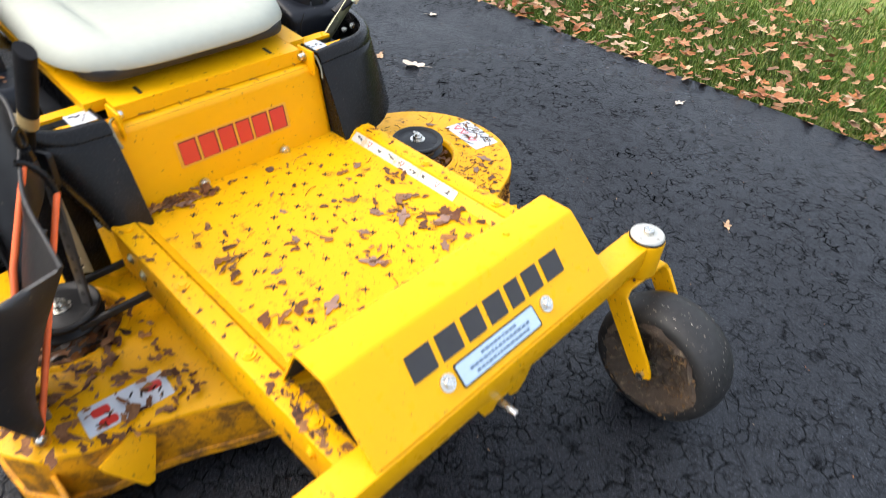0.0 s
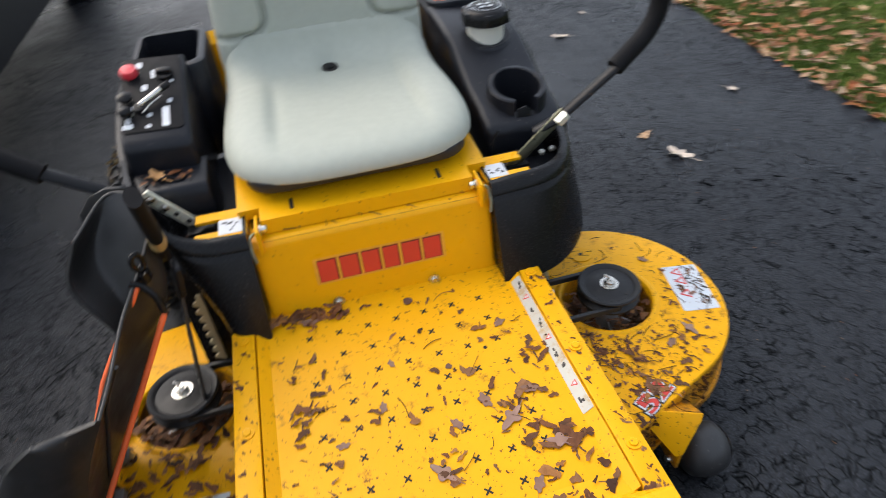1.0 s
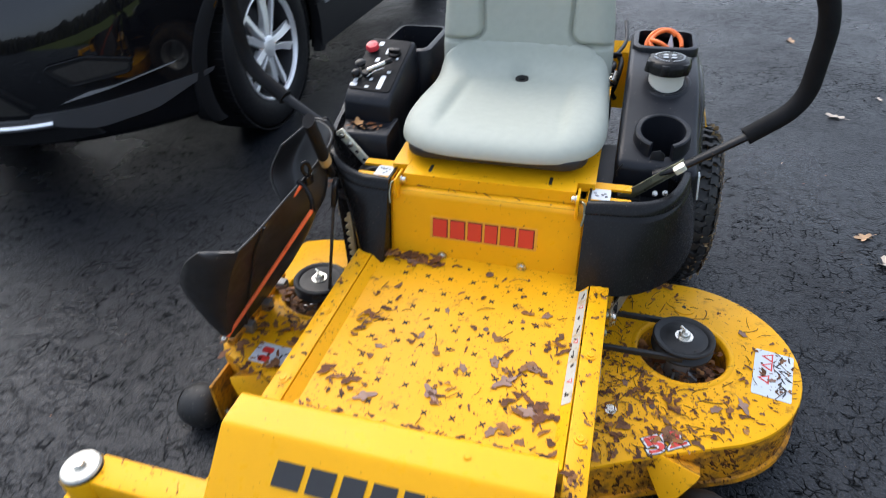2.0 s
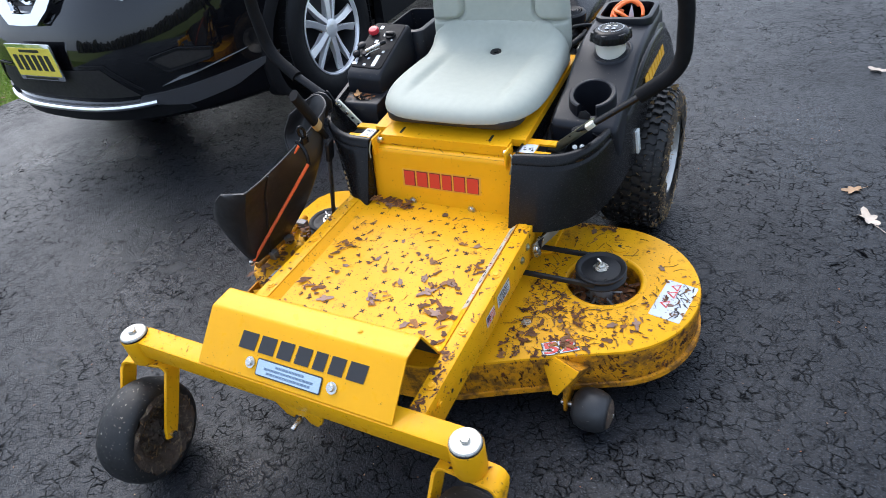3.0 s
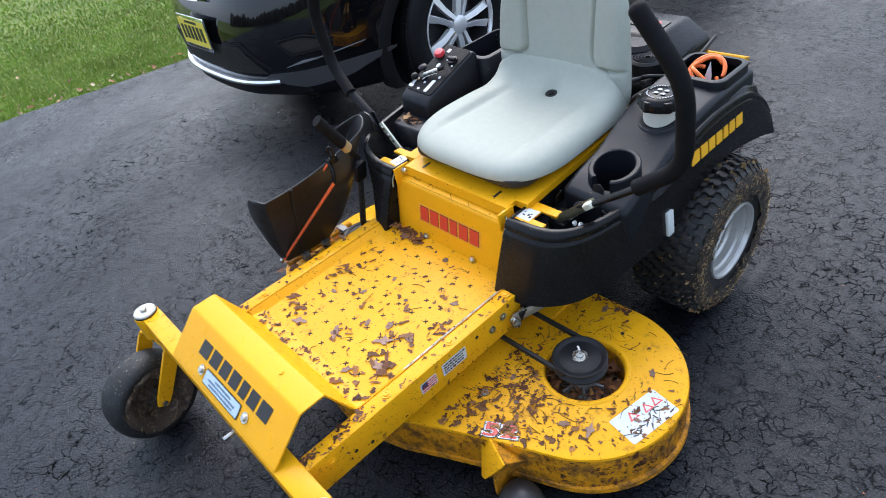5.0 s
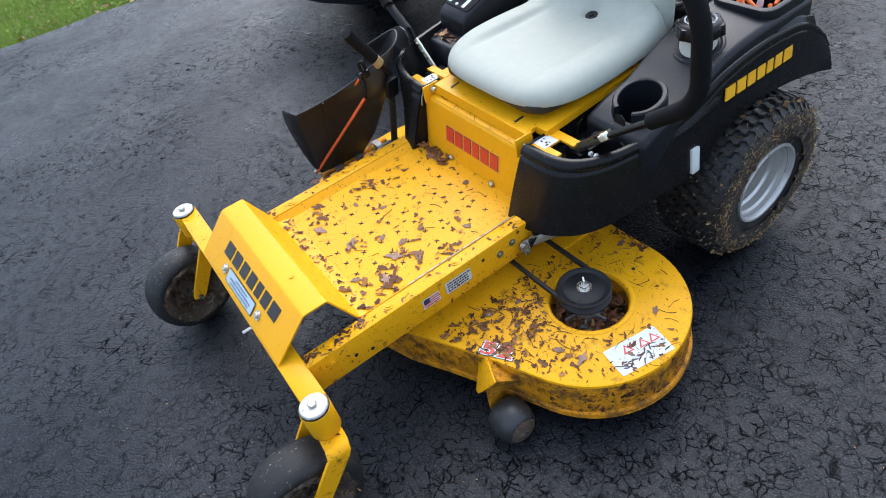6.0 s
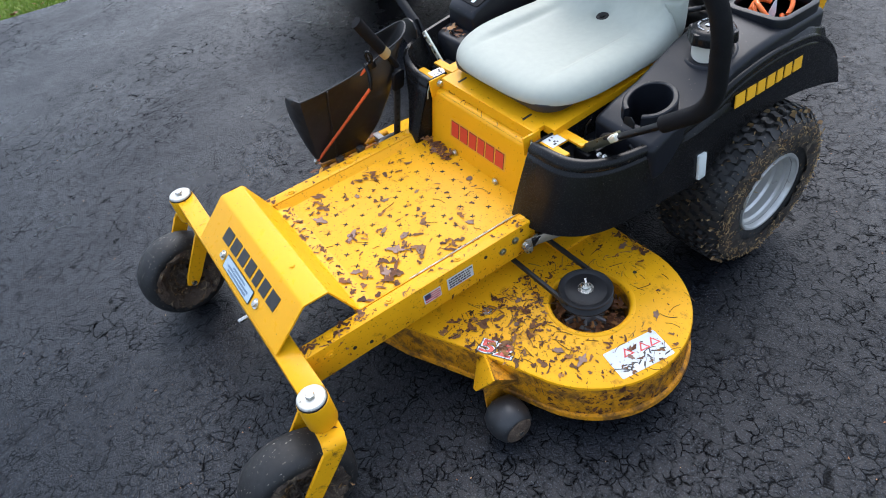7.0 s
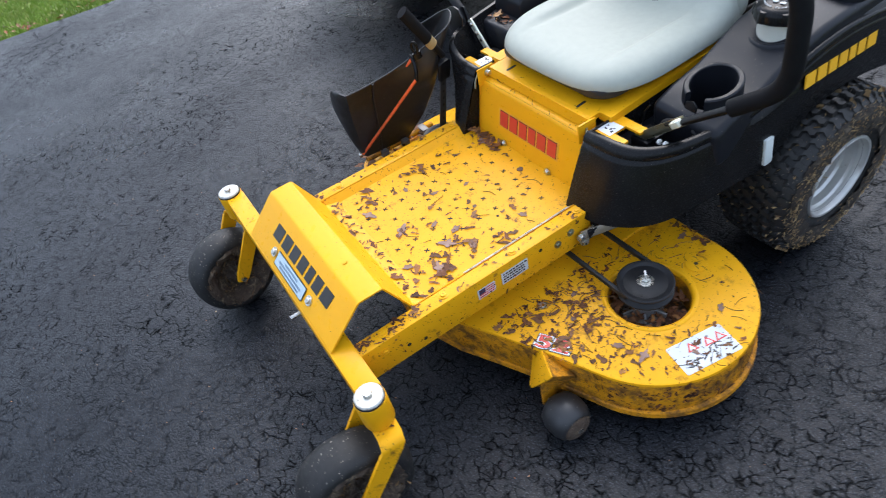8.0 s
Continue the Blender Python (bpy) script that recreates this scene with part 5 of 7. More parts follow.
# ---- mower deck ----
CAST = surface("cast_grey_housing", (0.26, 0.26, 0.26), 0.45, metal=0.4, dirt=0.5, dirt_scale=30)
o = []
for k in range(31):
    t = radians(98 - (98 + 64) * k / 30)
    o.append((0.457 + 0.246 * math.cos(t), -0.030 + 0.246 * math.sin(t)))
o += [(0.47, -0.292), (0.40, -0.322), (0.30, -0.370), (0.21, -0.416), (0.12, -0.446), (0.02, -0.456), (-0.08, -0.448), (-0.17, -0.420), (-0.26, -0.384), (-0.34, -0.345), (-0.40, -0.322), (-0.48, -0.304), (-0.545, -0.272), (-0.580, -0.220), (-0.588, -0.150), (-0.590, 0.05), (-0.580, 0.13), (-0.550, 0.175), (-0.50, 0.196), (-0.40, 0.212)]
o = o[::-1]
shell = prism(o, 0.062, 0.186, 0.0)
bevelled(shell, 0.007, 2, 60)
deck_bm = cut(shell, [rod((x, -0.022, 0.10), (x, -0.022, 0.25), 0.096, seg=48) for x in (0.462, -0.412)])
deck = part("cutting_deck", deck_bm, [YELLOW_DECK], mower, "yellow cutting deck covered in leaves and clippings", 35)
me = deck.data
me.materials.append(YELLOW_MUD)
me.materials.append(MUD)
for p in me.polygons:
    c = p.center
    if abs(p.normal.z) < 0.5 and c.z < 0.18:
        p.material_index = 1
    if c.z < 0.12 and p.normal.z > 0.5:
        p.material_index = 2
cx, cy = 0.0, -0.1
rim = bmesh.new()
loft([[(cx + (x - cx) * k, cy + (y - cy) * k, z) for x, y in o] for k, z in ((1.0, 0.082), (1.012, 0.080), (1.014, 0.066), (1.0, 0.060))], bm=rim, caps=False)
part("deck_rim", rim, YELLOW_MUD, deck, "muddy rolled deck rim")
for x in (0.462, -0.412):
    prof = [(0.094, 0.176), (0.096, 0.187), (0.100, 0.1895), (0.106, 0.1885), (0.109, 0.1862)]
    part("opening_lip", lathe(prof, 56, Matrix.Translation((x, -0.022, 0)), closed=False), YELLOW_WORN, deck, smooth=60)
for s, cxp in ((1, 0.457), (-1, -0.407)):
    c = Vector((cxp, -0.031, 0))
    m = Matrix.Translation(c)
    prof = [(0.010, 0.236), (0.030, 0.236), (0.036, 0.2335), (0.050, 0.2335), (0.054, 0.237), (0.062, 0.2385), (0.065, 0.236), (0.065, 0.233), (0.055, 0.225), (0.055, 0.221), (0.065, 0.213), (0.065, 0.209), (0.030, 0.207)]
    pul = part("spindle_pulley", lathe(prof, 56, m), PULLEY, deck, "black stamped spindle pulley", 40)
    part("pulley_hole", rod(c + Vector((0.022, -0.036, 0.232)), c + Vector((0.022, -0.036, 0.2342)), 0.004, seg=12), DARK, pul)
    b = hexbolt(c + Vector((0, 0, 0.236)), (0, 0, 1), 0.0135, 0.012, 0.019, stud=0.004)
    part("spindle_nut", b, ZINC, pul, "bright zinc spindle nut")
    part("grease_tip", rod(c + Vector((0, 0, 0.255)), c + Vector((-0.010, 0.007, 0.258)), 0.0028, seg=8), ZINC, pul)
    b = lathe([(0.052, 0.10), (0.050, 0.118), (0.030, 0.130), (0.024, 0.208)], 28, m)
    for k in range(6):
        t = math.tau * k / 6 + 0.3
        own = box(0.020, 0.056, -0.003, 0.003, 0.10, 0.15, 0.001)
        part("spindle_fin", merged(None, own, m @ Matrix.Rotation(t, 4, "Z")), CAST, deck)
    part("spindle_housing", b, CAST, deck, "soiled cast spindle housing")
    # anti-scalp roller and its bracket
    rx = s * 0.515 if s > 0 else -0.600
    fx = 0.43 if s > 0 else -0.43
    fy = -0.312
    tri = [(-0.042, 0.0), (0.046, 0.0), (0.044, -0.012), (0.022, -0.070), (0.012, -0.074), (-0.038, -0.016)]
    tri = [(x * s * 1.25 + 0.004 * s, y * 1.15) for x, y in tri]
    tri = tri if s > 0 else tri[::-1]
    brk = part("roller_bracket", prism(tri, -0.0025, 0.0025, 0.0008, m=plane_frame((fx, fy - 0.004, 0.184), (1, -0.42 * s, 0), (0, 0.55, 0.84))), YELLOW_WORN, deck, "yellow triangular roller bracket")
    # muddy wedge under the bracket, back to the deck wall
    fm = plane_frame((fx, fy - 0.004, 0.184), (1, -0.42 * s, 0), (0, 0.55, 0.84))
    face = [fm @ Vector((x * 0.97, y * 0.97, -0.0032)) for x, y in tri]
    part("bracket_wedge", loft([face, [p + Vector((0.012 * s, 0.058, -0.040)) for p in face]]), YELLOW_MUD, brk, "muddy bracket side")
    part("roller_hub", lathe([(0.002, 0.052), (0.016, 0.050), (0.030, 0.046), (0.036, 0.042)], 24, Matrix.Translation((rx, -0.335, 0.053)) @ Matrix.Rotation(radians(90 * s), 4, "Y")), MUD, brk, "muddy roller end", 60)
    ax = Matrix.Translation((rx, -0.335, 0.053)) @ Matrix.Rotation(radians(90), 4, "Y")
    part("roller", lathe([(0.012, -0.044), (0.030, -0.044), (0.044, -0.034), (0.051, -0.016), (0.0525, 0.0), (0.051, 0.016), (0.044, 0.034), (0.030, 0.044), (0.012, 0.044)], 36, ax), surface("scuffed_roller", (0.022, 0.022, 0.023), 0.45, var=0.3, grain=40, relief=0.1, speck=0.6, dirt=0.2, dirt_col=(0.12, 0.11, 0.10)) if s > 0 else TYRE, brk, "scuffed black anti-scalp roller", 50)
    part("roller_axle", rod((rx - s * 0.075, -0.335, 0.053), (rx + s * 0.052, -0.335, 0.053), 0.007, seg=12), ZINC, brk)
    part("roller_arm", box(*sorted((rx - s * 0.065, rx - s * 0.057)), -0.352, -0.270, 0.04, 0.15, 0.002), YELLOW_MUD, brk)
for dy, z in ((0.057, 0.2225), (-0.057, 0.2225)):
    b = box(-0.40, 0.455, -0.031 + dy - 0.0045, -0.031 + dy + 0.0045, z - 0.0065, z + 0.0065, 0.001)
    part("drive_belt", b, BELT, deck, "black rubber drive belt")
# deck fittings
part("carriage_bolt", hexbolt((0.320, -0.228, 0.186), (0, 0, 1), 0.009, 0.004, 0.012), ZINC, deck, "zinc deck bolt")
part("deck_boss", lathe([(0.026, 0.186), (0.025, 0.1885), (0.004, 0.189)], 28, Matrix.Translation((0.470, 0.125, 0))), YELLOW_WORN, deck)
part("boss_hole", rod((0.470, 0.125, 0.188), (0.470, 0.125, 0.1896), 0.005, seg=12), DARK, deck)
# rounded raised spine of the deck between the rails
b = prism(round_rect(-0.30, 0.30, 0.035, 0.200, 0.02, 3), 0.186, 0.197, 0.004)
part("deck_spine", b, YELLOW_WORN, deck)
# lift link at the rail
b = prism(round_rect(0, 0.105, -0.011, 0.011, 0.009, 4), -0.003, 0.003, 0.0008, m=plane_frame((0.294, -0.080, 0.300), (0.35, 1, 0.06), (-0.4, 0.1, 1)))
link = part("lift_link", b, surface("dull_plated_steel", (0.30, 0.26, 0.20), 0.42, metal=0.7, var=0.2, grain=60, dirt=0.3, dirt_scale=40), deck, "plated steel lift link")
for y, z in ((-0.078, 0.300), (-0.045, 0.303), (-0.070, 0.282)):
    part("link_bolt", hexbolt((0.299, y, z), (1, -0.2, 0.2), 0.009, 0.010, 0.012), ZINC, link)
part("lift_arm", box(0.300, 0.309, -0.062, 0.05, 0.288, 0.312, 0.002), BLACK_STEEL, link)

# deck decals
lab = part("safety_decal", prism(round_rect(0.0, 0.138, 0.0, 0.076, 0.004, 3), 0.0002, 0.0009, m=plane_frame((0.668, -0.126, 0.1862), (0.18, 0.98, 0), (-0.98, 0.18, 0))), DECAL, deck, "white safety decal with red triangles")
dm = plane_frame((0.668, -0.126, 0.1862), (0.18, 0.98, 0), (-0.98, 0.18, 0))
for u, v in ((0.118, 0.050), (0.090, 0.050), (0.050, 0.054)):
    part("red_triangle", prism([(u - 0.014, v - 0.010), (u + 0.014, v - 0.010), (u, v + 0.013)], 0.0009, 0.0013, m=dm), RED, lab)
    part("triangle_core", prism([(u - 0.008, v - 0.007), (u + 0.008, v - 0.007), (u, v + 0.006)], 0.0013, 0.0016, m=dm), DECAL, lab)
for q in range(16):
    u, v = rnd(0.012, 0.126), rnd(0.008, 0.032)
    a = rnd(0, 3)
    own = prism([(-0.008, -0.0018), (0.007, -0.0012), (0.008, 0.0022), (-0.004, 0.0018)], 0.0009, 0.0013)
    part("pictogram", merged(None, own, dm @ Matrix.Translation((u, v, 0)) @ Matrix.Rotation(a, 4, "Z")), BLACK_INK, lab)
lm = plane_frame((-0.475, -0.285, 0.1862), (1, -0.06, 0), (0.06, 1, 0))
lab = part("safety_decal", prism(round_rect(0.0, 0.135, 0, 0.060, 0.004, 3), 0.0002, 0.0009, m=lm), DECAL, deck, "soiled white safety decal with red marks")
for u, v in ((0.030, 0.040), (0.034, 0.014), (0.112, 0.036)):
    part("red_mark", prism(round_rect(u - 0.014, u + 0.014, v - 0.009, v + 0.009, 0.006, 3), 0.0009, 0.0013, m=lm), RED, lab)
for q in range(10):
    u, v = rnd(0.01, 0.12), rnd(0.008, 0.050)
    own = prism([(-0.007, -0.0018), (0.007, -0.0012), (0.006, 0.0022), (-0.004, 0.0018)], 0.0009, 0.0013)
    part("pictogram", merged(None, own, lm @ Matrix.Translation((u, v, 0)) @ Matrix.Rotation(rnd(0, 3), 4, "Z")), BLACK_INK, lab)
nm = plane_frame((0.424, -0.284, 0.1862), (1, 0.60, 0), (-0.60, 1, 0))
size_lab = part("size_decal", text_mesh("52", 0.052, 0.0004, nm @ Matrix.Diagonal((1.6, 0.95, 1, 1)) @ Matrix.Translation((0, 0, 0.0008)), 0.0045), BLACK_INK, deck, "red and white size number decal")
part("number_back", text_mesh("52", 0.052, 0.0004, nm @ Matrix.Diagonal((1.6, 0.95, 1, 1)) @ Matrix.Translation((0, 0, 0.0016)), 0.0030), DECAL, size_lab)
part("number", text_mesh("52", 0.052, 0.0004, nm @ Matrix.Diagonal((1.6, 0.95, 1, 1)) @ Matrix.Translation((0, 0, 0.0024)), 0.0006), RED, size_lab, "red number 52")

# ---- raised discharge chute, cord ----
def along(pts, t):
    """A point on a smooth line through pts."""
    line = smooth_path(pts, 10)
    k = t * (len(line) - 1)
    i = min(int(k), len(line) - 2)
    return line[i].lerp(line[i + 1], k - i)


CH_FRONT = [(-0.515, -0.262, 0.222), (-0.500, -0.272, 0.32), (-0.456, -0.285, 0.42), (-0.408, -0.296, 0.506)]
CH_FOLD = [(-0.529, -0.110, 0.198), (-0.467, -0.080, 0.292), (-0.420, -0.066, 0.360), (-0.384, -0.044, 0.428), (-0.348, -0.046, 0.490), (-0.355, -0.045, 0.565)]
CH_OUTER = [(-0.532, -0.100, 0.200), (-0.462, -0.068, 0.300), (-0.444, -0.050, 0.410), (-0.487, -0.018, 0.505), (-0.458, 0.004, 0.578)]
CH_LOW = [CH_FRONT[0], (-0.522, -0.190, 0.210), CH_FOLD[0], (-0.531, -0.105, 0.199), CH_OUTER[0]]
CH_TOP = [CH_FRONT[-1], (-0.402, -0.230, 0.509), (-0.391, -0.130, 0.524), CH_FOLD[-1], (-0.345, 0.035, 0.598), (-0.405, 0.072, 0.610), CH_OUTER[-1]]


def chute_blend(u, v):
    a, b, c, d = along(CH_LOW, u), along(CH_TOP, u), along(CH_FRONT, v), along(CH_OUTER, v)
    corners = (Vector(CH_LOW[0]) * (1 - u) + Vector(CH_LOW[-1]) * u) * (1 - v) + (Vector(CH_TOP[0]) * (1 - u) + Vector(CH_TOP[-1]) * u) * v
    return a * (1 - v) + b * v + c * (1 - u) + d * u - corners


def chute_point(u, v):
    """u from the front edge over the fold to the outer lobe, v from hinge to top."""
    return chute_blend(u, v) + (along(CH_FOLD, v) - chute_blend(0.5, v)) * math.exp(-(((u - 0.5) / 0.17) ** 2))


def flap(point, nu, nv, lift):
    """A sheet of rubber between point(u, v) and the same moved by lift."""
    b = bmesh.new()
    grid = [[point(i / nu, j / nv) for i in range(nu + 1)] for j in range(nv + 1)]
    near = [[b.verts.new(p) for p in r] for r in grid]
    far = [[b.verts.new(p + lift) for p in r] for r in grid]
    for g, flip in ((near, False), (far, True)):
        for j in range(nv):
            for i in range(nu):
                q = (g[j][i], g[j][i + 1], g[j + 1][i + 1], g[j + 1][i])
                b.faces.new(q[::-1] if flip else q)
    for j in range(nv):
        b.faces.new((near[j][0], near[j + 1][0], far[j + 1][0], far[j][0]))
        b.faces.new((near[j][nu], far[j][nu], far[j + 1][nu], near[j + 1][nu]))
    for i in range(nu):
        b.faces.new((near[0][i], far[0][i], far[0][i + 1], near[0][i + 1]))
        b.faces.new((near[nv][i], near[nv][i + 1], far[nv][i + 1], far[nv][i]))
    return b


chute = part("discharge_chute", flap(chute_point, 40, 24, Vector((-0.005, -0.001, 0.003))), RUBBER_FLAP, mower, "scuffed black rubber discharge chute tied upright", 60)
CH_LIP = [(-0.530, -0.272, 0.230), (-0.550, -0.285, 0.290), (-0.576, -0.294, 0.385), (-0.546, -0.301, 0.450), (-0.498, -0.307, 0.494), (-0.486, -0.305, 0.497)]


def lip_point(u, v):
    a, b = along(CH_FRONT, v), along(CH_LIP, v)
    return a.lerp(b, u) + Vector((0.010, -0.012, 0)) * math.sin(math.pi * u) * math.sin(math.pi * v)


part("chute_flange", flap(lip_point, 8, 18, Vector((-0.002, 0.005, 0.001))), RUBBER_FLAP, chute, "folded front flange", 60)
part("chute_rib", tube([chute_point(0.20, v / 10) + Vector((0.002, 0, 0)) for v in range(11)], 0.0035, 8), RUBBER_FLAP, chute)
part("chute_rim", tube([along(CH_TOP, k / 40) + Vector((-0.002, 0, 0.001)) for k in range(41)], 0.0030, 8), RUBBER_FLAP, chute, smooth=60)
part("outer_rim", tube([along(CH_OUTER, k / 30) + Vector((-0.002, 0, 0.001)) for k in range(31)], 0.0030, 8), RUBBER_FLAP, chute, smooth=60)
o = [(-0.474, 0.540), (-0.470, 0.570), (-0.445, 0.598), (-0.415, 0.609), (-0.390, 0.605), (-0.374, 0.585), (-0.378, 0.548), (-0.420, 0.520)]
part("chute_lobe", prism(o[::-1], -0.003, 0.003, 0.0015, m=plane_frame((0, 0.070, 0), (1, 0, 0), (0, 0.05, 1))), RUBBER_FLAP, chute, "dusty flat rear lobe")
part("chute_hinge", tube([(-0.525, -0.262, 0.205), (-0.535, 0.00, 0.200)], 0.010, 12), YELLOW_MUD, chute, "rusty hinge rod")
for y in (-0.20, -0.12, -0.04):
    part("hinge_clamp", box(-0.545, -0.500, y - 0.012, y + 0.012, 0.190, 0.216, 0.003), surface("dull_clamp_steel", (0.20, 0.19, 0.18), 0.5, metal=0.5, dirt=0.5, dirt_scale=40), chute)
cs = Vector((-0.523, -0.268, 0.232))
cord = thing("bungee_cord", "orange elastic cord with black hook holding the chute up", "cord", at=(0, 0, 0))
part("inner_strand", tube([cs, Vector((-0.349, -0.100, 0.490))], 0.0048, 10), BUNGEE, cord, "orange cord", 60)
part("inner_hook", tube(smooth_path([(-0.349, -0.100, 0.486), (-0.352, -0.093, 0.515), (-0.366, -0.088, 0.540), (-0.380, -0.088, 0.550)], 5), 0.0055, 10), PLASTIC, cord, "black plastic hook end", 60)
part("outer_strand", tube([Vector((-0.368, -0.084, 0.546)), Vector((-0.448, -0.165, 0.440)), Vector((-0.512, -0.240, 0.310)), cs + Vector((-0.012, 0.01, 0))], 0.0048, 10), BUNGEE, cord, "orange cord", 60)
m = plane_frame((-0.360, -0.077, 0.576), (0.75, 0.62, 0.1), (0.25, 0.15, 0.92))
loop = [m @ Vector((0.008 * math.cos(t), 0.015 * math.sin(t), 0)) for t in [math.tau * k / 24 for k in range(25)]]
part("hook", tube(loop, 0.0045, 10), PLASTIC, cord, "black plastic hook with an eye", 60)
part("hook_body", tube([m @ Vector((0, -0.016, 0)), m @ Vector((0, -0.026, 0)), m @ Vector((0, -0.034, 0))], 0.0, 12, flat=(0.014, 0.008)), PLASTIC, cord, "black plastic hook body", 60)
part("end_bead", lathe([(0.001, -0.008), (0.006, -0.006), (0.008, 0), (0.006, 0.006), (0.001, 0.008)], 16, Matrix.Translation(cs + Vector((-0.004, -0.008, -0.002)))), ZINC, cord, "bright metal cord end", 60)

# ---- rear wheels ----
def drive_wheel(s):
    c = Vector((s * 0.436, 0.557, 0.2265))
    ax = Matrix.Translation(c) @ Matrix.Rotation(radians(90 * s), 4, "Y") @ Matrix.Diagonal((0.902, 0.902, 0.94, 1))
    prof = [(0.112, -0.088), (0.125, -0.098), (0.165, -0.107), (0.205, -0.105), (0.226, -0.094), (0.236, -0.060), (0.239, 0.0), (0.236, 0.060), (0.226, 0.094), (0.205, 0.105), (0.165, 0.107), (0.125, 0.098), (0.112, 0.088)]
    tyre = part("drive_tyre", lathe(prof, 72, ax), TYRE, mower, "chunky black drive tyre caked with dry grass", 50)
    b = bmesh.new()
    count = 44
    for k in range(count):
        for row in range(-3, 4):
            off = 0.5 if row % 2 else 0.0
            t0 = math.tau * (k + off) / count
            hx = []
            for e, (du, dv) in enumerate(((-0.0165, -0.008), (-0.006, -0.013), (0.006, -0.006), (0.0165, -0.010), (0.0165, 0.006), (0.006, 0.010), (-0.006, 0.003), (-0.0165, 0.008))):
                hx.append((du, dv))
            zc = row * 0.0295
            r0 = 0.232 if abs(row) < 3 else 0.214
            r1 = 0.2515 if abs(row) < 3 else 0.243
            low, top = [], []
            for du, dv in hx:
                zz = zc + du
                drop = 0.006 * (abs(zz) / 0.1) ** 2 + (0.018 * max(0, (abs(zz) - 0.085) / 0.02) if abs(row) == 3 else 0)
                for r, lst, sh in ((r0 - drop, low, 1.0), (r1 - drop, top, 0.88)):
                    t = t0 + dv * sh / 0.25
                    lst.append(b.verts.new((r * math.cos(t), r * math.sin(t), zc + du * sh)))
            b.faces.new(top)
            for i in range(8):
                j = (i + 1) % 8
                b.faces.new((low[i], low[j], top[j], top[i]))
    bmesh.ops.transform(b, matrix=ax, verts=b.verts)
    tagged(part("tread", b, TYRE, tyre, "wavy tread lugs with soil between", 30), kind="stuff")
    ringm = lathe([(0.150, 0.1065), (0.175, 0.1095), (0.205, 0.108), (0.222, 0.099)], 72, ax)
    for v in ringm.verts:
        v.co += Vector((rnd(-0.002, 0.006) * s, rnd(-1, 1) * 0.005, rnd(-1, 1) * 0.005))
    part("caked_mud", ringm, TYRE_MUD, tyre, "dried mud and grass on the sidewall", 60)
    vs, fs = [], []
    for k in range(1500):
        t = rnd(0, math.tau)
        r = min(0.236, max(0.126, random.gauss(0.190, 0.024)))
        if random.random() > 0.45 + 0.55 * math.sin(3 * t + 1.0) * math.sin(5 * t):
            r = rnd(0.185, 0.225)
        zr = 0.1085 if r < 0.205 else 0.1085 - (r - 0.205) * 0.6
        a = Vector((r * math.cos(t), r * math.sin(t), zr + rnd(-0.001, 0.004)))
        d = Vector((rnd(-1, 1), rnd(-1, 1), rnd(-0.25, 0.3))).normalized()
        e = d.cross(Vector((0, 0, 1))).normalized() * rnd(0.0006, 0.0019)
        q = d * rnd(0.004, 0.017)
        bow = Vector((rnd(-1, 1), rnd(-1, 1), rnd(0, 1))) * 0.002
        k0 = len(vs)
        vs += [ax @ v for v in (a - e, a + e, a + q * 0.5 + e + bow, a + q * 0.5 - e + bow, a + q, a + q * 0.5 + bow + Vector((0, 0, 0.0012)))]
        fs += [(k0, k0 + 1, k0 + 2, k0 + 3), (k0 + 3, k0 + 2, k0 + 4), (k0, k0 + 3, k0 + 5), (k0 + 1, k0 + 5, k0 + 2)]
    for k in range(420):
        t, z = rnd(0, math.tau), rnd(-0.095, 0.098)
        a = Vector((0.2395 * math.cos(t), 0.2395 * math.sin(t), z))
        u = Vector((-math.sin(t), math.cos(t), 0)) * rnd(-0.006, 0.006) + Vector((0, 0, rnd(-0.009, 0.009)))
        w = Vector((math.cos(t), math.sin(t), 0)) * rnd(0.006, 0.013)
        k0 = len(vs)
        vs += [ax @ v for v in (a - u, a + u, a + u * 0.6 + w, a - u * 0.6 + w)]
        fs += [(k0, k0 + 1, k0 + 2, k0 + 3)]
    me = bpy.data.meshes.new("dry_grass")
    me.from_pydata(vs, [], fs)
    me.materials.append(STRAW)
    straw = new("dry_grass", me)
    straw.parent = tyre
    tagged(straw, "dry straw and grass stuck to the tyre", kind="stuff")
    rp = [(0.123, 0.086), (0.126, 0.098), (0.123, 0.104), (0.117, 0.103), (0.113, 0.094), (0.112, 0.078), (0.106, 0.074), (0.104, 0.072), (0.103, 0.052), (0.098, 0.047), (0.096, 0.045), (0.095, 0.022), (0.088, 0.016), (0.086, -0.030), (0.066, -0.036), (0.045, -0.026), (0.030, -0.024), (0.002, -0.024)]
    rim = part("wheel_rim", lathe(rp, 56, ax), RIM, tyre, "silver steel wheel rim", 40)
    for k in range(4):
        t = math.tau * k / 4 + 0.5
        part("wheel_nut", hexbolt(ax @ Vector((0.042 * math.cos(t), 0.042 * math.sin(t), -0.026)), ax.to_3x3() @ Vector((0, 0, 1)), 0.009, 0.010), ZINC, rim)


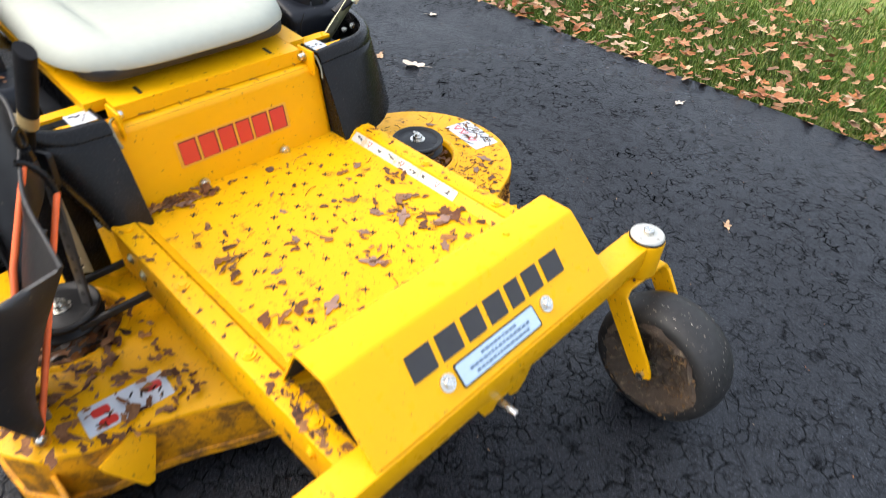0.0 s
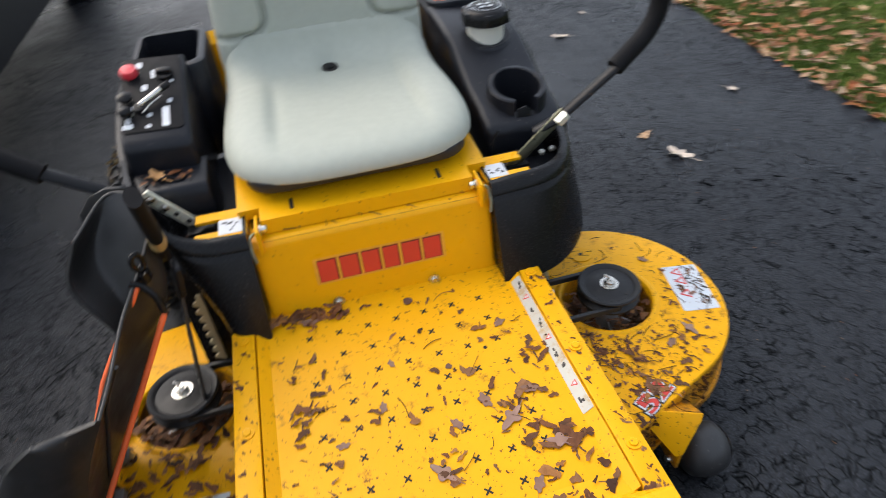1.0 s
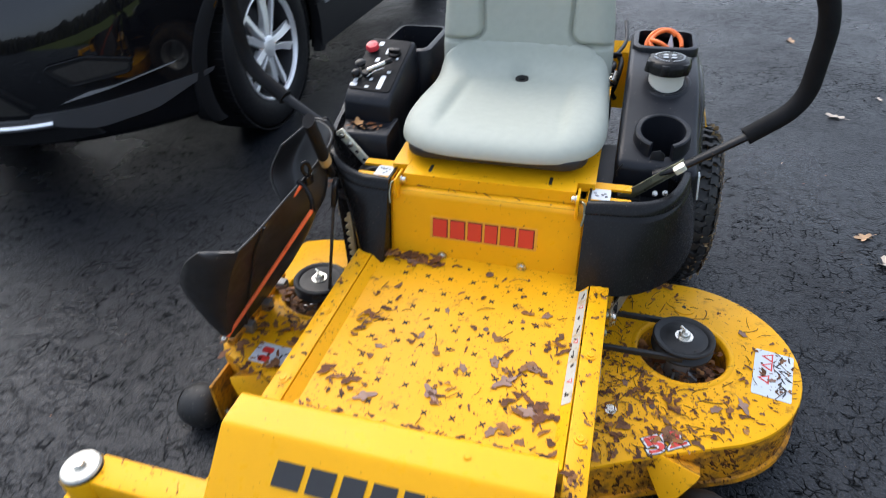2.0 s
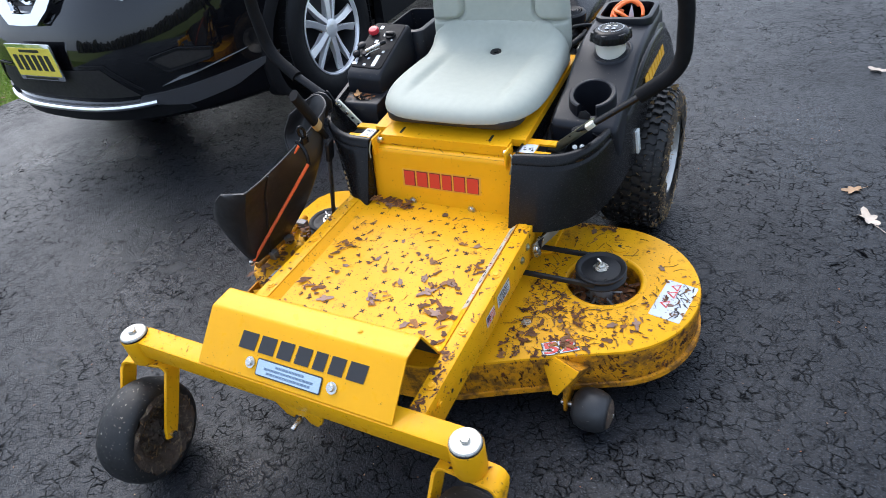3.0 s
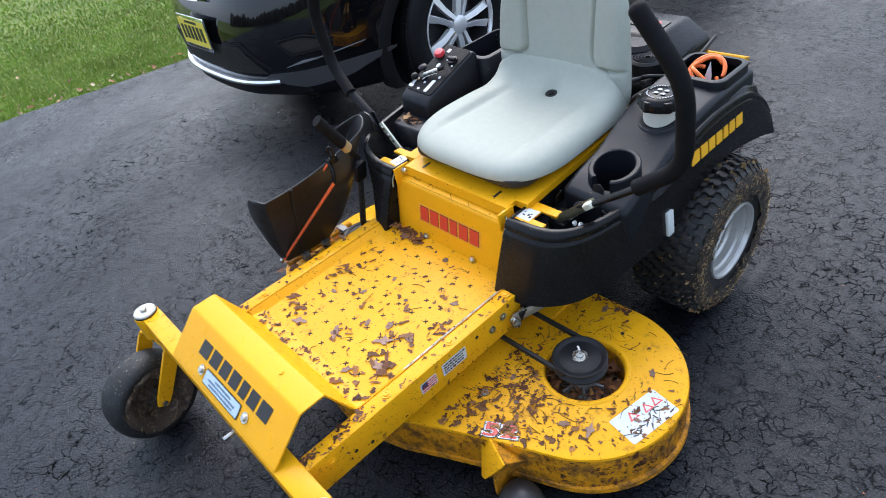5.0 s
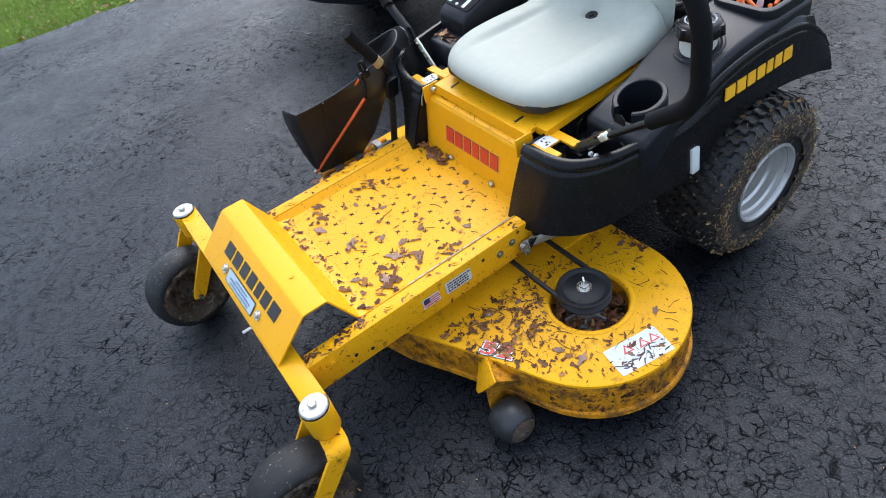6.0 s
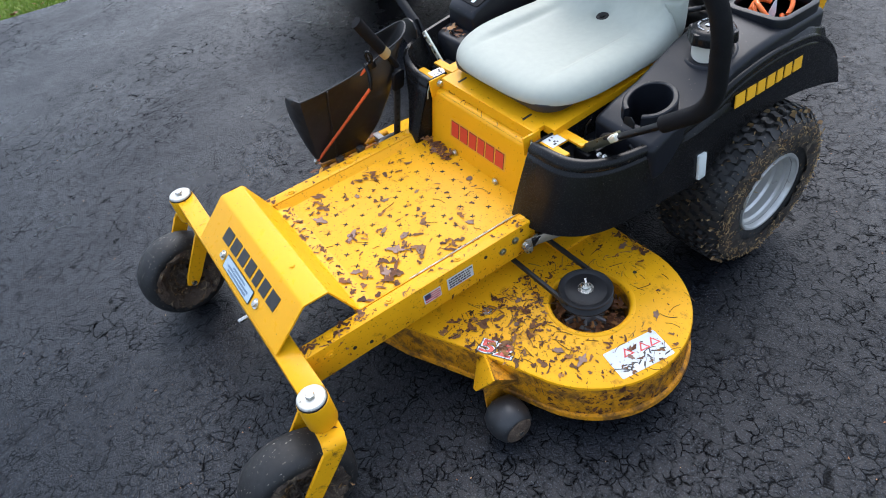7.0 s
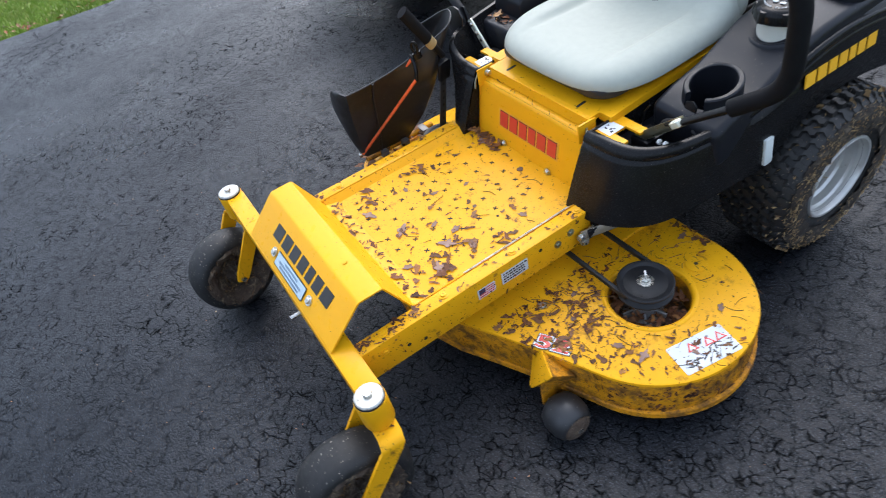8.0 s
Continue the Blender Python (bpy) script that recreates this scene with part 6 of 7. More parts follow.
drive_wheel(1)
drive_wheel(-1)
part("rear_axle", rod((-0.40, 0.557, 0.2325), (0.40, 0.557, 0.2325), 0.03, seg=20), BLACK_STEEL, mower)
part("chassis", box(-0.215, 0.215, 0.0, 0.95, 0.24, 0.335, 0.01), BLACK_STEEL, mower, "black chassis under the seat")
part("under_seat_box", box(-0.205, 0.205, 0.03, 0.60, 0.335, 0.485, 0.004), DARK, mower)

# ---- engine ----
eng = part("engine_block", box(-0.19, 0.20, 0.64, 0.95, 0.335, 0.585, 0.02, 3), BLACK_STEEL, mower, "black engine with shroud, hoses and label")
b = loft([[(-0.20 * k, y0, z), (0.235 * k, y0, z), (0.235 * k, y1, z), (-0.20 * k, y1, z)] for k, y0, y1, z in ((0.9, 0.70, 0.96, 0.550), (0.93, 0.69, 0.965, 0.590), (0.90, 0.71, 0.96, 0.612), (0.62, 0.79, 0.95, 0.664))])
bmesh.ops.recalc_face_normals(b, faces=b.faces)
cowl = part("engine_cowl", bevelled(b, 0.012, 3, 20), PLASTIC, eng, "black moulded engine cowl")
part("cowl_label", prism(round_rect(0, 0.13, 0, 0.05, 0.003, 2), 0.0, 0.0015, m=plane_frame((0.000, 0.83, 0.6655), (1, 0.05, 0), (-0.05, 1, 0))), BLACK_INK, cowl, "black and red label")
part("label_bar", prism([(0.02, 0.012), (0.115, 0.012), (0.105, 0.036), (0.03, 0.036)], 0.0015, 0.0022, m=plane_frame((0.000, 0.83, 0.6655), (1, 0.05, 0), (-0.05, 1, 0))), RED, cowl)
b = lathe([(0.060, 0.0), (0.062, 0.012), (0.052, 0.020), (0.050, 0.030), (0.058, 0.034), (0.045, 0.046), (0.002, 0.050)], 36, Matrix.Translation((0.095, 0.755, 0.606)))
part("fan_guard", b, BLACK_STEEL, eng, "round black recoil screen")
for pts, r, mt in (([(0.215, 0.66, 0.46), (0.235, 0.62, 0.53), (0.245, 0.66, 0.58), (0.235, 0.74, 0.575)], 0.007, BELT), ([(0.20, 0.63, 0.50), (0.222, 0.58, 0.52), (0.23, 0.55, 0.47), (0.22, 0.52, 0.42)], 0.006, BELT), ([(0.225, 0.70, 0.585), (0.25, 0.80, 0.60), (0.243, 0.93, 0.62)], 0.0055, BELT)):
    part("engine_hose", tube(smooth_path(pts, 6), r, 10), mt, eng, smooth=60)
for pts, r in (([(0.14, 0.60, 0.50), (0.19, 0.585, 0.56), (0.225, 0.62, 0.585), (0.215, 0.70, 0.57)], 0.009), ([(0.10, 0.61, 0.48), (0.15, 0.575, 0.53), (0.21, 0.575, 0.545), (0.24, 0.61, 0.50)], 0.006), ([(0.16, 0.66, 0.585), (0.20, 0.64, 0.610), (0.235, 0.68, 0.60), (0.24, 0.76, 0.57)], 0.005), ([(0.05, 0.60, 0.50), (0.10, 0.585, 0.57), (0.16, 0.60, 0.60), (0.19, 0.66, 0.60)], 0.007)):
    part("engine_hose", tube(smooth_path(pts, 6), r, 10), BELT, eng, smooth=60)
b = lathe([(0.050, 0.0), (0.052, 0.030), (0.046, 0.036), (0.040, 0.036)], 36, Matrix.Translation((0.165, 0.70, 0.600)))
for k in range(5):
    lathe([(0.008 + 0.008 * k, 0.036), (0.011 + 0.008 * k, 0.038), (0.0125 + 0.008 * k, 0.036)], 28, Matrix.Translation((0.165, 0.70, 0.600)), bm=b)
part("air_screen", b, PULLEY, eng, "round ringed air screen", 40)
part("oil_filter", rod((0.175, 0.615, 0.44), (0.175, 0.615, 0.54), 0.036, seg=28, bevel=0.006), BLACK_STEEL, eng, "black oil filter")
part("fuel_filter", rod((0.226, 0.60, 0.545), (0.230, 0.64, 0.560), 0.014, seg=16, bevel=0.003), ZINC, eng)
bm = sheet([(0.97, 0.32), (0.985, 0.505), (1.01, 0.535), (1.04, 0.525)], -0.305, 0.305, -0.004)
guard = part("rear_guard", bm, YELLOW, mower, "yellow bent steel rear guard")
for s in (-1, 1):
    a, b2 = sorted((s * 0.298, s * 0.304))
    part("guard_side", loft([[(x, 0.86, 0.40), (x, 1.0, 0.40), (x, 1.035, 0.520), (x, 0.985, 0.535), (x, 0.86, 0.44)] for x in (a, b2)]), YELLOW, guard)


# ---- leaf debris on the mower ----
def bits_into(vs, fs, x, y, z, size, seg=11):
    """A torn flat scrap of leaf."""
    k0 = len(vs)
    m = pose(x, y, z + 0.0006, rnd(-4, 4), rnd(-4, 4), rnd(0, 360))
    st = rnd(0.3, 0.95)
    size *= 0.55 + 0.9 * random.random() ** 2
    a, b, c = rnd(0, 6), rnd(0, 6), rnd(0, 6)
    tilt = rnd(-0.15, 0.15)
    vs.append(m @ Vector((0, 0, 0.0006)))
    for i in range(seg):
        t = math.tau * (i + rnd(-0.25, 0.25)) / seg
        r = size * max(0.2, 0.85 + 0.36 * math.sin(2 * t + a) + 0.24 * math.sin(3 * t + b) + 0.13 * math.sin(5 * t + c)) * rnd(0.85, 1.15)
        vs.append(m @ Vector((r * math.cos(t), r * st * math.sin(t), max(-0.0004, tilt * r * math.cos(t) + rnd(0, 0.10) * size))))
    for i in range(seg):
        fs.append((k0, k0 + 1 + i, k0 + 1 + (i + 1) % seg))


def twig_into(vs, fs, x, y, z, length):
    k0 = len(vs)
    a = rnd(0, math.tau)
    bend = rnd(-0.35, 0.35) + random.choice((0, 0, 0, 0, rnd(-1.0, 1.0)))
    w = rnd(0.0004, 0.0009)
    for i in range(6):
        t = i / 5
        px, py = x + math.cos(a + bend * t) * length * t, y + math.sin(a + bend * t) * length * t
        vs += [(px - math.sin(a) * w, py + math.cos(a) * w, z + 0.001 + 0.002 * math.sin(math.pi * t)), (px + math.sin(a) * w, py - math.cos(a) * w, z + 0.001 + 0.002 * math.sin(math.pi * t)), (px, py, z + 0.0024 + 0.002 * math.sin(math.pi * t))]
    for i in range(5):
        for e in range(3):
            q = k0 + i * 3
            f = (e + 1) % 3
            fs.append((q + e, q + f, q + 3 + f, q + 3 + e))


def stuff(name, label, vs, fs, material):
    me = bpy.data.meshes.new(name)
    me.from_pydata([tuple(v) for v in vs], [], fs)
    me.materials.append(material)
    return tagged(new(name, me), label, "debris", kind="stuff")


vs, fs = [], []
for _ in range(60):
    x, y = rnd(-0.19, 0.19), rnd(-0.47, -0.01)
    bits_into(vs, fs, x, y, 0.3372, rnd(0.004, 0.012))
for _ in range(30):
    x = min(0.235, abs(random.gauss(0.185, 0.035)))
    bits_into(vs, fs, x, rnd(-0.48, -0.15), 0.3372 + max(0, x - 0.226) * 0.86, rnd(0.004, 0.015))
for _ in range(26):
    bits_into(vs, fs, rnd(-0.21, -0.12), rnd(-0.44, -0.10), 0.3372, rnd(0.003, 0.011))
for _ in range(34):
    bits_into(vs, fs, rnd(-0.22, -0.12) + rnd(0, 0.1) * random.random(), rnd(-0.035, -0.005), 0.338, rnd(0.005, 0.013))
for _ in range(40):
    bits_into(vs, fs, rnd(-0.2, 0.22), rnd(-0.505, -0.475), 0.339, rnd(0.003, 0.009))
# drifts: along the shroud's foot, in the rear corner, beside the warning strip
for _ in range(100):
    x = rnd(-0.225, 0.225)
    bits_into(vs, fs, x, -0.468 - 0.036 * random.random() ** 0.6, 0.3385 + rnd(0, 0.006), rnd(0.003, 0.012) * (1.0 if x < 0 else 0.8))
for _ in range(34):
    bits_into(vs, fs, random.gauss(-0.165, 0.035), -0.012 - abs(random.gauss(0, 0.020)), 0.338 + rnd(0, 0.008), rnd(0.004, 0.013))
for cx0, cy0, n0, sp in ((0.185, -0.405, 20, 0.022), (0.13, -0.315, 9, 0.016), (-0.175, -0.40, 14, 0.022), (-0.18, -0.22, 9, 0.020), (0.02, -0.41, 6, 0.018), (0.20, -0.24, 7, 0.016)):
    for _ in range(n0):
        x = max(-0.222, min(0.222, random.gauss(cx0, sp)))
        bits_into(vs, fs, x, min(-0.02, random.gauss(cy0, sp)), 0.3372 + rnd(0, 0.002), rnd(0.006, 0.016))
for _ in range(70):
    bits_into(vs, fs, rnd(-0.222, 0.222), rnd(-0.50, -0.01), 0.3368, rnd(0.0012, 0.0034), 7)
for s in (-1, 1):
    for _ in range(60):
        bits_into(vs, fs, s * rnd(0.25, 0.283), rnd(-0.66, -0.04), 0.3537, rnd(0.0015, 0.007))
    for _ in range(60):
        bits_into(vs, fs, s * rnd(0.25, 0.283), rnd(-0.665, -0.48), 0.3537, rnd(0.003, 0.010))
    for _ in range(90):
        k = len(vs)
        y, z = rnd(-0.655, -0.05), 0.264 + 0.085 * random.random() ** 1.7
        bits_into(vs, fs, 0, 0, 0, rnd(0.0012, 0.0048), 7)
        turn = pose(s * 0.2868, y, z, 0, 90 * s, 0)
        vs[k:] = [turn @ v for v in vs[k:]]
for _ in range(26):
    bits_into(vs, fs, rnd(-0.45, -0.28), rnd(-0.712, -0.668), 0.3583, rnd(0.001, 0.004), 7)
for px0 in (0.386, -0.485):
    for _ in range(26):
        t = rnd(0, math.tau)
        r = rnd(0.036, 0.055)
        bits_into(vs, fs, px0 + r * math.cos(t), -0.698 + 0.45 * r * math.sin(t), 0.2838, rnd(0.002, 0.007), 8)
stuff("leaf_bits", "crumbled brown leaves lying on the footplate", vs, fs, LITTER)
vs, fs = [], []
for _ in range(14):
    twig_into(vs, fs, rnd(-0.2, 0.2), rnd(-0.48, -0.01), 0.336, rnd(0.008, 0.045))
for _ in range(14):
    twig_into(vs, fs, rnd(-0.18, 0.18), rnd(0.0, 0.03) + 0.028, 0.490, rnd(0.01, 0.03))
stuff("clippings", "thin dry grass clippings on the footplate", vs, fs, TWIGS)


def on_deck():
    while True:
        x, y = rnd(0.29, 0.69), rnd(-0.36, 0.2)
        if (x - 0.457) ** 2 + (y + 0.03) ** 2 > 0.236**2 and not (y > -0.33 - (x - 0.38) * -0.35 and x < 0.50 and y < 0.2):
            continue
        if (x - 0.462) ** 2 + (y + 0.022) ** 2 < 0.112**2:
            continue
        if y > 0.02 and random.random() < 0.8:
            continue
        if x > 0.55 and random.random() < 0.55:
            continue
        return x, y


vs, fs = [], []
for _ in range(330):
    x, y = on_deck()
    bits_into(vs, fs, x, y, 0.1872, rnd(0.002, 0.010))
for _ in range(420):
    x, y = on_deck()
    bits_into(vs, fs, x, y, 0.1868, rnd(0.0010, 0.0035), 7)
for _ in range(110):
    x = rnd(0.288, 0.45)
    y = rnd(-0.36 + (x - 0.288) * 0.42, -0.10)
    if (x - 0.462) ** 2 + (y + 0.022) ** 2 > 0.112**2:
        bits_into(vs, fs, x, y, 0.1872 + rnd(0, 0.003), rnd(0.003, 0.011))
# scraps and clippings stuck to the deck's front and round wall
for _ in range(420):
    t = radians(rnd(-64, 60))
    k = len(vs)
    z = 0.088 + 0.09 * random.random() ** 1.4
    bits_into(vs, fs, 0, 0, 0, rnd(0.0015, 0.0075), 8)
    turn = pose(0.457 + 0.2468 * math.cos(t), -0.030 + 0.2468 * math.sin(t), z, 0, 0, math.degrees(t)) @ pose(0, 0, 0, 0, 90, 0)
    vs[k:] = [turn @ v for v in vs[k:]]
for x0, y0, x1, y1, n0 in ((0.565, -0.255, 0.47, -0.292, 90), (0.47, -0.292, 0.40, -0.322, 110), (0.40, -0.322, 0.30, -0.370, 90), (0.30, -0.370, 0.21, -0.416, 70)):
    for _ in range(n0):
        t = random.random()
        k = len(vs)
        bits_into(vs, fs, 0, 0, 0, rnd(0.002, 0.0095), 8)
        nx, ny = (y1 - y0), (x0 - x1)
        ln = math.hypot(nx, ny)
        turn = pose(x0 + (x1 - x0) * t + nx / ln * 0.001, y0 + (y1 - y0) * t - ny / ln * 0.001, 0.075 + 0.105 * random.random(), 0, 0, math.degrees(math.atan2(-ny, nx))) @ pose(0, 0, 0, 0, 90, 0)
        vs[k:] = [turn @ v for v in vs[k:]]
for _ in range(34):
    bits_into(vs, fs, rnd(0.30, 0.44), rnd(0.19, 0.212), 0.1872, rnd(0.003, 0.010))
for _ in range(300):
    x, y = rnd(-0.57, -0.30), rnd(-0.33, -0.03)
    if -0.47 < x < -0.345 and -0.285 < y < -0.22 and random.random() < 0.75:
        continue
    if y > -0.33 + max(0, -x - 0.45) * 0.5:
        bits_into(vs, fs, x, y, 0.188 + rnd(0, 0.012) + max(0, -x - 0.42) * rnd(0, 0.25), rnd(0.004, 0.016))
for cxp in (0.462, -0.412):
    for _ in range(260):
        t, r = rnd(0, math.tau), rnd(0.04, 0.09)
        bits_into(vs, fs, cxp + r * math.cos(t), -0.022 + r * math.sin(t), 0.112 + rnd(0, 0.05) + 0.3 * max(0, r - 0.06), rnd(0.005, 0.014))
stuff("leaf_bits", "crumbled brown leaves lying on the cutting deck", vs, fs, LITTER)
vs, fs = [], []
for _ in range(150):
    x, y = on_deck()
    twig_into(vs, fs, x, y, 0.186, rnd(0.008, 0.040))
for _ in range(60):
    t, r = rnd(0, math.tau), rnd(0.05, 0.09)
    twig_into(vs, fs, 0.462 + r * math.cos(t), -0.022 + r * math.sin(t), 0.13, rnd(0.02, 0.05))
stuff("clippings", "thin dry grass and twig clippings on the cutting deck", vs, fs, TWIGS)
vs, fs = [], []
for _ in range(22):
    bits_into(vs, fs, rnd(-0.41, -0.30), rnd(0.190, 0.238), 0.545, rnd(0.003, 0.012))
for _ in range(50):
    bits_into(vs, fs, rnd(-0.40, -0.24), rnd(0.05, 0.16), 0.452, rnd(0.004, 0.012))
stuff("leaf_bits", "brown leaf scraps caught on the black pod", vs, fs, LITTER)

ob = new("dry_leaf", leaf_mesh("dry_leaf", 0.030, surface("orange_tan_leaf", (0.42, 0.22, 0.08), 0.6, var=0.3, grain=80, relief=0.3), 5, 0.5))
ob.matrix_basis = pose(-0.362, 0.212, 0.546, 0, 0, 40)
tagged(ob, "orange-tan dry leaf lying on the black console step", "leaf", "leaves on the mower")
DRY = [leaf_mesh("dry_leaf", 0.021, surface("mauve_brown_leaf", (0.20, 0.105, 0.07), 0.55, var=0.3, grain=80, relief=0.3), 5, 0.14), leaf_mesh("dry_leaf", 0.016, surface("dark_brown_leaf", (0.10, 0.045, 0.028), 0.55, var=0.3, grain=80, relief=0.3), 2, 0.16), leaf_mesh("dry_leaf", 0.028, surface("pinkish_brown_leaf", (0.26, 0.15, 0.11), 0.55, var=0.3, grain=80, relief=0.3), 4, 0.16)]
for k, (x, y, z, q, rz, sc) in enumerate([
    (0.095, -0.300, 0.336, 0, 20, 1.0), (0.125, -0.340, 0.336, 2, 130, 1.0), (0.030, -0.045, 0.336, 1, 60, 1.1), (0.040, -0.325, 0.336, 0, 210, 0.8),
    (0.170, -0.150, 0.336, 0, 300, 0.8), (-0.170, -0.020, 0.337, 1, 10, 1.3), (-0.150, -0.040, 0.337, 0, 80, 1.0), (-0.060, -0.260, 0.336, 0, 170, 0.7),
    (0.000, -0.400, 0.336, 2, 40, 0.9), (-0.130, -0.310, 0.336, 0, 90, 0.7), (0.175, -0.400, 0.337, 2, 250, 0.9), (0.120, -0.455, 0.336, 0, 330, 0.9),
    (0.060, -0.215, 0.336, 1, 140, 0.7), (-0.030, -0.180, 0.336, 0, 20, 0.6), (-0.115, -0.435, 0.336, 2, 300, 0.9), (0.170, -0.300, 0.337, 0, 75, 0.9),
    (0.595, 0.060, 0.187, 0, 40, 0.8), (0.575, -0.155, 0.187, 2, 200, 0.8), (0.640, -0.070, 0.187, 0, 100, 0.6), (0.345, -0.150, 0.187, 0, 15, 0.7), (0.520, -0.180, 0.187, 0, 310, 0.9), (0.40, -0.20, 0.187, 1, 220, 0.8), (0.385, 0.175, 0.187, 0, 190, 0.9)]):
    ob = new("dry_leaf", DRY[q])
    ob.matrix_basis = pose(x, y, z, 0, 0, rz) @ Matrix.Diagonal((sc, sc, sc, 1))
    tagged(ob, "small dry brown leaf lying on the yellow " + ("footplate" if z > 0.3 else "cutting deck"), "leaf", "leaves on the mower")


# ---- parked car ----
car = thing("parked_car", "glossy black suv with silver alloy wheels parked on the driveway", "car", at=(-2.12, 0.325, 0))


def nose_y(x, z):
    a = min(1.0, abs(x) / 0.92)
    return 0.60 * a**3.2 + (1.1 * (1 - 0.85 * a * a) if z > 0.5 else 0.5) * (z - 0.5) ** 2


def nose_panel(lo, hi, depth, back=0.02, n=16, rows=3):
    """A panel on the car's nose between two lines of (x, z)."""
    lo, hi = [Vector((x, z)) for x, z in lo], [Vector((x, z)) for x, z in hi]

    def at(line, t):
        k = t * (len(line) - 1)
        i = min(int(k), len(line) - 2)
        return line[i].lerp(line[i + 1], k - i)

    b = bmesh.new()
    rings = []
    for i in range(n + 1):
        p, q = at(lo, i / n), at(hi, i / n)
        f = [p.lerp(q, j / rows) for j in range(rows + 1)]
        rings.append([(v.x, nose_y(v.x, v.y) - depth, v.y) for v in f] + [(v.x, nose_y(v.x, v.y) + back, v.y) for v in reversed(f)])
    return loft(rings, bm=b)


# body: nose skin and lofted shell
zs = [0.23, 0.26, 0.30, 0.40, 0.50, 0.60, 0.70, 0.80, 0.88, 0.93, 0.955]
xs = [0.92 * math.sin(math.pi / 2 * k / 20) for k in range(-20, 21)]
b = bmesh.new()
loft([[(x, nose_y(x, z) + (0.05 if z < 0.24 else 0) + (0.05 if z > 0.95 else 0), z) for x in xs] + [(0.90, 0.75, z), (-0.90, 0.75, z)] for z in zs], bm=b)
b = cut(b, [rod((s * 0.55, 0.941, 0.345), (s * 1.1, 0.941, 0.345), 0.440, seg=56) for s in (-1, 1)])
part("front_bumper", b, CAR_PAINT, car, "glossy black front bumper and fascia", 60)


def shell_ring(y, zb, w, zbelt, zt, wt):
    h = [(0, zb), (0.80 * w, zb), (0.965 * w, zb + 0.03), (0.995 * w, zb + 0.18), (w, zbelt - 0.28), (0.985 * w, zbelt - 0.08), (0.955 * w, zbelt), (wt, zt - 0.05), (wt * 0.82, zt - 0.008), (0, zt)]
    return [(x, y, z) for x, z in h] + [(-x, y, z) for x, z in reversed(h[1:-1])]


st = [(0.60, 0.22, 0.905, 0.93, 0.985, 0.80), (0.9, 0.22, 0.915, 0.96, 1.03, 0.80), (1.25, 0.22, 0.92, 1.0, 1.08, 0.80), (1.5, 0.22, 0.92, 1.02, 1.20, 0.76), (2.0, 0.22, 0.92, 1.03, 1.56, 0.66), (2.4, 0.22, 0.92, 1.04, 1.66, 0.64), (3.2, 0.22, 0.92, 1.06, 1.67, 0.64), (3.9, 0.24, 0.91, 1.09, 1.60, 0.62), (4.3, 0.30, 0.89, 1.10, 1.45, 0.60), (4.55, 0.36, 0.84, 1.08, 1.22, 0.62), (4.63, 0.42, 0.72, 0.98, 1.05, 0.58)]
cols = np.array(st)
ysn = np.linspace(0.60, 4.63, 60)
rings = [shell_ring(float(y), *[float(np.interp(y, cols[:, 0], cols[:, k])) for k in range(1, 6)]) for y in ysn]
b = loft(rings)
bmesh.ops.recalc_face_normals(b, faces=b.faces)
HUBS = [(0.941, 0.345), (3.655, 0.345)]
cuts = [rod((s * 0.55, y, z), (s * 1.1, y, z), 0.440, seg=56) for s in (-1, 1) for y, z in HUBS]
b = cut(b, cuts)
part("body", b, CAR_PAINT, car, "glossy black car body", 40)

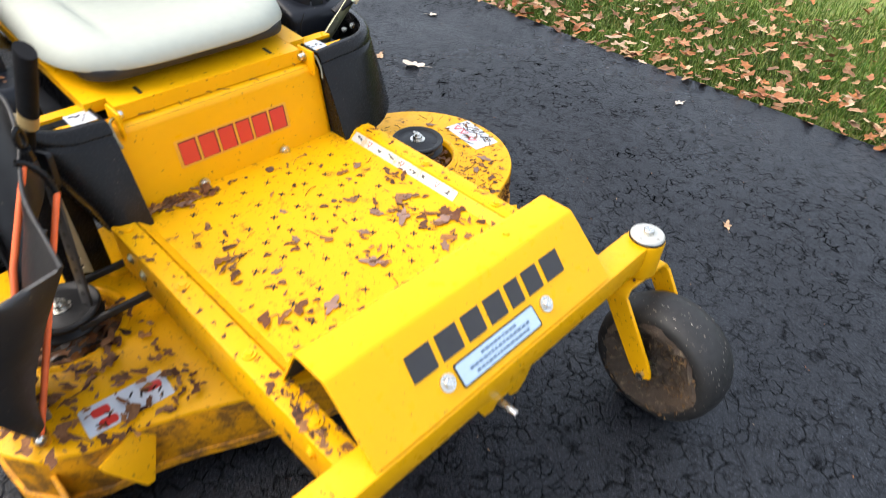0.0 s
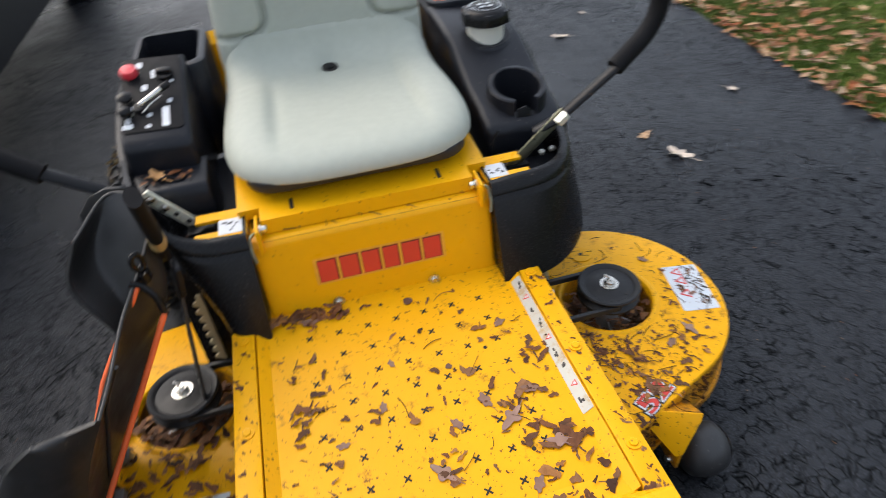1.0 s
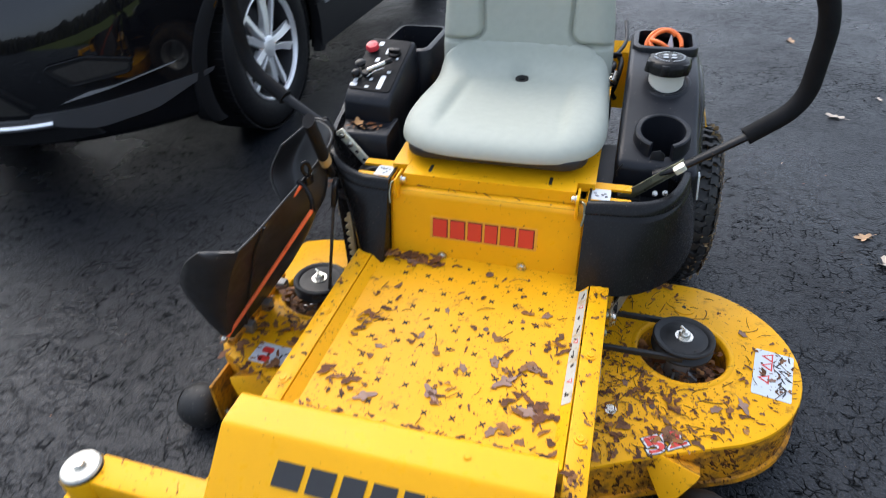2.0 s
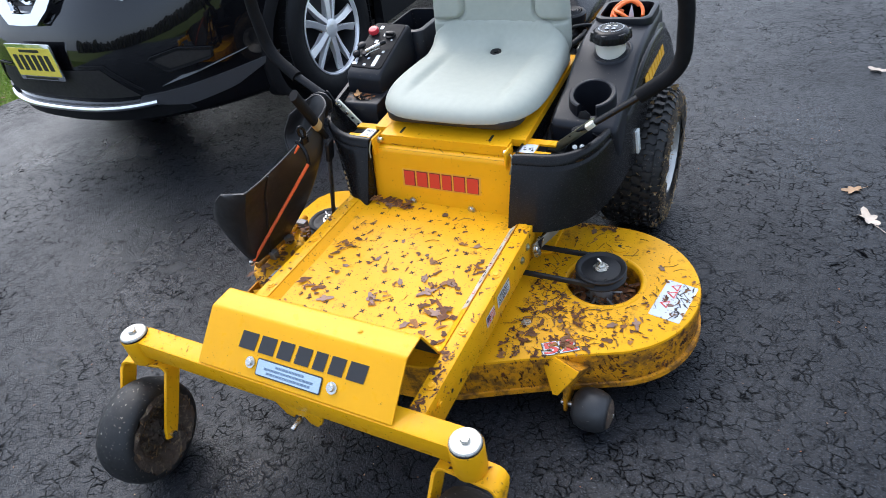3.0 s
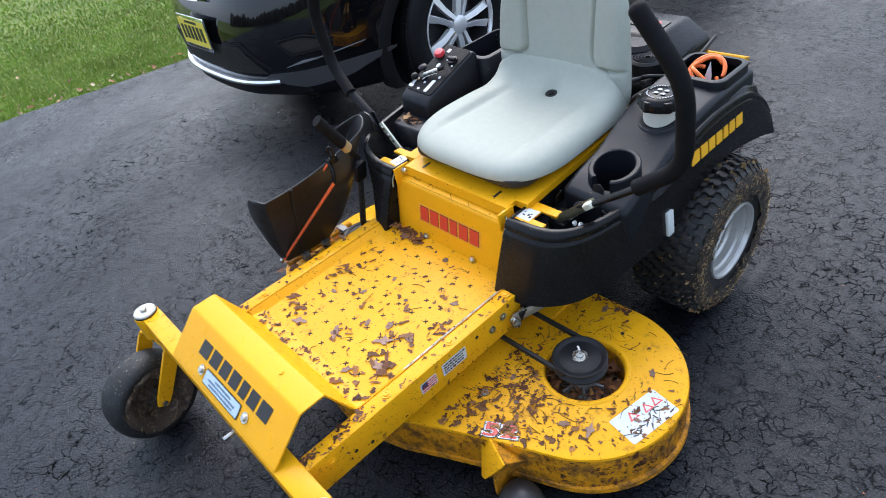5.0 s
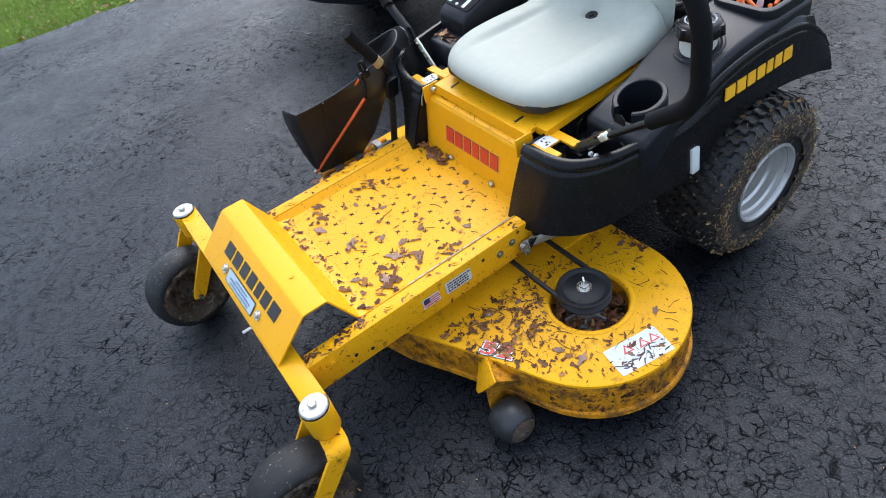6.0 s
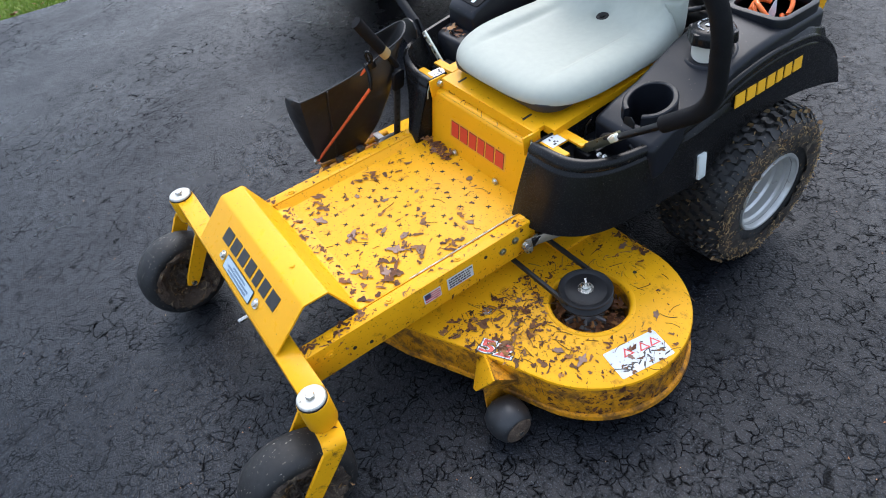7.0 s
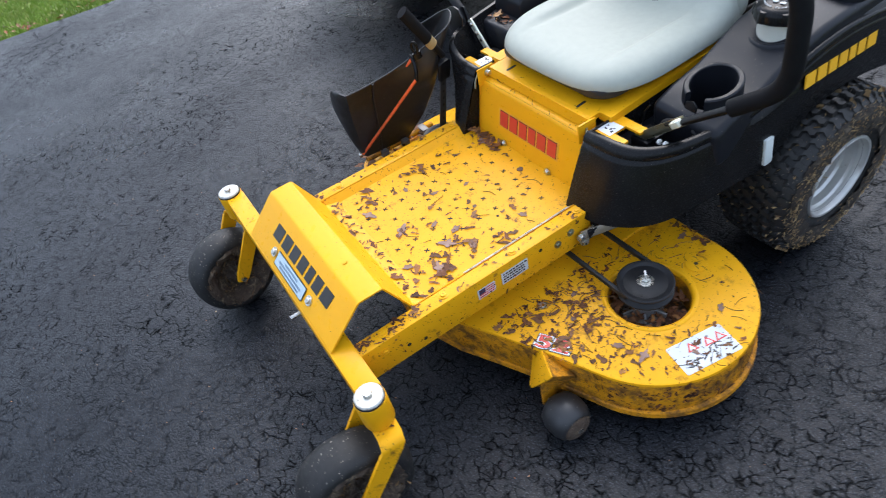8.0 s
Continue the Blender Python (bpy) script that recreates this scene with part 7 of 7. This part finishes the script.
# hood edge, windows, cladding, wells
for s in (-1, 1):
    for (y, z), name in zip(HUBS, ("front", "rear")):
        b = bmesh.new()
        rows = []
        for k in range(33):
            t = radians(-22 + 224 * k / 32)
            c, n_ = math.cos(t), math.sin(t)
            rows.append([(s * (x + 0.92 * min(1.0, (max(0.05, y + c * r) / 0.6) ** 0.3125) - 0.92), y + c * r, max(0.20, z + n_ * r)) for r, x in ((0.428, 0.895), (0.432, 0.918), (0.462, 0.928), (0.484, 0.922), (0.488, 0.88), (0.428, 0.88))])
        part("wheel_arch_trim", loft(rows, bm=b), CAR_CLAD, car, "dark grey wheel-arch cladding", 40)
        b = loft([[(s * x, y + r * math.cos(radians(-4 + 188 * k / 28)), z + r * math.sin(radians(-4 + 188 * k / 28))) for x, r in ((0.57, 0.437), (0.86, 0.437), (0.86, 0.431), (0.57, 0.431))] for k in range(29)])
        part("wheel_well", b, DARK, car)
    b = loft([[(s * 0.86, y, 0.21), (s * 0.925, y, 0.22), (s * 0.932, y, 0.34), (s * 0.926, y, 0.42), (s * 0.90, y, 0.42)] for y in (1.36, 3.24)])
    sill = part("rocker_cladding", b, CAR_CLAD, car, "dark grey rocker cladding")
    part("sill_strip", box(*sorted((s * 0.925, s * 0.934)), 1.44, 3.22, 0.405, 0.420, 0.003), CAR_SATIN, sill, "thin satin trim strip")
    win = [[(1.72, 1.06), (2.30, 1.07), (2.30, 1.50), (2.10, 1.48)], [(2.36, 1.07), (3.20, 1.09), (3.20, 1.53), (2.36, 1.52)], [(3.27, 1.09), (3.95, 1.13), (3.72, 1.46), (3.27, 1.52)]]
    for o in win:
        pts = []
        for y, z in o:
            k = (z - 1.05) / 0.55
            pts.append((s * (0.892 - 0.235 * k), y, z))
        b = bmesh.new()
        loft([[Vector(p) + Vector((s * d, 0, 0)) for p in pts] for d in (-0.02, 0.008)], bm=b)
        part("side_window", b, TINTED, car, "dark side window")
    for y0, y1 in ((1.58, 2.62), (2.64, 3.40)):
        part("door_handle", box(*sorted((s * 0.915, s * 0.945)), y1 - 0.24, y1 - 0.06, 0.93, 0.965, 0.008), CAR_PAINT, car)
    for y in (1.52, 2.63, 3.42):
        part("door_gap", box(*sorted((s * 0.915, s * 0.9215)), y - 0.003, y + 0.003, 0.44, 0.98), DARK, car)
    part("wing_mirror", merged(None, box(-0.06, 0.06, -0.05, 0.05, -0.06, 0.06, 0.03, 3), pose(s * 1.02, 1.75, 1.10)), CAR_PAINT, car)
b = loft([[(-0.70, 1.40, 1.145), (0.70, 1.40, 1.145), (0.60, 2.02, 1.572), (-0.60, 2.02, 1.572)], [(-0.70, 1.385, 1.155), (0.70, 1.385, 1.155), (0.60, 2.01, 1.582), (-0.60, 2.01, 1.582)]])
part("windshield", b, TINTED, car, "dark windshield")


def hood_ring(x):
    a = abs(x) / 0.8
    lift = min(1.0, max(0.0, (abs(x) - 0.30) / 0.25))
    lift = lift * lift * (3 - 2 * lift)
    ze = 0.893 + 0.055 * lift
    ye = nose_y(x, ze) - 0.045 * (1 - lift) - 0.006
    back = 0.46 * a**3
    return [(x, ye + 0.03, ze - 0.012), (x, ye, ze - 0.004), (x, ye + 0.004, ze + 0.008), (x, max(ye + 0.03, 0.215 + back), max(ze + 0.02, 0.950)), (x, max(ye + 0.09, 0.34 + 0.38 * a**3), 0.987), (x, 0.62 + 0.2 * a**3, 1.022 - 0.02 * a * a), (x, 1.30, 1.10 - 0.03 * a * a), (x, 1.30, 1.0), (x, ye + 0.12, ze - 0.012)]


b2 = loft([hood_ring(0.80 * k / 20) for k in range(-20, 21)])
part("hood", b2, CAR_PAINT, car, "glossy black hood", 60)

# grille, badge, lamps, bumper details
grille = part("grille", nose_panel([(-0.46, 0.835), (-0.16, 0.760), (0.16, 0.760), (0.46, 0.835)], [(-0.52, 0.925), (-0.2, 0.935), (0.2, 0.935), (0.52, 0.925)], 0.002, 0.03, 24, 5), DARK, car, "black honeycomb grille")
bb = bmesh.new()
for k in range(26):
    for j in range(7):
        x, z = -0.49 + k * 0.039 + (j % 2) * 0.0195, 0.715 + j * 0.032
        if z < 0.770 + max(0, abs(x) - 0.16) * 0.25 or abs(x) > 0.44:
            continue
        m = plane_frame((x, nose_y(x, z) - 0.003, z), (1, 0, 0), (0, 0, 1))
        own = lathe([(0.017, 0.0), (0.0175, 0.006), (0.013, 0.006), (0.0135, 0.0)], 6, m)
        merged(bb, own)
part("grille_mesh", bb, BLACK_STEEL, grille, "black honeycomb mesh", 30)
for s in (-1, 1):
    lo = [(0.0, 0.696), (0.10, 0.700), (0.170, 0.752), (0.238, 0.850), (0.290, 0.930)]
    hi = [(0.0, 0.738), (0.066, 0.742), (0.112, 0.792), (0.158, 0.862), (0.190, 0.930)]
    part("chrome_arm", nose_panel([(s * x, z) for x, z in lo], [(s * x, z) for x, z in hi], 0.034, 0.01, 24, 4), CHROME, grille, "chrome V-shaped grille arm", 50)
m = plane_frame((0, nose_y(0, 0.83) - 0.012, 0.83), (1, 0, 0), (0, 0.33, 1))
b = lathe([(0.074, 0.0), (0.076, 0.010), (0.070, 0.014), (0.060, 0.010), (0.059, 0.0)], 40, m)
part("round_badge", b, CHROME, grille, "round chrome badge", 50)
part("badge_bar", prism(round_rect(-0.082, 0.082, -0.015, 0.015, 0.004, 3), 0.0, 0.014, 0.003, m=m), CHROME, grille)
for s in (-1, 1):
    lo = [(0.44, 0.775), (0.52, 0.755), (0.62, 0.785), (0.74, 0.825), (0.86, 0.865)]
    hi = [(0.455, 0.800), (0.56, 0.885), (0.66, 0.925), (0.76, 0.945), (0.88, 0.940)]
    lo, hi = [(s * x, z) for x, z in lo], [(s * x, z) for x, z in hi]
    lampo = part("headlamp", nose_panel(lo, hi, 0.004, 0.0, 20, 4), LAMP_IN, car, "clear headlamp with bright reflector", 60)
    for k, (x, z, r) in enumerate(((0.60, 0.850, 0.034), (0.72, 0.888, 0.028))):
        b = lathe([(r, 0.0), (r * 1.05, 0.014), (r * 0.9, 0.020), (r * 0.6, 0.008), (0.002, 0.012)], 28, plane_frame((s * x, nose_y(x, z) - 0.004, z), (1, 0.8 * s, 0), (0, 0.3, 1)))
        part("projector", b, CHROME, lampo, "round chrome projector", 50)
    part("turn_signal", nose_panel([(s * 0.77, 0.865), (s * 0.83, 0.885)], [(s * 0.77, 0.915), (s * 0.83, 0.925)], 0.012, 0.0, 4, 2), AMBER, lampo, "amber turn signal")
    for k in range(7):
        x = 0.53 + 0.042 * k
        z = 0.772 + 0.34 * max(0, x - 0.54)
        part("daytime_lamp", rod((s * x, nose_y(x, z) - 0.012, z), (s * x, nose_y(x, z) + 0.004, z), 0.010, seg=10), CHROME, lampo, "small clear daytime lamp")
    # fog lamp recess
    fo = [(0.560, 0.520), (0.605, 0.458), (0.735, 0.470)]
    fl_hi = [(0.568, 0.530), (0.655, 0.545), (0.745, 0.512)]
    fog = part("fog_lamp_frame", nose_panel([(s * x, z) for x, z in fo], [(s * x, z) for x, z in fl_hi], 0.010, 0.01, 12, 2), CAR_CLAD, car, "dark diamond fog-lamp frame", 40)
    rim_line = [(s * x, nose_y(x, z) - 0.014, z) for x, z in fo + fl_hi[::-1] + fo[:1]]
    part("fog_rim", tube(rounded_path(rim_line, 0.012, 4), 0.0035, 8), CAR_CLAD, fog, "satin rim", 60)
    part("fog_insert", nose_panel([(s * 0.575, 0.512), (s * 0.615, 0.470), (s * 0.73, 0.480)], [(s * 0.585, 0.520), (s * 0.655, 0.533), (s * 0.745, 0.497)], 0.012, 0.0, 10, 2), DARK, fog)
    part("fog_blade", nose_panel([(s * 0.56, 0.402), (s * 0.68, 0.425), (s * 0.82, 0.462)], [(s * 0.63, 0.428), (s * 0.69, 0.433), (s * 0.825, 0.467)], 0.010, 0.0, 12, 1), CAR_SATIN, fog, "thin satin blade")
    part("lower_trim", nose_panel([(s * 0.45, 0.345), (s * 0.62, 0.295), (s * 0.76, 0.318), (s * 0.88, 0.392)], [(s * 0.47, 0.372), (s * 0.62, 0.378), (s * 0.76, 0.392), (s * 0.885, 0.406)], 0.014, 0.01, 16, 3), CAR_GREY, car, "satin grey lower bumper trim", 50)
    part("bumper_crease", nose_panel([(s * 0.24, 0.520), (s * 0.36, 0.515), (s * 0.48, 0.395)], [(s * 0.24, 0.526), (s * 0.365, 0.524), (s * 0.49, 0.400)], 0.006, 0.0, 12, 1), CAR_CLAD, car)
part("lower_grille", nose_panel([(-0.46, 0.375), (0.46, 0.375)], [(-0.34, 0.505), (0.34, 0.505)], 0.003, 0.0, 20, 3), DARK, car, "dark lower intake")
part("chrome_strip", tube([(x, nose_y(x, 0.33) - 0.012, 0.322 + 0.06 * x * x) for x in [0.52 * k / 20 for k in range(-20, 21)]], 0.0, 12, flat=(0.020, 0.014)), CHROME, car, "bright chrome lower strip", 60)
part("skid_lip", nose_panel([(-0.62, 0.268), (0, 0.250), (0.62, 0.268)], [(-0.60, 0.318), (0, 0.302), (0.60, 0.318)], 0.008, 0.01, 24, 3), CAR_CLAD, car, "dark lower lip", 50)
pm = plane_frame((-0.158, -0.026, 0.468), (1, 0, 0), (0, 0.03, 1))
pl = part("number_plate", prism(round_rect(0, 0.316, 0, 0.163, 0.008, 3), -0.004, 0.004, 0.001, m=pm), CHROME, car, "silver-framed plate")
part("plate_face", prism(round_rect(0.008, 0.308, 0.020, 0.145, 0.006, 3), 0.004, 0.0052, m=pm), PLATE, pl, "pale yellow plate face")
for k in range(6):
    u = 0.030 + k * 0.044
    part("plate_bar", prism(round_rect(u, u + 0.030, 0.045, 0.115, 0.004, 2), 0.0052, 0.0062, m=pm), BLACK_INK, pl)
part("plate_bar", prism(round_rect(0.09, 0.23, 0.126, 0.138, 0.002, 2), 0.0052, 0.0062, m=pm), BLACK_INK, pl)
part("plate_bar", prism(round_rect(0.04, 0.27, 0.005, 0.016, 0.002, 2), 0.0045, 0.0055, m=pm), BLACK_INK, pl)


def road_wheel(x, y, s):
    c = Vector((x, y, 0.352))
    ax = Matrix.Translation(c) @ Matrix.Rotation(radians(90 * s), 4, "Y")
    prof = [(0.222, -0.10), (0.235, -0.112), (0.285, -0.118), (0.325, -0.112), (0.345, -0.096), (0.3535, -0.06), (0.355, 0), (0.3535, 0.06), (0.345, 0.096), (0.325, 0.112), (0.285, 0.118), (0.235, 0.112), (0.222, 0.10)]
    tyre = part("car_tyre", lathe(prof, 72, ax), CAR_TYRE, car, "black road tyre", 50)
    bb = bmesh.new()
    for k in range(70):
        t = math.tau * k / 70
        own = box(0.349, 0.3562, -0.0138, 0.0138, -0.105, -0.062, 0.0)
        merged(bb, own, ax @ Matrix.Rotation(t, 4, "Z"))
        own = box(0.349, 0.3562, -0.0138, 0.0138, 0.062, 0.105, 0.0)
        merged(bb, own, ax @ Matrix.Rotation(t, 4, "Z"))
    tagged(part("tread", bb, CAR_TYRE, tyre, "fine road tread", smooth=30), kind="stuff")
    rim = part("alloy_rim", lathe([(0.226, 0.098), (0.228, 0.110), (0.221, 0.112), (0.214, 0.102), (0.213, 0.092)], 64, ax), ALLOY, tyre, "silver alloy rim", 40)
    part("rim_barrel", lathe([(0.214, 0.096), (0.206, 0.06), (0.200, -0.09), (0.222, -0.10)], 64, ax), ALLOY_DARK, rim, "dark rim barrel", 40)
    part("brake_disc", rod(ax @ Vector((0, 0, 0.0)), ax @ Vector((0, 0, 0.02)), 0.15, seg=40), ALLOY_DARK, rim)
    # added black disc in place of the shade seen between the spokes
    part("rim_shade_disc", rod(ax @ Vector((0, 0, -0.03)), ax @ Vector((0, 0, -0.02)), 0.202, seg=40), DARK, rim)
    for k in range(5):
        t = math.tau * k / 5 + 0.25
        for d in (-1, 1):
            o = [(0.030, d * 0.003), (0.030, d * 0.026), (0.120, d * 0.041), (0.213, d * 0.072), (0.217, d * 0.032), (0.120, d * 0.012)]
            o = o if d < 0 else o[::-1]
            b = bmesh.new()
            low = [b.verts.new((u, v, 0.055 + 0.02 * u / 0.2)) for u, v in o]
            top = [b.verts.new((u, v, 0.100 - 0.30 * (abs(v) - 0.010))) for u, v in o]
            b.faces.new(top)
            b.faces.new(low[::-1])
            for i in range(6):
                j = (i + 1) % 6
                b.faces.new((low[i], low[j], top[j], top[i]))
            bmesh.ops.recalc_face_normals(b, faces=b.faces)
            bevelled(b, 0.0015, 1, 40)
            part("spoke", merged(None, b, ax @ Matrix.Rotation(t, 4, "Z")), ALLOY, rim)
    part("hub_cap", lathe([(0.045, 0.085), (0.046, 0.100), (0.036, 0.106), (0.002, 0.108)], 32, ax), ALLOY, rim, "round silver hub cap", 40)
    for k in range(5):
        t = math.tau * (k + 0.5) / 5 + 0.25
        part("lug_nut", hexbolt(ax @ Vector((0.057 * math.cos(t), 0.057 * math.sin(t), 0.07)), ax.to_3x3() @ Vector((0, 0, 1)), 0.010, 0.018), CHROME, rim)


for s in (-1, 1):
    for y, z in HUBS:
        road_wheel(s * 0.790, y, s)
